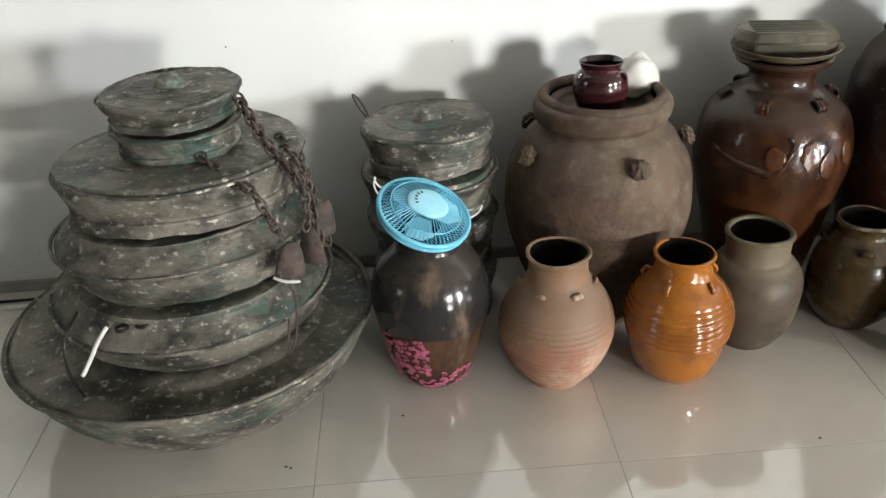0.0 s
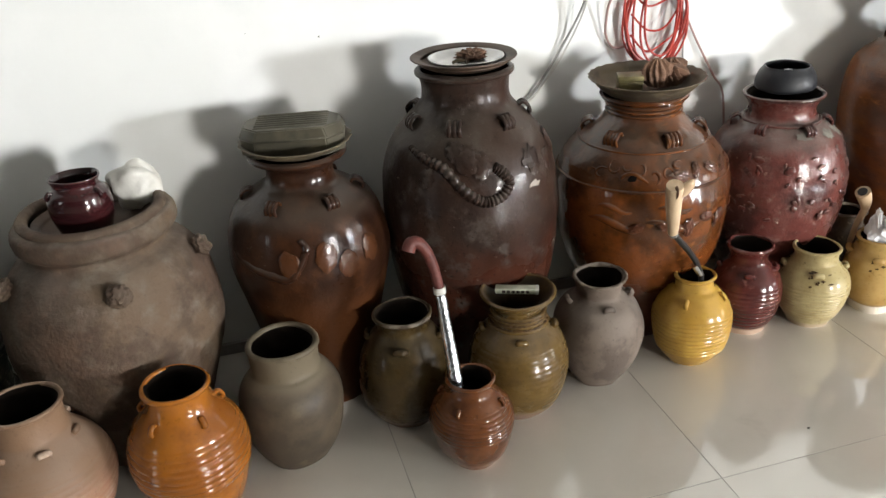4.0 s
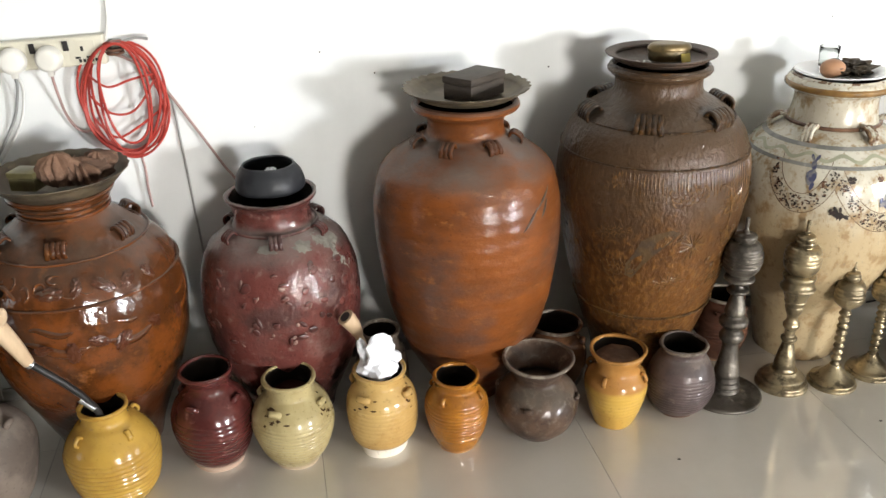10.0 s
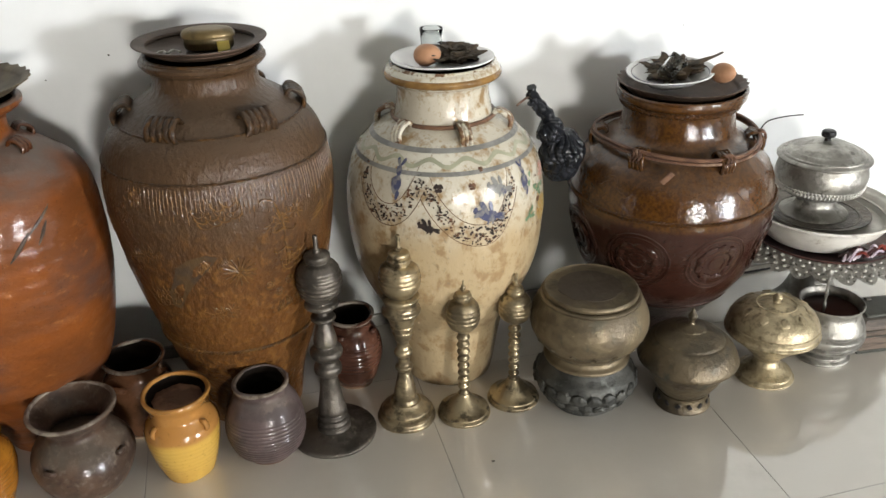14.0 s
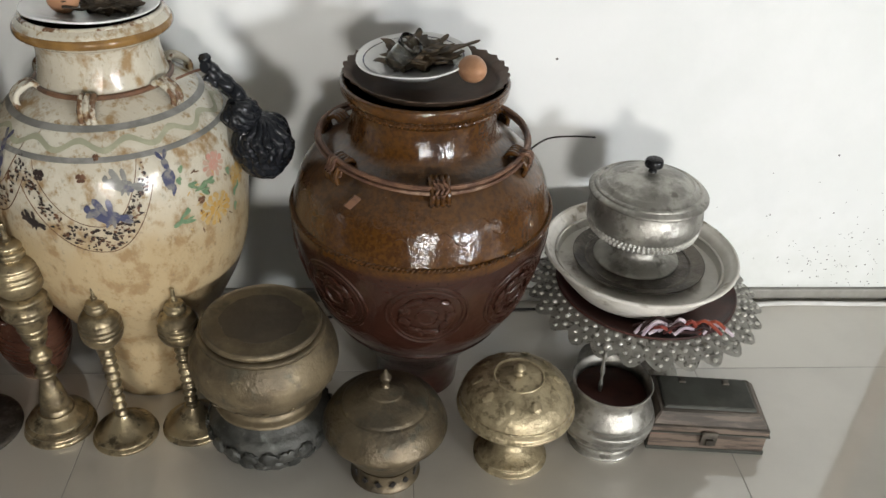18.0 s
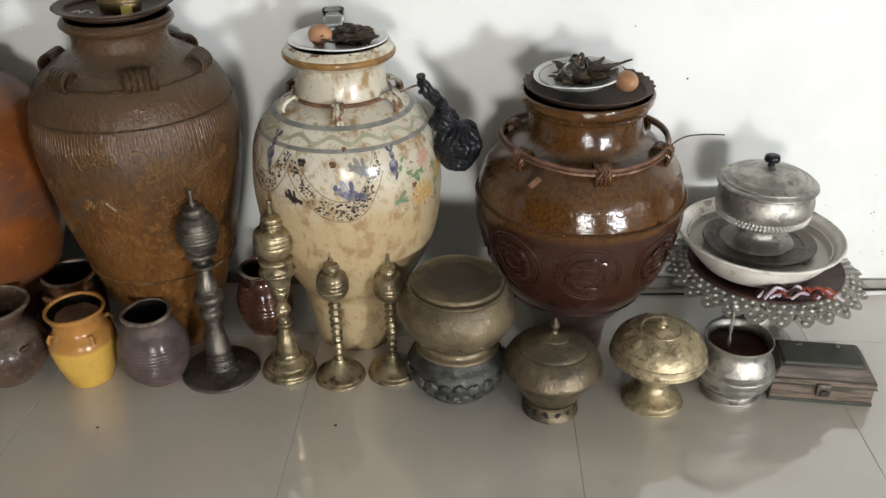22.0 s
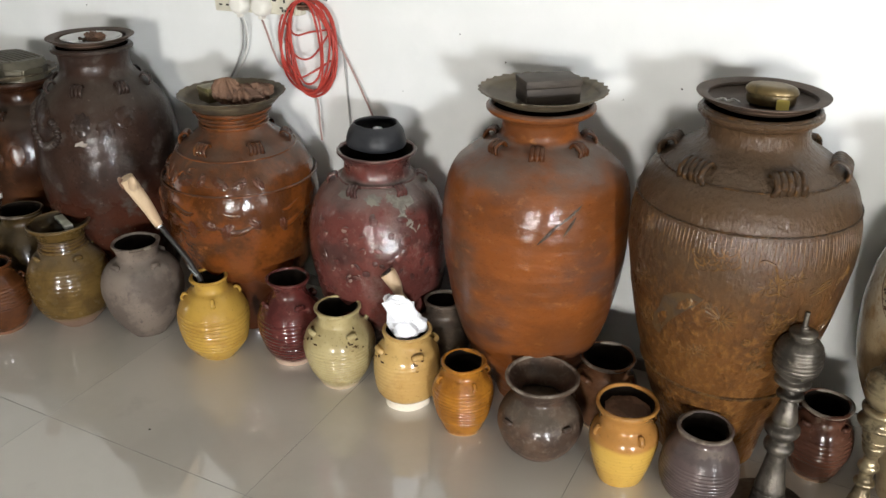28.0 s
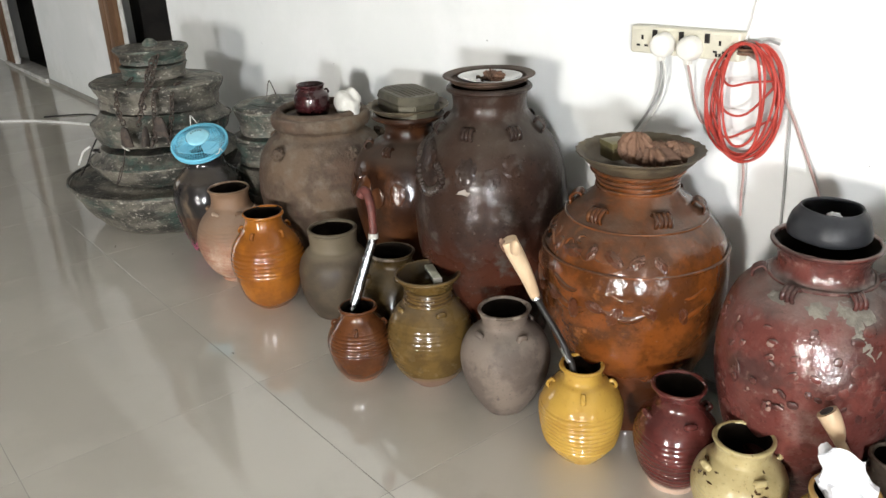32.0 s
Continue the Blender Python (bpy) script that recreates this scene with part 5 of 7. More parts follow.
# serpent relief and small ridges
serp = [(205, .585), (213, .579), (225, .568), (237, .556), (249, .518), (259, .494), (266, .490), (274, .500), (279, .522), (275, .545), (270, .556)]
pts = [tuple((on_side(P3, radians(a), z_, -.0015)).translation) for a, z_ in serp]
part_mesh("serpent", tube("serpent", pts, .0112, seg=10, n=24, taper=lambda u: (.5 + .5 * min(1, u * 4)) * (1 + .15 * math.sin(u * 200))), M["dragon"], dragon_jar, "raised serpent with ringed body")
for a, z_, sx in ((252, .57, .03), (262, .56, .026), (244, .585, .022), (300, .55, .03), (318, .535, .026), (335, .56, .028), (225, .535, .02)):
    o = part("relief", lump("relief", (sx, sx * .8, .0042), a, .45, 3, 3, False), M["dragon_ear"], dragon_jar)
    o.matrix_local = on_side(P3, radians(a), z_, -.004) @ Matrix.Rotation(radians(90), 4, "Y")
patch("chip", P3, 298, .503, [(-.017, -.004), (-.004, -.002), (.012, -.006), (.018, .003), (.01, .012), (0, .009), (-.012, .004)], M["grey_dust_pale"], dragon_jar, .002, "pale chipped spot")
for i in range(18):
    f = 2 * math.pi * i / 18
    pts = [tuple(on_side(P3, radians(319) + rr * math.cos(f) / .17, .572 + rr * math.sin(f), -.0006).translation) for rr in (.008, .02, .032)]
    part_mesh("sun_ray", tube("sun_ray", pts, .0019, seg=6, n=2), M["dragon"], dragon_jar)
ring_part("lip", .1, .716, .006, M["dragon"], dragon_jar)

# tin jar: trailing relief
pts = [tuple(on_side(P2, radians(a), z_, -.004).translation) for a, z_ in ((200, .41), (206, .40), (222, .385), (235, .377), (247, .37), (255, .39), (262, .43), (258, .45))]
part_mesh("relief", tube("relief", pts, .009, seg=9, n=8, taper=lambda u: .7 + .4 * math.sin(3.1 * u) + .08 * math.sin(u * 60)), M["tin_jar"], tin_jar, "raised trailing vine")
for a, z_ in ((250, .40), (275, .41), (290, .385), (310, .40)):
    o = part("relief", lump("relief", (.03, .022, .0036), a, .25, 1.8, 3, False), M["tin_jar"], tin_jar)
    o.matrix_local = on_side(P2, radians(a), z_, -.003) @ Matrix.Rotation(radians(90), 4, "Y")
ring_part("lip", .098, .582, .006, M["tin_jar"], tin_jar)

# russet jar: bands, bosses, neck rings, dish with a brass box and cloth
for z_, rad in ((.432, .0035), (.505, .003)):
    ring_part("band", radius_at(P4, z_) + .001, z_, rad, M["russet"], russet_jar)
for z_ in (.566, .576, .586):
    ring_part("neck_ring", radius_at(P4, z_) + .002, z_, .004, M["russet"], russet_jar)
def ridge(name, line, r, parent, prof, material, sink=.003, taper=None):
    """A soft raised line on a jar's wall through (angle, height) points."""
    pts = [tuple(on_side(prof, radians(a), z_, -sink).translation) for a, z_ in line]
    return part_mesh(name, tube(name, pts, r, seg=9, n=6, taper=taper or (lambda u: .35 + .65 * math.sin(math.pi * min(.98, max(.02, u))) + .02 * math.sin(u * 17))), material, parent)


for q in range(4):
    a0 = 205 + 40 * q
    ridge("wave_relief", [(a0 + 5 * k, .352 + .012 * math.sin(k * .7 + q)) for k in range(9)], .012, russet_jar, P4, M["russet"], .0065)
    ridge("wave_relief", [(a0 + 8 + 4 * k, .39 + .007 * math.sin(k * .9 + q)) for k in range(7)], .008, russet_jar, P4, M["russet"], .0042)
for q in range(16):
    rng = np.random.RandomState(1300 + q)
    a0, z0, w, h = 204 + 9.3 * q, .466 + rng.uniform(-.016, .016), rng.uniform(3, 7), rng.uniform(.008, .017)
    ridge("scroll_relief", [(a0 + w * math.cos(f + q) * (1 - f / 8), z0 + h * math.sin(f + q) * (1 - f / 8)) for f in (k * .75 for k in range(int(rng.randint(5, 9))))], rng.uniform(.003, .0046), russet_jar, P4, M["russet"], .0028)
for i, (a, z_, w) in enumerate(((267, .46, .02), (281, .466, .016), (296, .461, .019), (310, .458, .017), (324, .455, .016), (258, .355, .017), (273, .343, .02), (287, .36, .018), (299, .348, .02), (318, .362, .018), (240, .35, .016), (338, .345, .017))):
    o = part("boss", lump("boss", (w * .6, w * 1.1, .0046), 40 + i, .4, 2.4, 4, False), M["russet"], russet_jar)
    o.matrix_local = on_side(P4, radians(a), z_, -.0034) @ Matrix.Rotation(radians(90), 4, "Y") @ Matrix.Rotation(i * 1.3, 4, "Z")
# flat patch in the inside shade colour stands for the hole's depth
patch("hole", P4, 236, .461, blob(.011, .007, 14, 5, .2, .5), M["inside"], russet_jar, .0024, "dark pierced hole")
ridge("arm_relief", [(246, .452), (242, .46), (237, .468), (231, .466), (228, .456)], .006, russet_jar, P4, M["russet"], .002)
dish((1.499, 1.79), .6005, .134, .04, "brass_dish", "dusty brass dish with cloth and a box in it", 26, .0018)
t = thing("brass_box", (1.447, 1.772, .6165), "small greenish brass box in a dish", "box", turn=-20)
part("body", box_bm(-.027, -.022, 0, .027, .022, .026, .003), M["green_brass"], t)
part("lid", box_bm(-.0285, -.0235, .0262, .0285, .0235, .038, .003), M["green_brass"], t)
t = thing("cloth_bundle", (1.54, 1.788, .616), "crumpled brown cloth bag tied at the neck, in a dish", "cloth", turn=15)
def pleated(name, size, count, seed, amp=.16):
    """A gathered piece of cloth: folds run out from the knot."""
    bm = lump(name, size, seed, .16, 1.8, 6, True, .4)
    for v in bm.verts:
        a = math.atan2(v.co.y, v.co.x) + 5 * v.co.z
        r = math.hypot(v.co.x / size[0], v.co.y / size[1])
        k = 1 + amp * min(1, r) * math.sin(count * a + 2.1 * math.sin(3 * a + seed))
        v.co.x, v.co.y, v.co.z = v.co.x * k, v.co.y * k, v.co.z * (1 + .5 * (k - 1))
    return bm


part("bag", pleated("bag", (.058, .046, .024), 15, 11), M["cloth"], t)
part("fold", pleated("fold", (.036, .022, .034), 11, 14), M["cloth"], t).location = (-.036, -.018, .003)
part("knot", pleated("knot", (.03, .022, .018), 9, 19, .2), M["cloth"], t).location = (.04, .012, .018)

# ruddy jar: crusted relief, black pot
for i in range(84):
    rng = np.random.RandomState(100 + i)
    pale = i % 3 == 0
    a, z_ = rng.uniform(195, 350), rng.uniform(.26, .435)
    w = rng.uniform(.003, .007) if pale else rng.uniform(.006, .014)
    o = part("crust", lump("crust", (w, w * rng.uniform(.35, .9), .0013 if pale else .0022), i, .16, 1.6, 3, False), M["crust" if pale else "ruddy"], ruddy_jar)
    o.matrix_local = on_side(P5, radians(a), z_, -.0012) @ Matrix.Rotation(radians(90), 4, "Y") @ Matrix.Rotation(i, 4, "Z")
M["grey_dust"] = mat("caked_grey_dust", (0.22, 0.205, 0.17), (0.15, 0.135, 0.115), rough=0.9, scale=30, bump=0.6, bump_scale=110)
for i, (a, z_, w, h) in enumerate(((326, .452, .024, .02), (331, .425, .03, .022), (337, .398, .022, .02), (318, .462, .016, .012), (296, .458, .02, .01), (262, .462, .018, .008))):
    patch("dust_patch", P5, a, z_, blob(w, h, 22, 70 + i, .3), M["grey_dust"], ruddy_jar, .0022, "caked grey dust" if i == 0 else "")
ring_part("neck_ring", radius_at(P5, .478) + .001, .478, .004, M["ruddy"], ruddy_jar)
bp = thing("black_pot", (1.903, 1.824, .5455), "small round black pot with open mouth on a jar", "pot")
part_mesh("body", lathe("body", [(.045, 0), (.068, .008), (.072, .022), (.066, .044), (.056, .058), (.054, .062)], thick=.005, depth=.8), M["black_iron"], bp)
part("scrap", lump("scrap", (.014, .012, .012), 4, .4, 3, 3), M["paper"], bp, "white scrap inside").location = (.004, 0, .028)

# tawny jar: dish and dark box, scraped mark
ring_part("lip", .108, .71, .008, M["tawny"], tawny_jar)
dish((2.328, 1.8), .7205, .133, .026, "brass_dish", "scalloped dusty brass dish on a jar", 30, .003)
t = thing("wooden_box", (2.342, 1.79, .727), "dark wooden lidded box lying in a brass dish", "box", turn=40)
part("body", box_bm(-.058, -.036, 0, .058, .036, .034, .003), M["dark_wood"], t)
part("lid", box_bm(-.06, -.038, .0342, .06, .038, .05, .004), M["dark_wood"], t)
for k, (a0, z0, a1, z1) in enumerate(((321, .568, 302, .52), (304, .53, 292, .485), (314, .54, 306, .50))):
    pts = [tuple(on_side(P6, radians(a0 + (a1 - a0) * u), z0 + (z1 - z0) * u, 0).translation) for u in (0, .33, .66, 1)]
    part_mesh("scar", tube("scar", pts, .0028, seg=6, n=4, taper=lambda u: .4 + math.sin(math.pi * u)), M["dark"], tawny_jar, "dark scraped mark")

M["carving"] = mat("worn_carving", (0.15, 0.076, 0.022), (0.07, 0.034, 0.013), rough=0.3, coat=0.6, scale=60, bump=0.3, bump_scale=120)
M["dark_run"] = mat("dark_glaze_run", (0.06, 0.038, 0.024), (0.085, 0.05, 0.022), rough=0.4, scale=30, bump=0.4, bump_scale=80)
# ochre jar: ridges, beading, dish and bundle
for z_, n_, amp_, rad in ((.66, 90, .35, .0022), (.593, 110, .3, .0022), (.222, 70, .4, .0035)):
    if z_ < .3:
        rope_part("ridge", radius_at(P7, z_) + .0005, z_, rad * .8, M["carving"], ochre_jar, 74)
    else:
        ring_part("ridge", radius_at(P7, z_) + .0005, z_, rad, M["ochre_ear"], ochre_jar, n_, amp_)
patch("dark_patch", P7, 248, .405, [(-.052, -.062), (-.036, -.068), (-.012, -.03), (.012, .0), (.04, .03), (.058, .052), (.04, .058), (.008, .05), (-.02, .03), (-.034, -.005), (-.05, -.03)], M["dark_run"], ochre_jar, .0014, "dark glaze run")
ring_part("lip", .106, .758, .007, M["ochre"], ochre_jar)


def carved(name, lines, r=.0013):
    """One carved motif on the ochre jar: several raised lines of (angle, height) points."""
    bm = bmesh.new()
    for line in lines:
        me = tube("line", [tuple(on_side(P7, radians(a), z_, -.0003).translation) for a, z_ in line], r, seg=5, n=3)
        bm.from_mesh(me)
        bpy.data.meshes.remove(me)
    return part(name, bm, M["carving"], ochre_jar)


for i in range(54):
    rng = np.random.RandomState(300 + i)
    a, z_ = 180 + (i * 37.3) % 185, .26 + (i * .0618 * 1.3) % .30
    kind = i % 3
    if kind == 0:
        n_ = int(rng.randint(7, 11))
        carved("flower_motif", [[(a + 1.2 * math.cos(f), z_ + .004 * math.sin(f)), (a + rng.uniform(4, 6.5) * math.cos(f), z_ + rng.uniform(.014, .022) * math.sin(f))] for f in (2 * math.pi * k / n_ for k in range(n_))])
    elif kind == 1:
        carved("scroll_motif", [[(a + k * 1.5 + 1.6 * math.cos(k * 1.3 + q), z_ + q * .011 + .008 * math.sin(k * 1.3 + q)) for k in range(7)] for q in range(3)], .0014)
    else:
        da, dz = rng.uniform(-5, 5), rng.uniform(.012, .03)
        carved("leaf_motif", [[(a, z_), (a + da * .5 + q, z_ + dz * .5), (a + da, z_ + dz)] for q in (-1.8, -.6, .6, 1.8)])
for i in range(90):
    a = 180 + i * 2.05 + .5 * math.sin(i * 7)
    carved("comb_line", [[(a, .535 + .012 * math.sin(i * 1.7)), (a + .3 * math.sin(i), .56), (a, .585)]], .0011)
for k in range(16):
    f = 2 * math.pi * k / 16
    carved("sunburst_ray", [[(273.6 + 1.0 * math.cos(f), .42 + .004 * math.sin(f)), (273.6 + 8.5 * math.cos(f), .42 + .031 * math.sin(f))]], .0017)
carved("lizard_motif", [[(294, .545), (296, .52), (298, .49), (298, .46), (300, .43), (299, .405)], [(298, .49), (293, .485), (291, .492)], [(298, .488), (303, .48), (305, .488)], [(299, .45), (294, .44), (292, .446)], [(299.5, .445), (304, .437), (306, .444)], [(294, .545), (289, .553), (287, .549)]], .0023)
carved("bar_motif", [[(314, .489), (320, .497), (326, .505)], [(314.5, .482), (320.5, .49), (326.5, .498)], [(315, .475), (321, .483), (327, .491)]], .0019)
for q in range(5):
    carved("scroll_motif", [[(288 + q * 6 + 2.6 * math.cos(f * 1.4) * (1 - f / 9), .372 - .02 * (q % 2) + .011 * math.sin(f * 1.4) * (1 - f / 9)) for f in (k * .6 for k in range(12))]], .0015)
dish((2.757, 1.795), .768, .119, .022, "dark_dish", "dark dished plate on a tall jar", lip=.02)
t = thing("oval_tin", (2.772, 1.79, .7735), "oval dull brass tin with a shiny end, lying in a dish", "tin", turn=-8)
for nm, prof in (("body", [(.036, 0), (.042, .003), (.044, .012), (.043, .022)]), ("lid", [(.046, .0222), (.047, .026), (.044, .033), (.036, .037), (.02, .038)])):
    me = lathe(nm, prof, seg=48, thick=0, n=4, wobble=.0006)
    for v in me.vertices:
        v.co.y *= .66
    part_mesh(nm, me, M["old_tin"], t)
# bright reflection at the tin's end, painted as a yellow piece
part("label", box_bm(.0, -.006, 0, .022, .012, .003, .001), M["glint_yellow"], t, "glossy yellow label").matrix_local = pose(.018, -.031, .006, 72, 0, 18)
t = thing("wire_scrap", (2.7, 1.765, .775), "pale twisted wire scrap in a dish", "scrap")
part_mesh("wire", tube("wire", [(-.02, 0, .002), (-.008, .008, .004), (0, -.004, .003), (.01, .006, .005), (.022, 0, .002)], .0022, seg=6), M["enamel_trim"], t)

# cream jar: brown lip, painted bands, garland, figures, flowers
M["blue_paint"] = mat("blue_paint", (0.062, 0.066, 0.12), (0.2, 0.19, 0.18), rough=0.3, coat=0.4, scale=40)
M["grey_paint"] = mat("grey_blue_paint", (0.24, 0.235, 0.215), (0.17, 0.165, 0.15), rough=0.3, coat=0.4, scale=20)
M["pale_green_paint"] = mat("pale_green_paint", (0.36, 0.355, 0.25), (0.3, 0.3, 0.21), rough=0.3, coat=0.4, scale=20)
M["black_paint"] = mat("dark_spot_paint", (0.045, 0.032, 0.028), (0.03, 0.024, 0.022), rough=0.35, coat=0.3, scale=30)
M["brown_paint"] = mat("brown_line_paint", (0.16, 0.085, 0.05), (0.1, 0.055, 0.035), rough=0.3, coat=0.4, scale=30)
M["green_paint"] = mat("green_paint", (0.13, 0.21, 0.12), (0.17, 0.24, 0.14), rough=0.3, coat=0.4, scale=30)
M["pink_paint"] = mat("pink_paint", (0.50, 0.27, 0.21), (0.46, 0.33, 0.25), rough=0.3, coat=0.4, scale=30)
M["gold_paint"] = mat("gold_paint", (0.46, 0.28, 0.08), (0.46, 0.33, 0.15), rough=0.3, coat=0.4, scale=30)
M["brown_lip"] = mat("brown_lip", (0.25, 0.14, 0.045), (0.18, 0.10, 0.035), rough=0.25, coat=0.5, scale=16, bump=0.05)


wall_band("band", P8, lambda a: .5755, lambda a: .5825, M["grey_paint"], cream_jar)
wall_band("band", P8, lambda a: .541, lambda a: .548, M["grey_paint"], cream_jar)
wall_band("wave", P8, lambda a: .5575 + .006 * math.sin(15 * a), lambda a: .5645 + .006 * math.sin(15 * a), M["pale_green_paint"], cream_jar, label="wavy pale green line")
ring_part("lip", .109, .692, .0085, M["brown_lip"], cream_jar, label="brown glazed lip", seg=12)
ring_part("collar", radius_at(P8, .607) + .001, .608, .0045, M["brown_paint"], cream_jar)
ring_part("crease", radius_at(P8, .16) + .0004, .165, .0018, M["dark"], cream_jar)
ring_part("crease", radius_at(P8, .14) + .0004, .148, .0014, M["dark"], cream_jar)
for start, left_, right_, low_, rise_, count in ((277, 34, 22, .402, .1, 260), (222, 22, 21, .44, .075, 170), (97, 30, 30, .41, .08, 120)):
    for i in range(count):
        rng = np.random.RandomState(500 + i + start)
        u = rng.uniform(-1, 1)
        zc = low_ + rise_ * abs(u) ** 2.2 + rng.uniform(.003, .04)
        patch("spot", P8, start + u * ((left_ if u < 0 else right_) - 3 * rng.rand()), zc, blob(rng.uniform(.0012, .004), rng.uniform(.001, .0028), 6, i, .5), M["black_paint" if i % 3 else "brown_paint"], cream_jar)
    for lift_, in_ in ((0, 0), (.044, 4)):
        pts = [tuple(on_side(P8, radians(start + u * ((left_ if u < 0 else right_) + 1 - in_)), low_ + lift_ + rise_ * abs(u) ** 2.2, .0002).translation) for u in np.linspace(-1, 1, 19)]
        part_mesh("garland_line", tube("garland_line", pts, .0007, seg=5, n=3), M["brown_paint"], cream_jar)


def strokes(name, a, z_, marks, material, size=1.0):
    """A figure of brush strokes: (along, up, length, width, turn) each, round a place on the wall."""
    for i, (u, v, ln, wd, turn) in enumerate(marks):
        pts = []
        for k in range(9):
            f = 2 * math.pi * k / 9
            x, y = ln * size * .5 * math.cos(f), wd * size * .8 * math.sin(f) * (1 + .4 * math.cos(f))
            pts.append((x * math.cos(turn) - y * math.sin(turn), x * math.sin(turn) + y * math.cos(turn)))
        r0 = radius_at(P8, z_)
        patch(name, P8, a + math.degrees(u * size / r0), z_ + v * size, pts, M[material], cream_jar, .0016 + .0003 * (i % 3))


BIRD = [(0, 0, .036, .012, -.2), (-.016, .006, .022, .007, .5), (-.006, .014, .03, .006, 2.1), (.006, .013, .026, .005, 1.7), (.02, -.005, .026, .005, -.5), (.021, -.001, .024, .004, -.15), (-.022, .012, .009, .008, 0), (.0, -.01, .012, .003, 1.2), (.008, -.011, .012, .003, 1.5)]
TALL = [(0, -.004, .034, .013, 1.45), (.001, .02, .02, .007, 1.8), (-.005, .034, .016, .004, 2.2), (.005, .034, .016, .004, 1.0), (.004, -.022, .02, .005, 1.3), (-.002, .008, .02, .005, .4)]
MOTH = [(-.006, .004, .014, .006, .6), (.006, .004, .014, .006, 2.5), (-.004, -.005, .01, .005, 2.4), (.004, -.005, .01, .005, .7), (0, 0, .012, .003, 1.57)]
for a, z_, marks, m, size in ((227, .525, TALL, "blue_paint", 1.0), (307, .506, TALL, "blue_paint", .95), (279, .462, BIRD, "blue_paint", 1.15), (287, .508, BIRD, "grey_paint", .95), (290, .503, MOTH, "blue_paint", .7),
                              (252, .522, MOTH, "black_paint", .8), (271, .522, MOTH, "brown_paint", .65), (246, .445, BIRD, "black_paint", .75), (320, .452, MOTH, "brown_paint", .6), (278, .548, MOTH, "brown_paint", .4)):
    strokes("figure", a, z_, marks, m, size)


def blossom(a, z_, size, material, rows, seed):
    """A painted chrysanthemum: rings of thin petals round a heart."""
    rng = np.random.RandomState(seed)
    for k, (count, near, far) in enumerate(rows):
        for q in range(count):
            f = 2 * math.pi * (q + .5 * k) / count + rng.uniform(-.1, .1)
            mid, ln = (near + far) / 2 * size, (far - near) * size * rng.uniform(.8, 1.15)
            strokes("petal", a, z_, [(mid * math.cos(f), .8 * mid * math.sin(f), ln, .0058 * rng.uniform(.7, 1.1), f)], material)
    strokes("flower_heart", a, z_, [(0, 0, .26 * size, .12 * size, .4)], material)


PETALS = ((7, .12, .5), (11, .45, 1.0))
blossom(331, .497, .024, "pink_paint", PETALS, 1)
blossom(327, .425, .031, "gold_paint", PETALS + ((13, .8, 1.1),), 2)
blossom(346, .455, .024, "gold_paint", PETALS, 3)
for i, (a, z_, u, v, ln, turn) in enumerate(((321, .472, 0, 0, .026, .1), (321, .472, .018, .003, .022, -.4), (321, .472, -.014, .008, .02, 2.5), (321, .472, .006, -.01, .02, -.7), (311, .44, 0, 0, .022, .5), (311, .44, .004, -.014, .026, 2.9), (311, .44, -.012, -.012, .022, 3.5),
                                             (341, .43, 0, 0, .016, 1.2), (341, .43, .01, .006, .016, .5), (337, .472, .006, .0, .016, 1.9), (340, .405, 0, 0, .018, 1.5), (311, .495, 0, 0, .012, 1.8), (313, .507, 0, .004, .01, 1.4))):
    strokes("leaf_stroke", a, z_, [(u, v, ln, .0048, turn), (u + .003, v + .004, ln * .6, .003, turn + .5)], "green_paint")
for i in range(26):
    rng = np.random.RandomState(1600 + i)
    strokes("vein_stroke", 318 + rng.uniform(-8, 24), .45 + rng.uniform(-.055, .06), [(0, 0, rng.uniform(.006, .013), .0014, rng.uniform(0, 3.1))], "brown_paint" if i % 2 else "gold_paint")
# plate of offerings on the cream jar
t = thing("plate", (3.205, 1.8, .7025), "white china plate with dried leaves on a jar", "plate", "plates of offerings")
part_mesh("plate", lathe("plate", [(.05, 0), (.06, .003), (.088, .013), (.1, .016)], thick=.003, depth=.85, n=4), M["white_china"], t)


def leaf(parent, at, turn, length, lift=.01, material="leaf_dry"):
    pts = [(0, 0, 0), (length * .3, length * .06, lift), (length * .7, -length * .05, lift * .8), (length, length * .05, lift * 1.6)]
    me = tube("dry_leaf", pts, .0078, seg=8, n=4, taper=lambda u: .15 + math.sin(math.pi * min(.97, max(.03, u))))
    for v in me.vertices:
        u = v.co.x / length
        v.co.z = .3 * v.co.z + .7 * lift * (1.2 * u - .3 * math.sin(6 * u)) + .25 * abs(v.co.y)
    o = part_mesh("dry_leaf", me, M[material], parent)
    o.location, o.rotation_euler = at, (0, 0, turn)


for i in range(9):
    leaf(t, (.012 + .02 * math.cos(i * 1.9), .0 + .02 * math.sin(i * 1.9), .006 + .002 * i), i * 2.1, .035 + .004 * (i % 3))


def egg(at, turn=0, label="brown egg in a plate", lie=80):
    bm = bmesh.new()
    bmesh.ops.create_uvsphere(bm, u_segments=24, v_segments=16, radius=1)
    for v in bm.verts:
        k = 1 - .12 * v.co.z
        v.co = Vector((v.co.x * .021 * k, v.co.y * .021 * k, v.co.z * .027))
    o = tagged(part("egg", bm, M["egg"]), label=label, category="egg", group="eggs")
    o.matrix_world = pose(*at, lie, 0, turn)


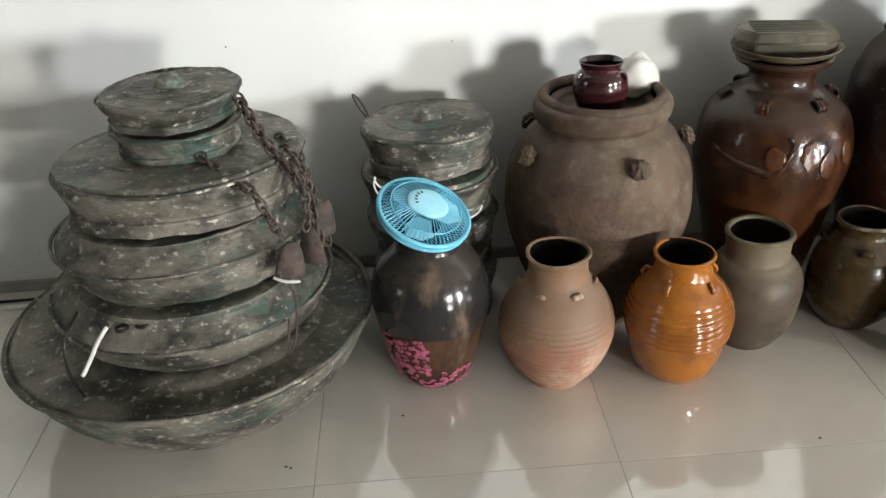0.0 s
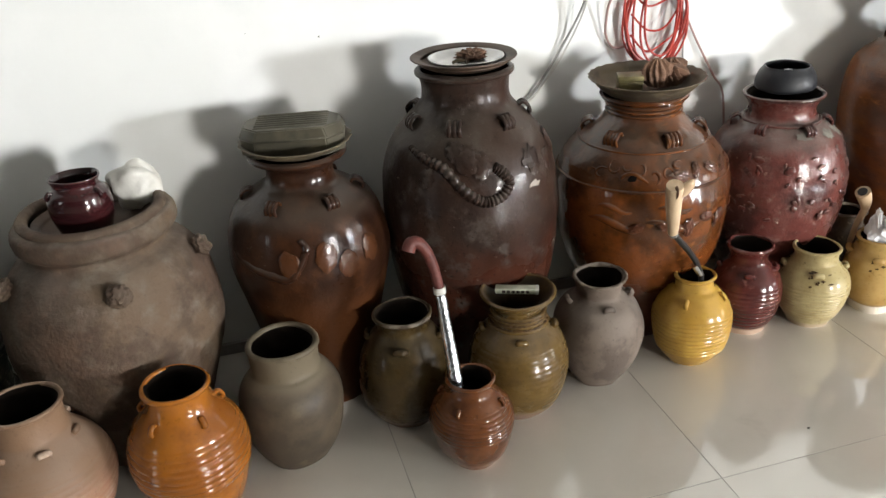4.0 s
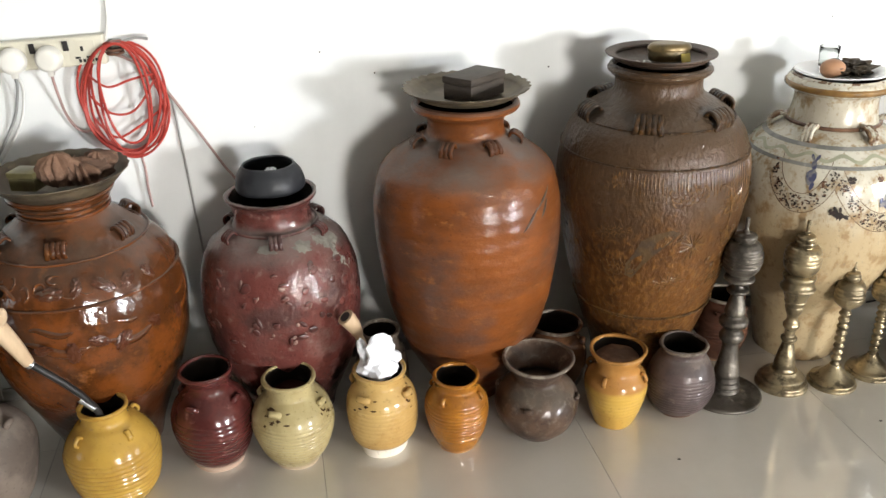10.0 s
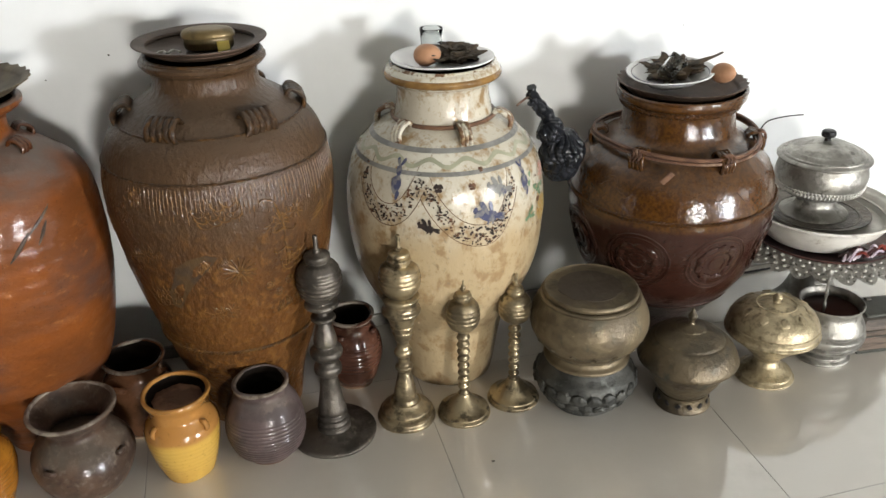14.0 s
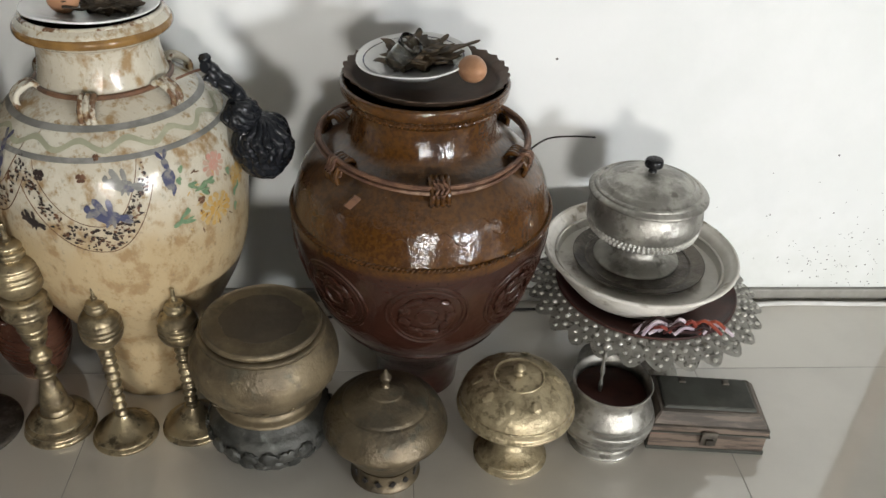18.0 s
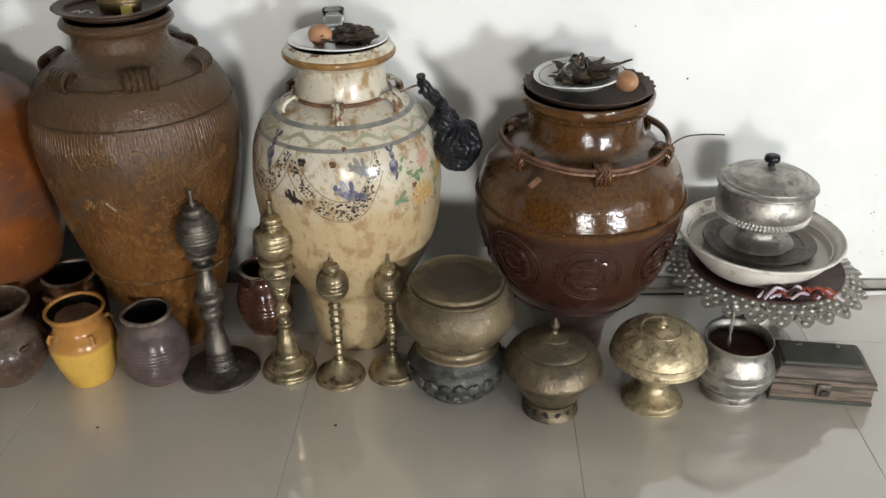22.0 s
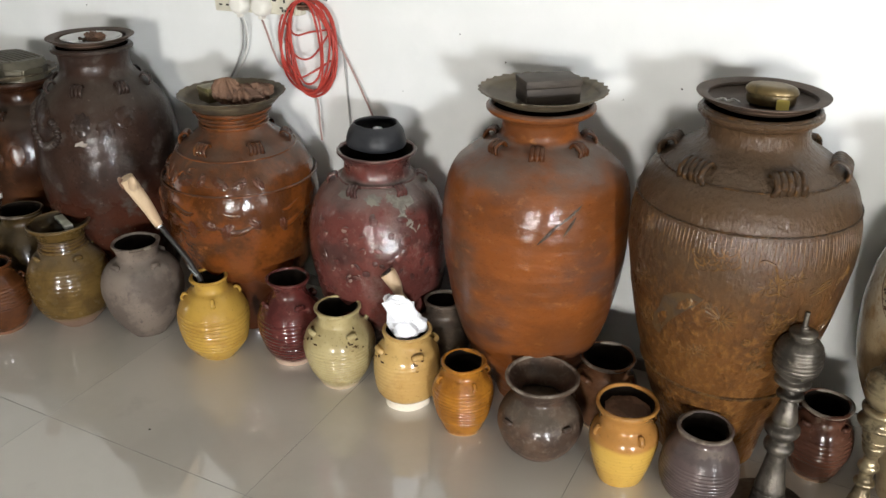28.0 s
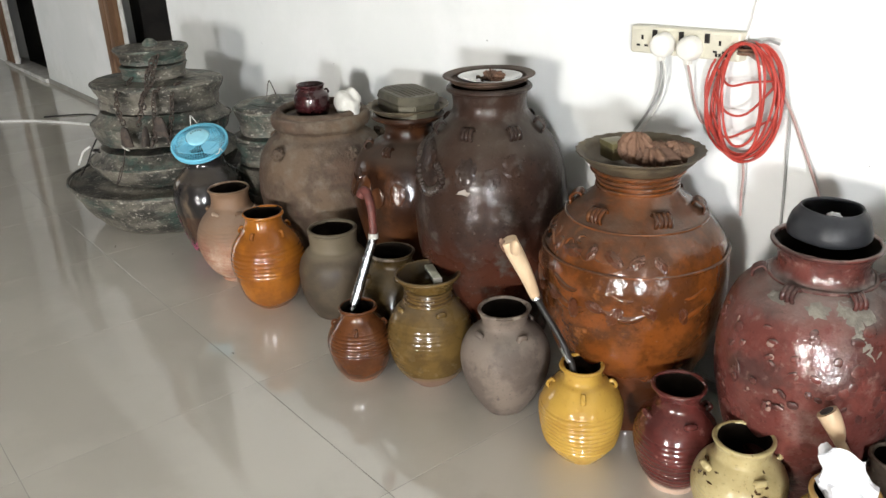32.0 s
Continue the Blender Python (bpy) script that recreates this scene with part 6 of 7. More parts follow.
def tumbler(at, rx=0, rz=0, r=.02, h=.05, label="small clear glass tumbler"):
    t_ = thing("tumbler", (0, 0, 0), label, "glass")
    part_mesh("glass", lathe("glass", [(r * .8, 0), (r * .82, .004), (r, h)], seg=32, thick=.0018, depth=.92, n=3, wobble=0), M["glass"], t_)
    t_.matrix_world = pose(*at, rx, 0, rz)


part("leaf_clump", lump("leaf_clump", (.04, .032, .015), 35, .6, 3, 4, True, .8), M["leaf_dry"], t, "clump of crumbled dry leaf").location = (.03, .0, .004)
egg((3.172, 1.785, .729), 60, "brown egg in a plate of dried leaves")
tumbler((3.193, 1.835, .7075), 0, 0, .023, .06)
# cane ring jar: rope ridges, medallions, cane ring, dish, plate, egg
for z_, rad in ((.402, .003), (.592, .004)):
    rope_part("rope_ridge", radius_at(P9, z_) + .001, z_, rad, M["amberbrown_ear"], cane_ring_jar, 62 if z_ > .5 else 90)
ring_part("low_ridge", radius_at(P9, .17) + .0005, .17, .0025, M["amberbrown"], cane_ring_jar)
for a in (271, 226, 316, 181, 0, 91):
    c_ = on_side(P9, radians(a), .305, 0)
    for rad, th in ((.066, .0026), (.058, .0018), (.018, .0024)):
        pts = []
        for k in range(28):
            f = 2 * math.pi * k / 28
            r = radius_at(P9, .305 + rad * math.sin(f))
            b_ = radians(a) + rad * math.cos(f) / .21
            pts.append((r * math.cos(b_), r * math.sin(b_), .305 + rad * math.sin(f)))
        part_mesh("medallion", tube("medallion", pts, th, seg=6, closed=True, n=1), M["amberbrown"], cane_ring_jar)
    for k in range(9):
        f = k * .7
        o = part("medallion_relief", lump("medallion_relief", (.017, .009, .0027), k, .6, 4, 2, False), M["amberbrown"], cane_ring_jar)
        o.matrix_local = on_side(P9, radians(a) + .038 * math.cos(f) / .21, .305 + .038 * math.sin(f), -.001) @ Matrix.Rotation(radians(90), 4, "Y") @ Matrix.Rotation(f, 4, "Z")
for i in range(26):
    rng = np.random.RandomState(700 + i)
    a, z_ = 200 + i * 6, .455 + .012 * math.sin(i * 1.7)
    pts = [tuple(on_side(P9, radians(a + u), z_ + .006 * math.sin(u * .55 + i * 2.1), -.0008).translation) for u in (-3, -2.25, -1.5, -.75, 0, .75, 1.5, 2.25, 3)]
    part_mesh("scroll", tube("scroll", pts, .0014, seg=5, n=3), M["amberbrown"], cane_ring_jar)
cr = thing("cane_ring", (3.714, 1.765, .512), "split-cane hoop tied round a jar's ears", "cane hoop")
for k, (dr, dz, rad) in enumerate(((.173, .012, .0042), (.177, .005, .003), (.171, .004, .003))):
    pts = [((dr + .002 * math.sin(3 * f)) * math.cos(f), (dr + .002 * math.sin(3 * f)) * math.sin(f), dz + .005 * math.sin(2 * f + 1)) for f in (2 * math.pi * i / 48 for i in range(48))]
    part_mesh("hoop", tube("hoop", pts, rad, seg=7, closed=True, n=1), M["cane_strip"], cr)
for a in (276, 336, 216):
    for j in range(3):
        o = part_mesh("binding", tube("binding", [(.012 * math.cos(f), .004 * math.sin(3 * f), .014 * math.sin(f)) for f in (2 * math.pi * i / 14 for i in range(14))], .0024, seg=6, closed=True, n=1), M["cane_strip"], cr)
        o.matrix_local = Matrix.Rotation(radians(a + (j - 1) * 2.2), 4, "Z") @ Matrix.Translation((.174, 0, .004))
part_mesh("loose_end", tube("loose_end", [(.174 * math.cos(radians(340)), .174 * math.sin(radians(340)), .01), (.2, -.035, .022), (.24, -.045, .032), (.275, -.05, .033)], .0015, seg=6), M["black_rod"], cr, "loose wire end")
tag = part("tag", box_bm(-.006, -.002, -.015, .006, .002, .015, .001), M["cane_strip"], cr, "small hanging tag")
tag.matrix_local = pose(-.112, -.176, -.016, 20, 35, 0)
dish((3.716, 1.768), .598, .131, .036, "dark_dish", "dark scalloped dish set in a broad jar's mouth", 30, .0028)
t = thing("plate", (3.697, 1.785, .625), "white china plate of dried leaves in a dark dish", "plate", "plates of offerings", lean=(3, -4))
part_mesh("plate", lathe("plate", [(.045, 0), (.054, .004), (.078, .02), (.09, .026)], thick=.003, depth=.85, n=4), M["white_china"], t)
ring_part("rim_line", .08, .0238, .0012, M["blue_paint"], t)
for i in range(11):
    leaf(t, (.01 + .026 * math.cos(i * 1.9), .004 + .022 * math.sin(i * 1.9), .008 + .0022 * i), i * 1.7, .045 + .005 * (i % 3), .014)
part("leaf_clump", lump("leaf_clump", (.048, .036, .017), 31, .6, 3, 4, True, .8), M["leaf_dry"], t, "clump of crumbled dry leaf").location = (.008, .004, .005)
leaf(t, (.03, -.01, .03), -.3, .075, .02)
tumbler((3.664, 1.757, .648), 38, 62, label="clear glass tumbler lying among dried leaves")
egg((3.785, 1.725, .653), 20, "brown egg in a dark scalloped dish")

# black plastic bag tied to the cream jar
t = thing("plastic_bag", (3.45, 1.765, .44), "black plastic bag hanging knotted from a jar's ear", "bag", turn=10)


def crinkled(name, size, seed, folds):
    """Thin plastic drawn into folds: a round lump with sharp creases that run up to its neck."""
    me = bpy.data.meshes.new(name)
    bm = lump(name, size, seed, .12, 1.5, 6, False, .3)
    top = max(v.co.z for v in bm.verts)
    for v in bm.verts:
        a, h = math.atan2(v.co.y, v.co.x), v.co.z / top
        crease = abs(math.sin(folds * .5 * a + 3 * h + 2.2 * noise.noise(v.co * 30)))
        fine = abs(noise.noise(v.co * 70 + Vector((seed, 0, 0)))) + .5 * abs(noise.noise(v.co * 150))
        k = 1 - .13 * (1 - crease) ** 2 * (.25 + h) - .16 * (.5 - fine) * .6
        v.co.x, v.co.y = v.co.x * k, v.co.y * k
    bm.normal_update()
    bm.to_mesh(me)
    bm.free()
    return me


part_mesh("bag", crinkled("bag", (.052, .045, .057), 21, 15), M["black_bag"], t)
part_mesh("knot", crinkled("knot", (.032, .028, .031), 5, 11), M["black_bag"], t, "knotted gather of the bag").matrix_local = pose(-.014, .003, .088, 0, -30, 20)
for k, (dy, dz, rr) in enumerate(((-.009, .002, .0105), (0, .008, .0115), (.009, 0, .0095), (.002, -.008, .009))):
    me = tube("twist", [(-.018, .003 + dy, .118), (-.032, .006 - dy * .7, .142 + dz), (-.05, .008 + dy * .7, .165 + dz), (-.068, .004 - dy * .4, .186 + dz * 1.5), (-.078, .0 + dy * 1.4, .2 + dz * 2)], rr, seg=14, n=10, taper=lambda u: (1.15 - .65 * min(u, .75) + .5 * max(0, u - .75)) * (1 + .12 * math.sin(u * 29)))
    part_mesh("twist", roughen(me, .0022, 80, 8 + k), M["black_bag"], t)
part_mesh("string", tube("string", [(-.06, .012, .185), (-.085, .0, .195), (-.12, -.02, .19)], .002, seg=6), M["cane_strip"], t)

# small jars: fan, cane, stick, pipe, paper, packet
M["fan_blue"] = mat("blue_plastic", (0.16, 0.50, 0.66), (0.13, 0.44, 0.6), rough=0.35, scale=9, bump=0.02)
M["fan_pale"] = mat("pale_blue_plastic", (0.33, 0.66, 0.78), (0.28, 0.6, 0.72), rough=0.35, scale=9, bump=0.02)
fan = thing("fan", (0, 0, 0), "small round blue plastic fan head lying on a jar mouth", "fan")
R = .094
ring_part("rim", R, 0, .005, M["fan_blue"], fan, seg=10)
ring_part("rim", R * .985, -.012, .004, M["fan_blue"], fan, seg=8)


def cage(sign, name):
    count = 60
    bm = bmesh.new()
    for k in range(count):
        a = 2 * math.pi * k / count
        pts = [(r * math.cos(a), r * math.sin(a), sign * .026 * (1 - (r / R) ** 2.5)) for r in (R, R * .93, R * .8, R * .62, R * .44)]
        me = tube("w", pts, .0012, seg=4, n=2)
        bm.from_mesh(me)
        bpy.data.meshes.remove(me)
    return part(name, bm, M["fan_blue"], fan)


cage(1, "front_grille")
cage(-1, "back_grille")
ring_part("inner_ring", R * .78, .014, .0014, M["fan_blue"], fan, seg=5)
part_mesh("hub", lathe("hub", [(.04, .021), (.041, .025), (.036, .029), (.02, .031)], thick=0, seg=40, n=3), M["fan_pale"], fan)
for k in range(5):
    part("vent", box_bm(-.0015, -.003, 0, .0015, .003, .001), M["black_rod"], fan).matrix_local = pose(.026 * math.cos(2.2 + k * .35), .026 * math.sin(2.2 + k * .35), .0308, 0, 0, 30 + k * 20)
for k in range(3):
    a = 2.09 * k + .4
    bm = bmesh.new()
    pts = [(.015, -.012), (.045, -.03), (.075, -.022), (.08, .01), (.06, .03), (.02, .016)]
    lo = [bm.verts.new((x, y, -.004 + .14 * y)) for x, y in pts]
    hi = [bm.verts.new((x, y, -.002 + .14 * y)) for x, y in pts]
    bm.faces.new(lo[::-1])
    bm.faces.new(hi)
    for i in range(6):
        bm.faces.new((lo[i], lo[(i + 1) % 6], hi[(i + 1) % 6], hi[i]))
    part("blade", bm, M["fan_pale"], fan, smooth=False).rotation_euler = (0, 0, a)
for s_ in (-1, 1):
    part_mesh("wire_clip", tube("wire_clip", [(s_ * .09, .012, -.002), (s_ * .108, .022, .012), (s_ * .112, .03, .03), (s_ * .106, .036, .012), (s_ * .088, .04, -.004)], .0018, seg=6), M["enamel_trim"], fan, "white wire clip")
fan.matrix_world = pose(-.137, 1.496, .402, 17, 20, 0)

M["pink_flake"] = mat("flaking_pink_paint", (0.40, 0.10, 0.17), (0.22, 0.05, 0.09), rough=0.5, scale=40, bump=0.3)
PK = [(.062, 0), (.085, .03), (.105, .094), (.123, .18), (.126, .225), (.112, .275), (.085, .305), (.066, .325), (.064, .345), (.07, .352)]
pink_jar = bpy.data.objects["jar"]
for i in range(240):
    rng = np.random.RandomState(900 + i)
    z_ = .018 + .147 * rng.rand()
    a = rng.uniform(203, 262) if z_ > .07 else rng.uniform(203, 325)
    w = rng.uniform(.0025, .0078)
    patch("paint_flake", PK, a, z_, blob(w, w * rng.uniform(.5, 1), 7, i, .5), M["pink_flake"], pink_jar, .0032 + .0003 * (i % 3))

t = thing("walking_cane", (.905, 1.414, .012), "short cane with red curved grip and steel sleeve in a jar", "cane")
part_mesh("grip", tube("grip", [(-.003, .083, .348), (-.01, .088, .39), (-.02, .092, .425), (-.035, .094, .447), (-.05, .094, .45), (-.058, .09, .436)], .0125, seg=12, taper=lambda u: .8 + .3 * u), M["red_leather"], t, "red ringed grip")
part_mesh("collar", tube("collar", [(-.0022, .0815, .337), (-.003, .083, .35)], .0125, seg=14, n=1), M["enamel_trim"], t, "white collar")
part_mesh("sleeve", tube("sleeve", [(.0, .0, .16), (-.001, .04, .25), (-.0022, .0815, .337)], .0115, seg=12, n=3, taper=lambda u: 1.25 - .3 * u), M["steel"], t, "bright steel sleeve")
part_mesh("tip", tube("tip", [(.006, -.03, .012), (.0, .0, .16)], .008, seg=10, n=2), M["black_rod"], t)

t = thing("stick", (1.549, 1.575, .012), "dark stick with a carved ivory-coloured handle in a jar", "stick")
part_mesh("rod", tube("rod", [(.006, .012, .003), (-.017, -.02, .22), (-.108, -.037, .35)], .0068, seg=10, n=4), M["black_rod"], t)
part_mesh("handle", tube("handle", [(-.108, -.037, .35), (-.118, -.05, .395), (-.13, -.066, .44), (-.137, -.078, .47), (-.14, -.083, .483)], .0135, seg=12, n=4, taper=lambda u: .8 + .55 * math.sin(min(1, u * 1.2) * math.pi * .6)), M["ivory"], t, "carved pale handle")
lobe = part("lobe", lump("lobe", (.0135, .009, .026), 6, .12, 1.5, 3, False, .2), M["ivory"], t, "carved bud at the handle's end")
lobe.matrix_local = pose(-.128, -.078, .452, 20, 28, 0)
part("slot", lump("slot", (.0022, .008, .018), 7, .1, 1.5, 3, False, .2), M["cane_strip"], t, "dark cleft in the handle").matrix_local = pose(-.139, -.088, .455, 20, -10, 0)
part_mesh("collar", tube("collar", [(-.104, -.036, .344), (-.109, -.0375, .352)], .0105, seg=12, n=1), M["steel"], t, "metal collar")
part_mesh("ferrule", tube("ferrule", [(-.02, -.0206, .223), (-.04, -.0245, .252)], .008, seg=10, n=1), M["steel"], t, "steel blade end")

t = thing("pipe", (2.1, 1.745, .0), "pale wooden pipe standing in a dark jar", "pipe")
part_mesh("stem", tube("stem", [(.012, .022, .02), (-.03, -.055, .2), (-.046, -.09, .262), (-.05, -.093, .275)], .0092, seg=12, taper=lambda u: .7 + .45 * u), M["ivory"], t)
part_mesh("bowl", tube("bowl", [(-.048, -.092, .268), (-.053, -.095, .285), (-.064, -.098, .306), (-.072, -.1, .318)], .0165, seg=14, n=4, taper=lambda u: .62 + .5 * math.sin(1.7 * u)), M["ivory"], t)
part_mesh("bore", tube("bore", [(-.0715, -.0999, .3173), (-.0732, -.1003, .3198)], .0118, seg=14, n=1), M["black_rod"], t, "dark bore")

t = thing("paper", (2.09, 1.622, .178), "crumpled white paper stuffed in a jar's mouth", "paper")
part("wad", lump("wad", (.043, .038, .036), 3, .4, 2.0, 3, True, .35), M["paper"], t, smooth=False)
o = part("fold", lump("fold", (.034, .015, .046), 8, .4, 1.8, 3, True, .35), M["paper"], t, smooth=False)
o.matrix_local = pose(.008, -.008, .038, 14, -20, 30)
o = part("corner", lump("corner", (.014, .008, .036), 12, .35, 1.8, 3, True, .3), M["paper"], t, smooth=False)
o.matrix_local = pose(-.022, -.004, .044, -8, -20, 60)

t = thing("packet", (1.082, 1.545, .288), "folded grey-green packet lying across a jar mouth", "packet", turn=-24)
part("packet", box_bm(-.045, -.011, 0, .045, .011, .012, .003), M["packet"], t)
for k in range(6):
    part("print_bar", box_bm(-.03 + .01 * k, -.0115, .003, -.023 + .01 * k, -.0107, .009), M["black_paint"], t)
part("end", box_bm(.04, -.0113, -.0002, .0465, .0113, .0125, .002), M["enamel_trim"], t)
t = thing("wax_lump", (2.62, 1.594, .158), "brown residue filling a yellow jar near its rim", "residue")
part("residue", lump("residue", (.046, .046, .009), 2, .12, 3, 4), M["cloth"], t)

# cup: dark filling and a spoon
part_mesh("filling", lathe("filling", [(.058, .112), (.0625, .119), (.061, .121)], thick=0, n=2), M["lacquer"], cup, "dark filling")
t = thing("spoon", (4.028, 1.575, .095), "small silver spoon standing in a cup", "spoon")
part_mesh("handle", tube("handle", [(.002, 0, .002), (0, .001, .05), (-.001, .003, .1), (0, .004, .125)], .0042, seg=8, taper=lambda u: .8 + .3 * math.sin(u * 30)), M["silver"], t)
part("tip", lump("tip", (.008, .006, .008), 3, .1, 2, 3), M["silver"], t).location = (0, .004, .118)

# lace edge of the tray and ribbons
M["lace"] = mat("silver_lace", (0.56, 0.545, 0.5), (0.38, 0.37, 0.335), rough=0.36, metal=0.3, scale=30, bump=0.4, bump_scale=110)
# dark flecks painted for the shaded recesses of the openwork
M["lace_band"] = mat("silver_openwork", (0.5, 0.485, 0.44), (0.38, 0.37, 0.33), rough=0.5, metal=0.1, scale=24, bump=0.6, bump_scale=90, third=(0.15, 0.14, 0.12), third_scale=95, third_spread=(0.54, 0.64))
n_lobes = 26
for k in range(n_lobes):
    a = 2 * math.pi * k / n_lobes
    bm = bmesh.new()
    steps = 7
    inner, outer_ = [], []
    for i in range(steps):
        u = i / (steps - 1)
        f = a + (u - .5) * 2 * math.pi / n_lobes
        bump_ = math.sin(math.pi * u)
        r1 = .203 + .018 * bump_
        inner.append((.163 * math.cos(f), .163 * math.sin(f), .2155))
        outer_.append((r1 * math.cos(f), r1 * math.sin(f), .1985 - .008 * bump_))
    vi = [bm.verts.new(p) for p in inner]
    vo = [bm.verts.new(p) for p in outer_]
    for i in range(steps - 1):
        bm.faces.new((vi[i], vi[i + 1], vo[i + 1], vo[i]))
    bmesh.ops.solidify(bm, geom=bm.faces[:], thickness=.0025)
    part("lobe", bm, M["lace_band"], tray, smooth=False)
    for r, da, dz, s_ in ((.172, -.06, .006, .0044), (.172, .06, .006, .0044), (.185, 0, .006, .0054), (.185, -.115, .006, .0046), (.199, -.055, .005, .0044), (.199, .055, .005, .0044), (.211, 0, .004, .0042)):
        f = a + da
        zz = .2145 - (r - .163) * .42
        o = part("boss", lump("boss", (s_, s_, s_ * .7), 1, .05, 2, 2), M["lace"], tray) if (k == 0) else new("boss", boss_me[(r, da)])
        if k == 0:
            if r == .172 and da < 0:
                boss_me = {}
            boss_me[(r, da)] = o.data
        o.parent = tray
        o.location = (r * math.cos(f), r * math.sin(f), zz)
M["ribbon_red"] = mat("red_ribbon", (0.30, 0.07, 0.035), (0.2, 0.04, 0.03), rough=0.4, scale=30)
M["ribbon_white"] = mat("pale_ribbon", (0.6, 0.52, 0.56), (0.42, 0.34, 0.4), rough=0.25, coat=0.5, scale=30)
M["ribbon_dark"] = mat("dark_ribbon", (0.05, 0.02, 0.02), (0.03, 0.015, 0.015), rough=0.4, scale=30)
t = thing("ribbon_bundle", (4.13, 1.612, .2145), "tangle of red, white and dark ribbon in the tray", "ribbon")
for i in range(26):
    rng = np.random.RandomState(40 + i)
    x0, ln = rng.uniform(-.05, .075), rng.uniform(.03, .07)
    me = tube("ribbon", [(x0, rng.uniform(-.012, .02), .006 + rng.rand() * .012), (x0 + ln * .4, rng.uniform(-.014, .02), .014 + rng.rand() * .024), (x0 + ln, rng.uniform(-.012, .02), .006 + rng.rand() * .012)], .0034, seg=6, n=4)
    part_mesh("ribbon", me, M[("ribbon_white", "ribbon_red", "ribbon_dark", "ribbon_white", "ribbon_dark")[i % 5]], t)

# chest
M["chest_wood"] = mat("grey_brown_wood", (0.16, 0.122, 0.095), (0.06, 0.046, 0.037), rough=0.45, scale=9, streak=9, bump=0.2, dust=(0.2, 0.19, 0.165), dust_amount=0.4, third=(0.2, 0.11, 0.09), third_scale=6)
M["chest_top"] = mat("green_grey_lid", (0.07, 0.072, 0.06), (0.05, 0.05, 0.042), rough=0.45, scale=14, streak=4, bump=0.12, dust=(0.2, 0.2, 0.175), dust_amount=0.25)
t = thing("chest", (4.238, 1.603, 0), "low wooden chest with a sloped lid and metal clasp", "chest", turn=-5.5)
part("body", box_bm(-.105, -.062, 0, .105, .062, .046, .003), M["chest_wood"], t)
part("lid_rim", box_bm(-.107, -.064, .0464, .107, .064, .06, .003), M["chest_wood"], t)


def frustum(x0, y0, z0, x1, y1, z1, bevel=.002):
    bm = bmesh.new()
    lo = [bm.verts.new((sx * x0, sy * y0, z0)) for sx, sy in ((-1, -1), (1, -1), (1, 1), (-1, 1))]
    hi = [bm.verts.new((sx * x1, sy * y1, z1)) for sx, sy in ((-1, -1), (1, -1), (1, 1), (-1, 1))]
    bm.faces.new(lo[::-1])
    bm.faces.new(hi)
    for i in range(4):
        bm.faces.new((lo[i], lo[(i + 1) % 4], hi[(i + 1) % 4], hi[i]))
    bmesh.ops.bevel(bm, geom=bm.edges[:], offset=bevel, segments=2, affect="EDGES")
    return bm


part("lid", frustum(.104, .061, .0604, .088, .046, .082), M["chest_wood"], t, "sloped moulded lid")
part("top_panel", frustum(.084, .042, .0822, .08, .038, .088, .0015), M["chest_top"], t, "dark green-grey top")
part("moulding", box_bm(-.109, -.066, .0445, .109, .066, .0475, .001), M["chest_top"], t, "dark moulding under the lid")
part("plinth", box_bm(-.107, -.064, 0, .107, .064, .008, .0015), M["chest_top"], t, "dark plinth")
cl = part("clasp", box_bm(-.014, -.0705, .022, .014, -.0665, .054, .0015), M["dark_bronze"], t, "metal clasp")
part("catch", box_bm(-.006, -.076, .027, .006, -.0708, .04, .001), M["dark_bronze"], cl)
for sx in (-.04, .04):
    part("hinge", box_bm(sx - .006, .02, .0884, sx + .006, .032, .0925, .001), M["dark_bronze"], t)

# leaf rim of the lower bowl, holes of the bowl's foot
lower = bpy.data.objects["footed_bowl"]
for k in range(42):
    a, row = 2 * math.pi * k / 21 + .15 * (k // 21), k // 21
    o = part("leaf_cast", lump("leaf_cast", (.013, .0145, .0055), k, .3, 2, 3, False), M["verdigris"], lower)
    o.matrix_local = Matrix.Translation(((.1 - .012 * row) * math.cos(a), (.1 - .012 * row) * math.sin(a), .068 - .028 * row)) @ Matrix.Rotation(a, 4, "Z") @ Matrix.Rotation(radians(88 + 24 * row + 10 * math.sin(k * 2.3)), 4, "Y")
M["tarnish"] = mat("brown_tarnish", (0.06, 0.045, 0.03), (0.085, 0.067, 0.044), rough=0.55, metal=0.2, scale=14, bump=0.3)
# tarnish on the drum's lid, beading on the covered dish
stain = blob(.066, .062, 30, 6, .05)
bm = bmesh.new()
lo = [bm.verts.new((x, y + .004, .1651)) for x, y in stain]
hi = [bm.verts.new((x, y + .004, .1662)) for x, y in stain]
bm.faces.new(hi)
for i in range(len(lo)):
    bm.faces.new((lo[i], lo[(i + 1) % len(lo)], hi[(i + 1) % len(lo)], hi[i]))
part("tarnish", bm, M["tarnish"], drum, "dark tarnished centre of the lid")
ring_part("bead_band", .0935, .074, .0042, M["lace"], covered_dish, 70, .4)
ring_part("bead_band", .098, .083, .0032, M["lace"], covered_dish, 80, .4)
ring_part("rim", .1745, .081, .0036, M["enamel"], enamel_bowl)
ring_part("inner_rim", .152, .062, .0028, M["enamel"], enamel_bowl)

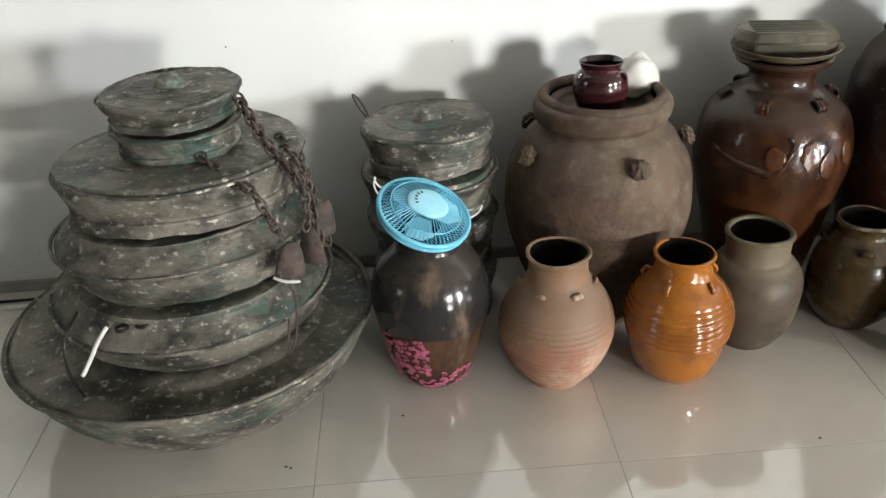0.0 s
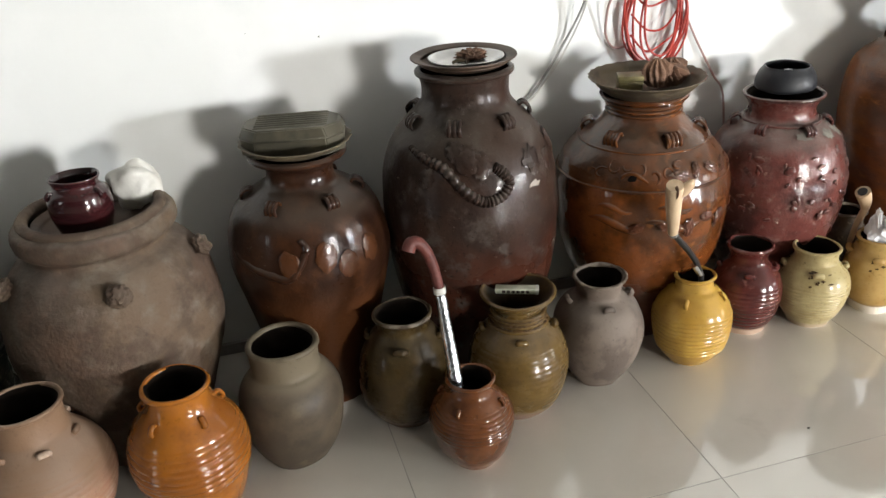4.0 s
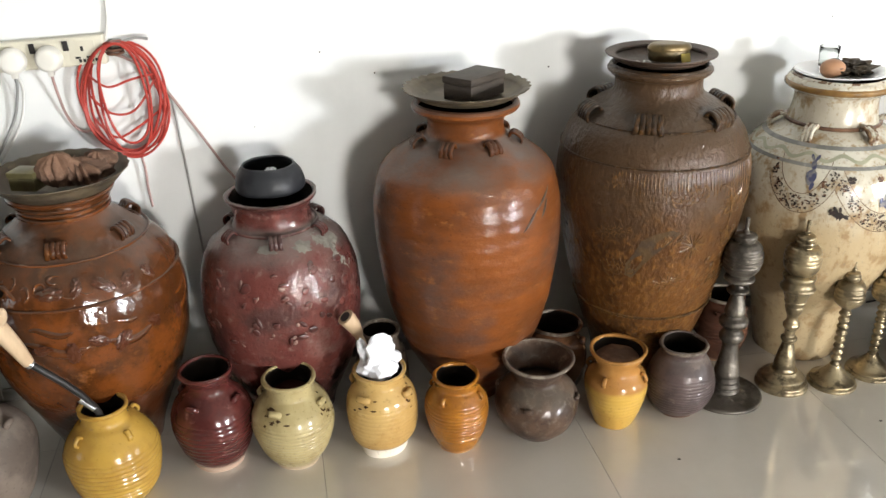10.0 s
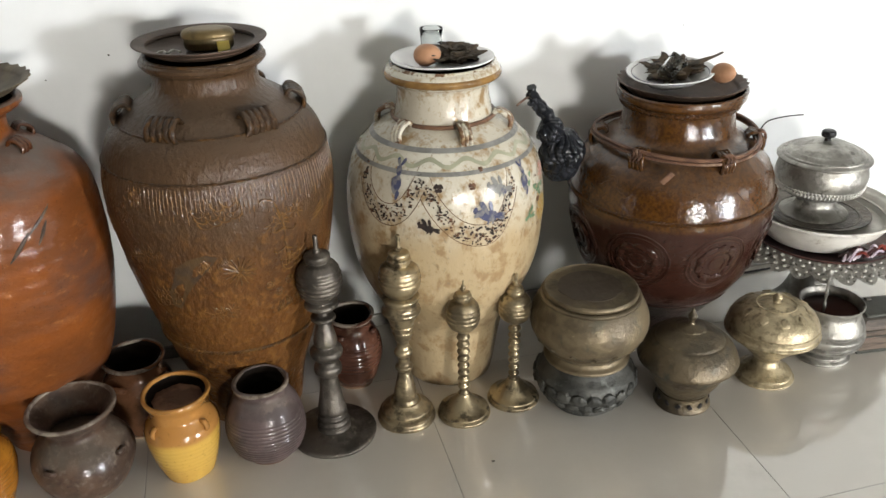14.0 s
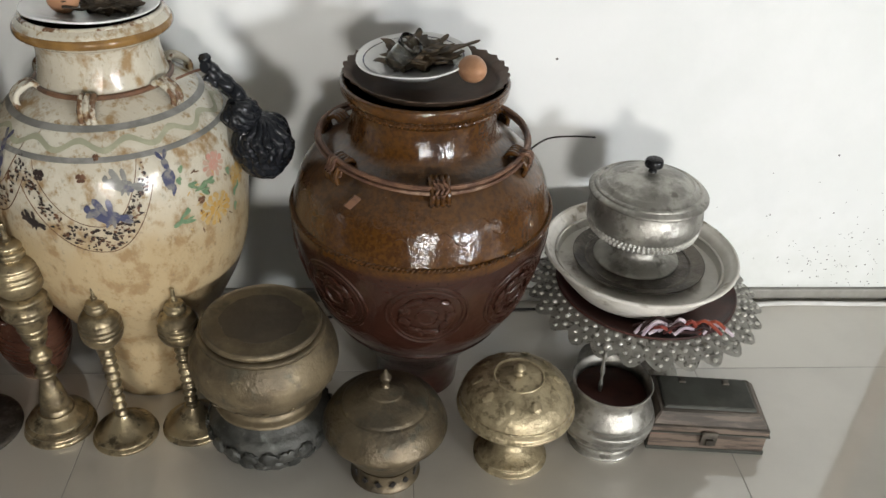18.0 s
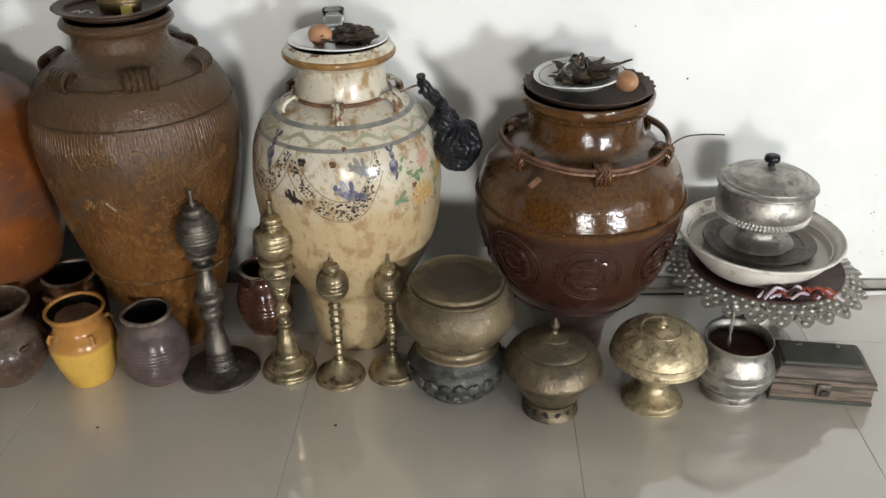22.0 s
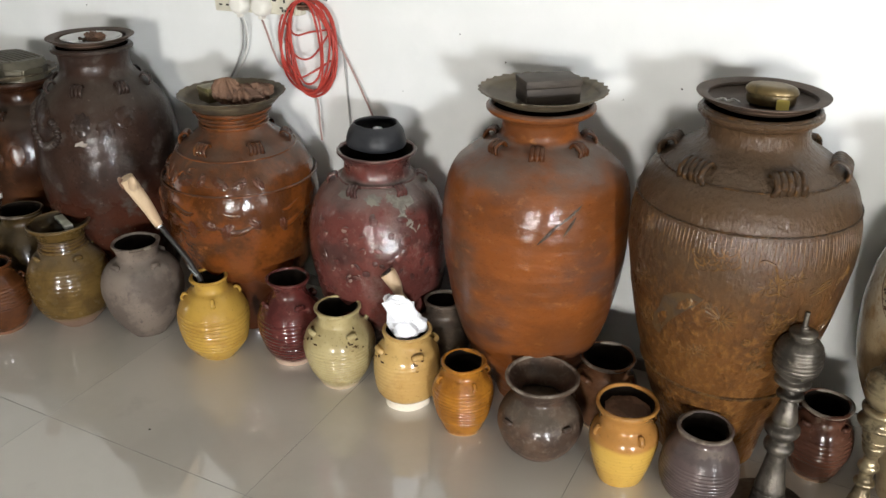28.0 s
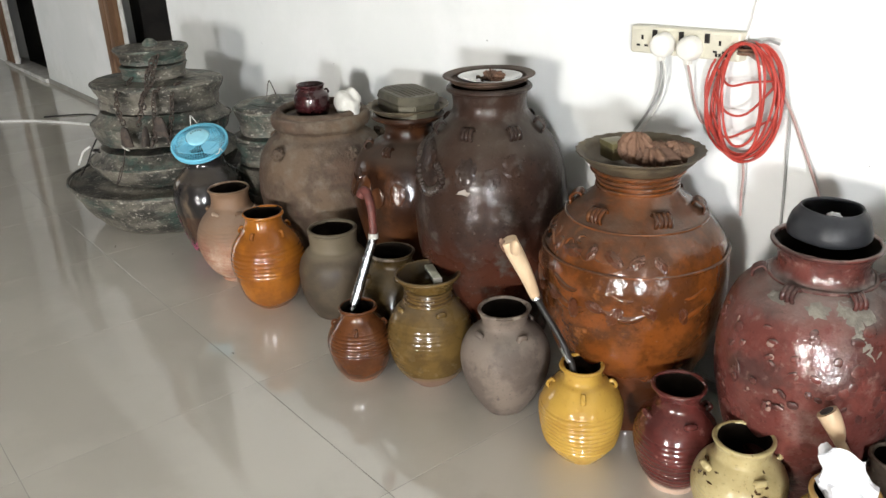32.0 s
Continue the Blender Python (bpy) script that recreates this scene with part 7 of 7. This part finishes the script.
# cut-outs in the bronze bowl's foot, embossing on the brass lid, engraved rings on the drum
for k in range(14):
    a = 2 * math.pi * k / 14
    o = part("slot", box_bm(-.0012, -.0045, -.006, .0012, .0045, .006, .0008, 1), M["black_rod"], bronze_bowl)
    o.matrix_local = Matrix.Translation((.0552 * math.cos(a), .0552 * math.sin(a), .02)) @ Matrix.Rotation(a, 4, "Z") @ Matrix.Rotation(radians(35 * (-1) ** k), 4, "X")
ring_part("lid_ring", .042, .1868, .0018, M["gold_brass"], brass_bowl)
ring_part("lid_ring", .0955, .142, .002, M["gold_brass"], brass_bowl, 60, .3)
for k in range(10):
    a = 2 * math.pi * k / 10
    o = part("emboss", lump("emboss", (.012, .009, .003), k, .3, 2, 3, False), M["gold_brass"], brass_bowl)
    o.matrix_local = Matrix.Translation((.07 * math.cos(a), .07 * math.sin(a), .1775)) @ Matrix.Rotation(a, 4, "Z") @ Matrix.Rotation(radians(36), 4, "Y") @ Matrix.Translation((0, 0, -.0042))
for k in range(16):
    a = 2 * math.pi * k / 16 + .1
    pts = [(math.cos(a + .05 * math.cos(f)) * (.1075 + .0085 * math.sin(f)), math.sin(a + .05 * math.cos(f)) * (.1075 + .0085 * math.sin(f)), .0565 + .0095 * math.sin(f)) for f in (2 * math.pi * i / 12 for i in range(12))]
    part_mesh("engraved_ring", tube("engraved_ring", pts, .0013, seg=5, closed=True, n=1), M["drum_brass"], drum)
# ---- socket strip, cables, chain and other small things ----
M["cream_plastic"] = mat("cream_plastic", (0.62, 0.59, 0.48), (0.56, 0.53, 0.43), rough=0.35, scale=10, bump=0.02)
M["plug_white"] = mat("white_plug", (0.74, 0.72, 0.66), (0.68, 0.66, 0.6), rough=0.35, scale=10)
M["red_cable"] = mat("red_cable", (0.42, 0.055, 0.04), (0.34, 0.04, 0.03), rough=0.4, scale=12)
M["grey_cable"] = mat("grey_cable", (0.34, 0.34, 0.33), (0.28, 0.28, 0.27), rough=0.45, scale=12)
M["pinkish_cable"] = mat("dusty_pink_cable", (0.40, 0.27, 0.25), (0.33, 0.22, 0.2), rough=0.45, scale=12)
M["white_cable"] = mat("white_cable", (0.70, 0.69, 0.66), (0.6, 0.59, 0.56), rough=0.45, scale=12)

strip = thing("socket_strip", (1.457, 2.0, .8325), "cream four-gang socket strip fixed to the wall", "socket strip", lean=(0, -1.5))
part("case", box_bm(-.14, -.032, -.03, .14, -.0005, .03, .006, 3), M["cream_plastic"], strip)
for i, sx in enumerate((-.105, -.04, .03, .095)):
    part("face", box_bm(sx - .026, -.0335, -.026, sx + .026, -.0315, .022, .001), M["cream_plastic"], strip)
    if i in (0, 3):
        for hx, hz, w, h in ((0, .006, .0028, .005), (-.011, -.012, .005, .0022), (.011, -.012, .005, .0022)):
            part("slot", box_bm(sx + hx - w, -.0342, hz - h, sx + hx + w, -.0333, hz + h), M["black_rod"], strip)
    if i:
        part("switch", box_bm(sx - .036, -.037, .004, sx - .025, -.0318, .024, .0015), M["black_rod"], strip, "black rocker switch")
for k in range(5):
    part("print_bar", box_bm(.085 + .008 * k, -.0345, -.022, .0905 + .008 * k, -.0338, -.015), M["black_rod"], strip)
for sx, col in ((-.04, "grey_cable"), (.03, "pinkish_cable")):
    p = thing("plug", (1.457 + sx, 1.965, .826), "white three-pin plug in the socket strip", "plug", "plugs")
    part_mesh("body", lathe("body", [(.026, 0), (.027, .006), (.025, .022), (.02, .03), (.012, .032)], thick=0, seg=28, n=3, wobble=0), M["plug_white"], p).matrix_local = pose(0, 0, 0, 90, 0, 0)
    part("neck", box_bm(-.006, -.022, -.034, .006, -.004, -.018, .003), M["plug_white"], p)


def cable(name, pts, r, material, label, n=8):
    return tagged(part_mesh(name, tube(name, pts, r, seg=8, n=n), M[material]), label=label, category="cable", group="cables")


cable("cable", [(1.417, 1.95, .795), (1.41, 1.965, .76), (1.38, 1.985, .69), (1.31, 1.988, .59), (1.235, 1.99, .51), (1.2, 1.99, .4), (1.19, 1.988, .2), (1.19, 1.985, .004)], .0032, "grey_cable", "grey cable running down the wall from a plug")
cable("cable", [(1.422, 1.95, .795), (1.42, 1.967, .76), (1.395, 1.986, .69), (1.325, 1.989, .59), (1.25, 1.992, .51), (1.215, 1.992, .4), (1.2, 1.99, .004)], .0026, "white_cable", "thin pale cable running down the wall")
cable("cable", [(1.487, 1.95, .795), (1.485, 1.968, .76), (1.49, 1.985, .70), (1.51, 1.985, .665), (1.54, 1.98, .665), (1.555, 1.98, .69)], .003, "pinkish_cable", "dusty pink cable looping from a plug")
cable("cable", [(1.59, 1.985, .83), (1.65, 1.985, .80), (1.70, 1.988, .74), (1.75, 1.988, .65), (1.80, 1.98, .56), (1.83, 1.97, .5), (1.85, 1.97, .3)], .003, "pinkish_cable", "cable slanting down the wall behind a jar")
cable("cable", [(1.597, 1.99, .83), (1.66, 1.992, .80), (1.705, 1.993, .73), (1.715, 1.993, .6), (1.722, 1.993, .4), (1.73, 1.993, .2), (1.73, 1.99, .004)], .0028, "grey_cable", "grey cable running straight down the wall")
cable("cable", [(1.602, 1.994, CEIL - .01), (1.602, 1.994, 2.0), (1.605, 1.994, 1.2), (1.612, 1.993, .95), (1.6, 1.988, .86), (1.592, 1.985, .84)], .003, "white_cable", "white cable coming down the wall to the strip")
cable("cable", [(1.59, 1.985, .842), (1.63, 1.978, .848), (1.66, 1.97, .856), (1.685, 1.965, .853)], .003, "grey_cable", "short stiff cable end at the strip")
coil = thing("cable_coil", (1.617, 1.985, .845), "coil of red cable hung from the socket strip", "cable coil")
part("hook", box_bm(-.012, -.02, -.012, .012, .012, .006, .003), M["dark_bronze"], coil)
for k in range(9):
    rng = np.random.RandomState(60 + k)
    hw, hh = (rng.uniform(.074, .088), rng.uniform(.116, .132)) if k < 7 else (rng.uniform(.045, .062), rng.uniform(.105, .12))
    cx, yy = rng.uniform(-.008, .008), -.006 - .0035 * k
    tw = rng.uniform(-.1, .1)
    pts = []
    for i in range(22):
        f = 2 * math.pi * i / 22
        x, z_ = hw * math.sin(f) * (1 + .1 * math.sin(f * 2 + k)), hh * math.cos(f) - hh + .004
        pts.append((cx + x * math.cos(tw) + z_ * math.sin(tw) * .3, yy + .004 * math.sin(3 * f + k), z_ - .1 * x * tw))
    part_mesh("loop", tube("loop", pts, .0029, seg=7, closed=True, n=2), M["red_cable"], coil)
for k in range(3):
    rng = np.random.RandomState(80 + k)
    z_ = -.05 - .05 * k
    pts = [(-.07, -.02, z_), (-.03, -.03, z_ - .035 + rng.uniform(-.02, .02)), (.02, -.032, z_ - .03 + rng.uniform(-.02, .02)), (.07, -.022, z_ + rng.uniform(-.03, .03))]
    part_mesh("stray_loop", tube("stray_loop", pts, .0026, seg=7, n=5), M["red_cable"], coil)
part_mesh("tail", tube("tail", [(.012, -.012, -.25), (.014, -.009, -.28), (.012, -.006, -.32), (.014, -.004, -.37)], .0029, seg=7), M["pinkish_cable"], coil)
for k in range(2):
    part_mesh("tie", tube("tie", [(.016 * math.cos(f), -.022 + .02 * math.sin(f), -.008 - .008 * k) for f in (2 * math.pi * i / 12 for i in range(12))], .0028, seg=6, closed=True, n=1), M["cane_strip"], coil)

cable("floor_cable", [(4.42, 1.955, .0058), (4.55, 1.972, .0058), (4.75, 1.968, .0058), (5.0, 1.965, .0058), (5.6, 1.95, .0058), (7.5, 1.6, .0058)], .0055, "white_cable", "white cable lying along the foot of the wall")
cable("floor_cable", [(-1.05, 1.9, .0058), (-1.6, 1.90, .0058), (-2.1, 1.87, .0058), (-2.4, 1.79, .0058), (-2.75, 1.6, .0058), (-2.95, 1.42, .0058), (-3.6, .7, .0058), (-4.4, -.4, .0058)], .007, "white_cable", "thick white cable lying across the floor")
cable("floor_cable", [(-1.08, 1.94, .0042), (-1.7, 1.925, .0042), (-2.2, 1.88, .0042), (-2.38, 1.868, .0042), (-2.52, 1.882, .0042), (-2.68, 1.877, .0042), (-2.76, 1.822, .0042), (-2.824, 1.707, .0042), (-2.86, 1.64, .0042)], .004, "black_rod", "thin black cable curling on the floor by the wall")
cable("floor_cable", [(3.52, 1.93, .0032), (3.8, 1.95, .0032), (4.1, 1.96, .0032), (4.4, 1.965, .0032)], .003, "black_rod", "thin black cable behind the jars")

# chain and bells on the gongs
chain = thing("chain", (-.46, 1.5, .6), "rusty iron chain with flat bells draped over gongs", "chain")
link_me = tube("link", [(.012 * math.cos(f), .0085 * math.sin(f), 0) for f in (2 * math.pi * i / 12 for i in range(12))], .0028, seg=6, closed=True, n=1)
link_me.materials.append(M["iron"])
link_me.shade_smooth()


def hang(path):
    line = spline(path, 16)
    dist, k = 0.0, 0
    last = line[0]
    for q in line:
        dist += np.linalg.norm(q - last)
        last = q
        if dist >= .017 * k:
            nxt = line[min(len(line) - 1, [i for i, w in enumerate(line) if w is q][0] + 1)]
            d = Vector(nxt - q) if np.linalg.norm(nxt - q) > 1e-6 else Vector((0, 0, -1))
            o = new("link", link_me)
            o.parent = chain
            rot = d.to_track_quat("X", "Z").to_matrix().to_4x4()
            o.matrix_local = Matrix.Translation(Vector(q) - Vector((-.46, 1.5, .6))) @ rot @ Matrix.Rotation(radians(90 * (k % 2) + 20), 4, "X")
            k += 1


hang([(-.468, 1.52, .652), (-.44, 1.49, .61), (-.41, 1.46, .568), (-.385, 1.43, .552), (-.36, 1.40, .53), (-.352, 1.385, .48), (-.358, 1.37, .44)])
hang([(-.535, 1.435, .575), (-.50, 1.40, .553), (-.465, 1.36, .548), (-.435, 1.34, .54), (-.41, 1.33, .49), (-.395, 1.335, .45)])
hang([(-.395, 1.5, .556), (-.365, 1.45, .54), (-.345, 1.43, .47), (-.34, 1.42, .40), (-.345, 1.40, .36)])
hang([(-.41, 1.56, .556), (-.375, 1.52, .54), (-.355, 1.5, .47), (-.345, 1.48, .42), (-.33, 1.46, .36)])
hang([(-.46, 1.5, .648), (-.43, 1.46, .6), (-.40, 1.44, .56), (-.37, 1.41, .535), (-.35, 1.4, .5)])
for i, (bx, by, bz, turn, tilt) in enumerate(((-.392, 1.335, .375, 20, 8), (-.352, 1.385, .37, -30, -6), (-.335, 1.44, .40, 40, 5))):
    prof = [(.028, 0), (.027, .006), (.024, .03), (.018, .055), (.012, .066), (.004, .07)]
    me = lathe("bell", prof, seg=28, thick=0, n=3, wobble=.001)
    for v in me.vertices:
        v.co.y *= .55
    b = part_mesh("bell", me, M["iron"], chain, "flat rusty iron bell")
    b.matrix_local = Matrix.Translation(Vector((bx + .46, by - 1.5, bz - .6))) @ pose(0, 0, 0, tilt, tilt, turn)
part_mesh("wire", tube("wire", [(.06, -.17, -.22), (.075, -.19, -.27), (.07, -.21, -.33), (.055, -.225, -.36), (.06, -.2, -.3)], .0022, seg=6), M["iron"], chain, "bent wire")
part_mesh("cord", tube("cord", [(.04, -.175, -.225), (.06, -.18, -.232), (.085, -.17, -.24)], .003, seg=6), M["enamel_trim"], chain, "white cord")
s1 = thing("string", (-.735, 1.285, .31), "white string hanging from a gong's edge", "string")
part_mesh("string", tube("string", [(.006, .012, .002), (-.008, -.012, -.016), (-.024, -.022, -.044), (-.042, -.03, -.072)], .004, seg=7), M["white_cable"], s1)
part_mesh("loop", tube("loop", [(-.06, .06, .01), (-.09, .04, -.04), (-.085, .01, -.09), (-.05, -.03, -.12)], .003, seg=6), M["black_rod"], s1, "dark cord")
s2 = thing("string", (-.85, 1.42, .345), "pale green string crossing a gong", "string")
part_mesh("string", tube("string", [(-.03, 0, -.03), (.02, -.01, .002), (.05, -.015, .012), (.062, .0, .035)], .0018, seg=6), M["green_brass"], s2)
rings = thing("ear_rings", (-.69, 1.315, .2945), "two small black rings lying on a gong", "ring")
for k in (-1, 1):
    part_mesh("ring", tube("ring", [(.018 * k + .011 * math.cos(f), .004 * k + .011 * math.sin(f), .004) for f in (2 * math.pi * i / 14 for i in range(14))], .0034, seg=7, closed=True, n=1), M["black_rod"], rings)
w2 = thing("wire", (-.25, 1.84, .5), "bent wire handle on the rear gong", "wire")
part_mesh("wire", tube("wire", [(.01, -.02, -.02), (-.01, 0, .02), (-.03, .02, .035), (-.02, .03, .0), (.0, .03, -.03)], .0018, seg=6), M["iron"], w2)
chip = thing("paper_chip", (-.62, 1.35, .545), "tiny white paper chip on a gong", "paper")
part("chip", box_bm(-.011, -.006, 0, .011, .006, .0012, .0003, 1), M["paper"], chip, smooth=False)

# specks and stains on the wall, crumbs on the floor
M["speck"] = mat("dark_speck", (0.07, 0.062, 0.05), (0.04, 0.036, 0.03), rough=0.8, scale=30)
stain = tagged(new("wall_specks"), label="dark mould specks spattered low on the white wall", category="stain", kind="stuff")
bm = bmesh.new()
rng = np.random.RandomState(77)
for i in range(330):
    zone = rng.rand()
    if zone < .48:
        x, z_ = 4.86 - abs(rng.normal(0, .2)), abs(rng.normal(0, .13)) + .035
    elif zone < .72:
        x, z_ = rng.uniform(-1.5, -1.0), abs(rng.normal(0, .1)) + .035
    elif zone < .93:
        x, z_ = rng.uniform(-4.0, -2.3), abs(rng.normal(0, .08)) + .035
    else:
        x, z_ = rng.uniform(-.9, 4.8), rng.uniform(.3, 1.1)
    s_ = rng.uniform(.0005, .0017) if zone < .93 else rng.uniform(.0008, .0025)
    ring = [bm.verts.new((x + s_ * math.cos(f) * rng.uniform(.6, 1.6), WALL - .0006, z_ + s_ * math.sin(f) * rng.uniform(.6, 1.6))) for f in np.linspace(0, 2 * math.pi, 7)[:-1]]
    bm.faces.new(ring[::-1])
me = bpy.data.meshes.new("wall_specks")
bm.to_mesh(me)
bm.free()
me.materials.append(M["speck"])
ob = new("speck", me)
ob.parent = stain
crumbs = tagged(new("floor_crumbs"), label="few tiny dark crumbs on the tiles", category="crumbs", kind="stuff")
for i, (x, y) in enumerate(((-.43, 1.23), (-.44, 1.235), (-.21, 1.36), (1.62, 1.25), (.6, 1.2), (2.7, 1.42), (3.2, 1.44))):
    o = part("crumb", lump("crumb", (.004, .0025, .0015), i, .4, 3, 1), M["speck"], crumbs)
    o.location = (x, y, .0002)

# ---- floor ----
TILE, TX, TY, GAP = 0.583, 0.202, 1.18, 0.0008
floor_ob = structure("floor", box_bm(WEST, SOUTH, -0.06, EAST, WALL, -0.0007), M["grout"], "polished beige floor of large square tiles, some scratched")
tile_bm = box_bm(-TILE / 2 + GAP, -TILE / 2 + GAP, -0.008, TILE / 2 - GAP, TILE / 2 - GAP, 0, 0.0004, 1)
tile_me = bpy.data.meshes.new("tile")
tile_bm.to_mesh(tile_me)
tile_bm.free()
tile_me.materials.append(M["floor"])
rest_v, rest_f = [], []
for i in range(-12, 17):
    for j in range(-12, 2):
        x, y = TX + TILE * (i + .5), TY + TILE * (j + .5)
        x0, x1, y0, y1 = max(x - TILE / 2, WEST) + GAP, min(x + TILE / 2, EAST) - GAP, max(y - TILE / 2, SOUTH) + GAP, min(y + TILE / 2, WALL) - GAP
        if x1 - x0 < .01 or y1 - y0 < .01:
            continue
        whole = x1 - x0 > TILE - 3 * GAP and y1 - y0 > TILE - 3 * GAP
        if whole and -6 <= i <= 9 and j >= -3:
            ob = new("tile", tile_me)
            ob.parent = floor_ob
            ob.location = (x, y, 0)
        elif not whole and j == 1 and -6 <= i <= 9:
            part("tile", box_bm(x0, y0, -0.008, x1, y1, 0, 0.0004, 1), M["floor"], floor_ob, smooth=False)
        else:
            k = len(rest_v)
            rest_v += [(x0, y0, 0), (x1, y0, 0), (x1, y1, 0), (x0, y1, 0), (x0, y0, -.008), (x1, y0, -.008), (x1, y1, -.008), (x0, y1, -.008)]
            rest_f += [(k, k + 1, k + 2, k + 3)] + [(k + a, k + 4 + a, k + 4 + (a + 1) % 4, k + (a + 1) % 4) for a in range(4)]
far_me = bpy.data.meshes.new("far_tiles")
far_me.from_pydata(rest_v, [], rest_f)
far = part_mesh("far_tiles", far_me, M["floor"], floor_ob, smooth=False)
tagged(far, kind="stuff")
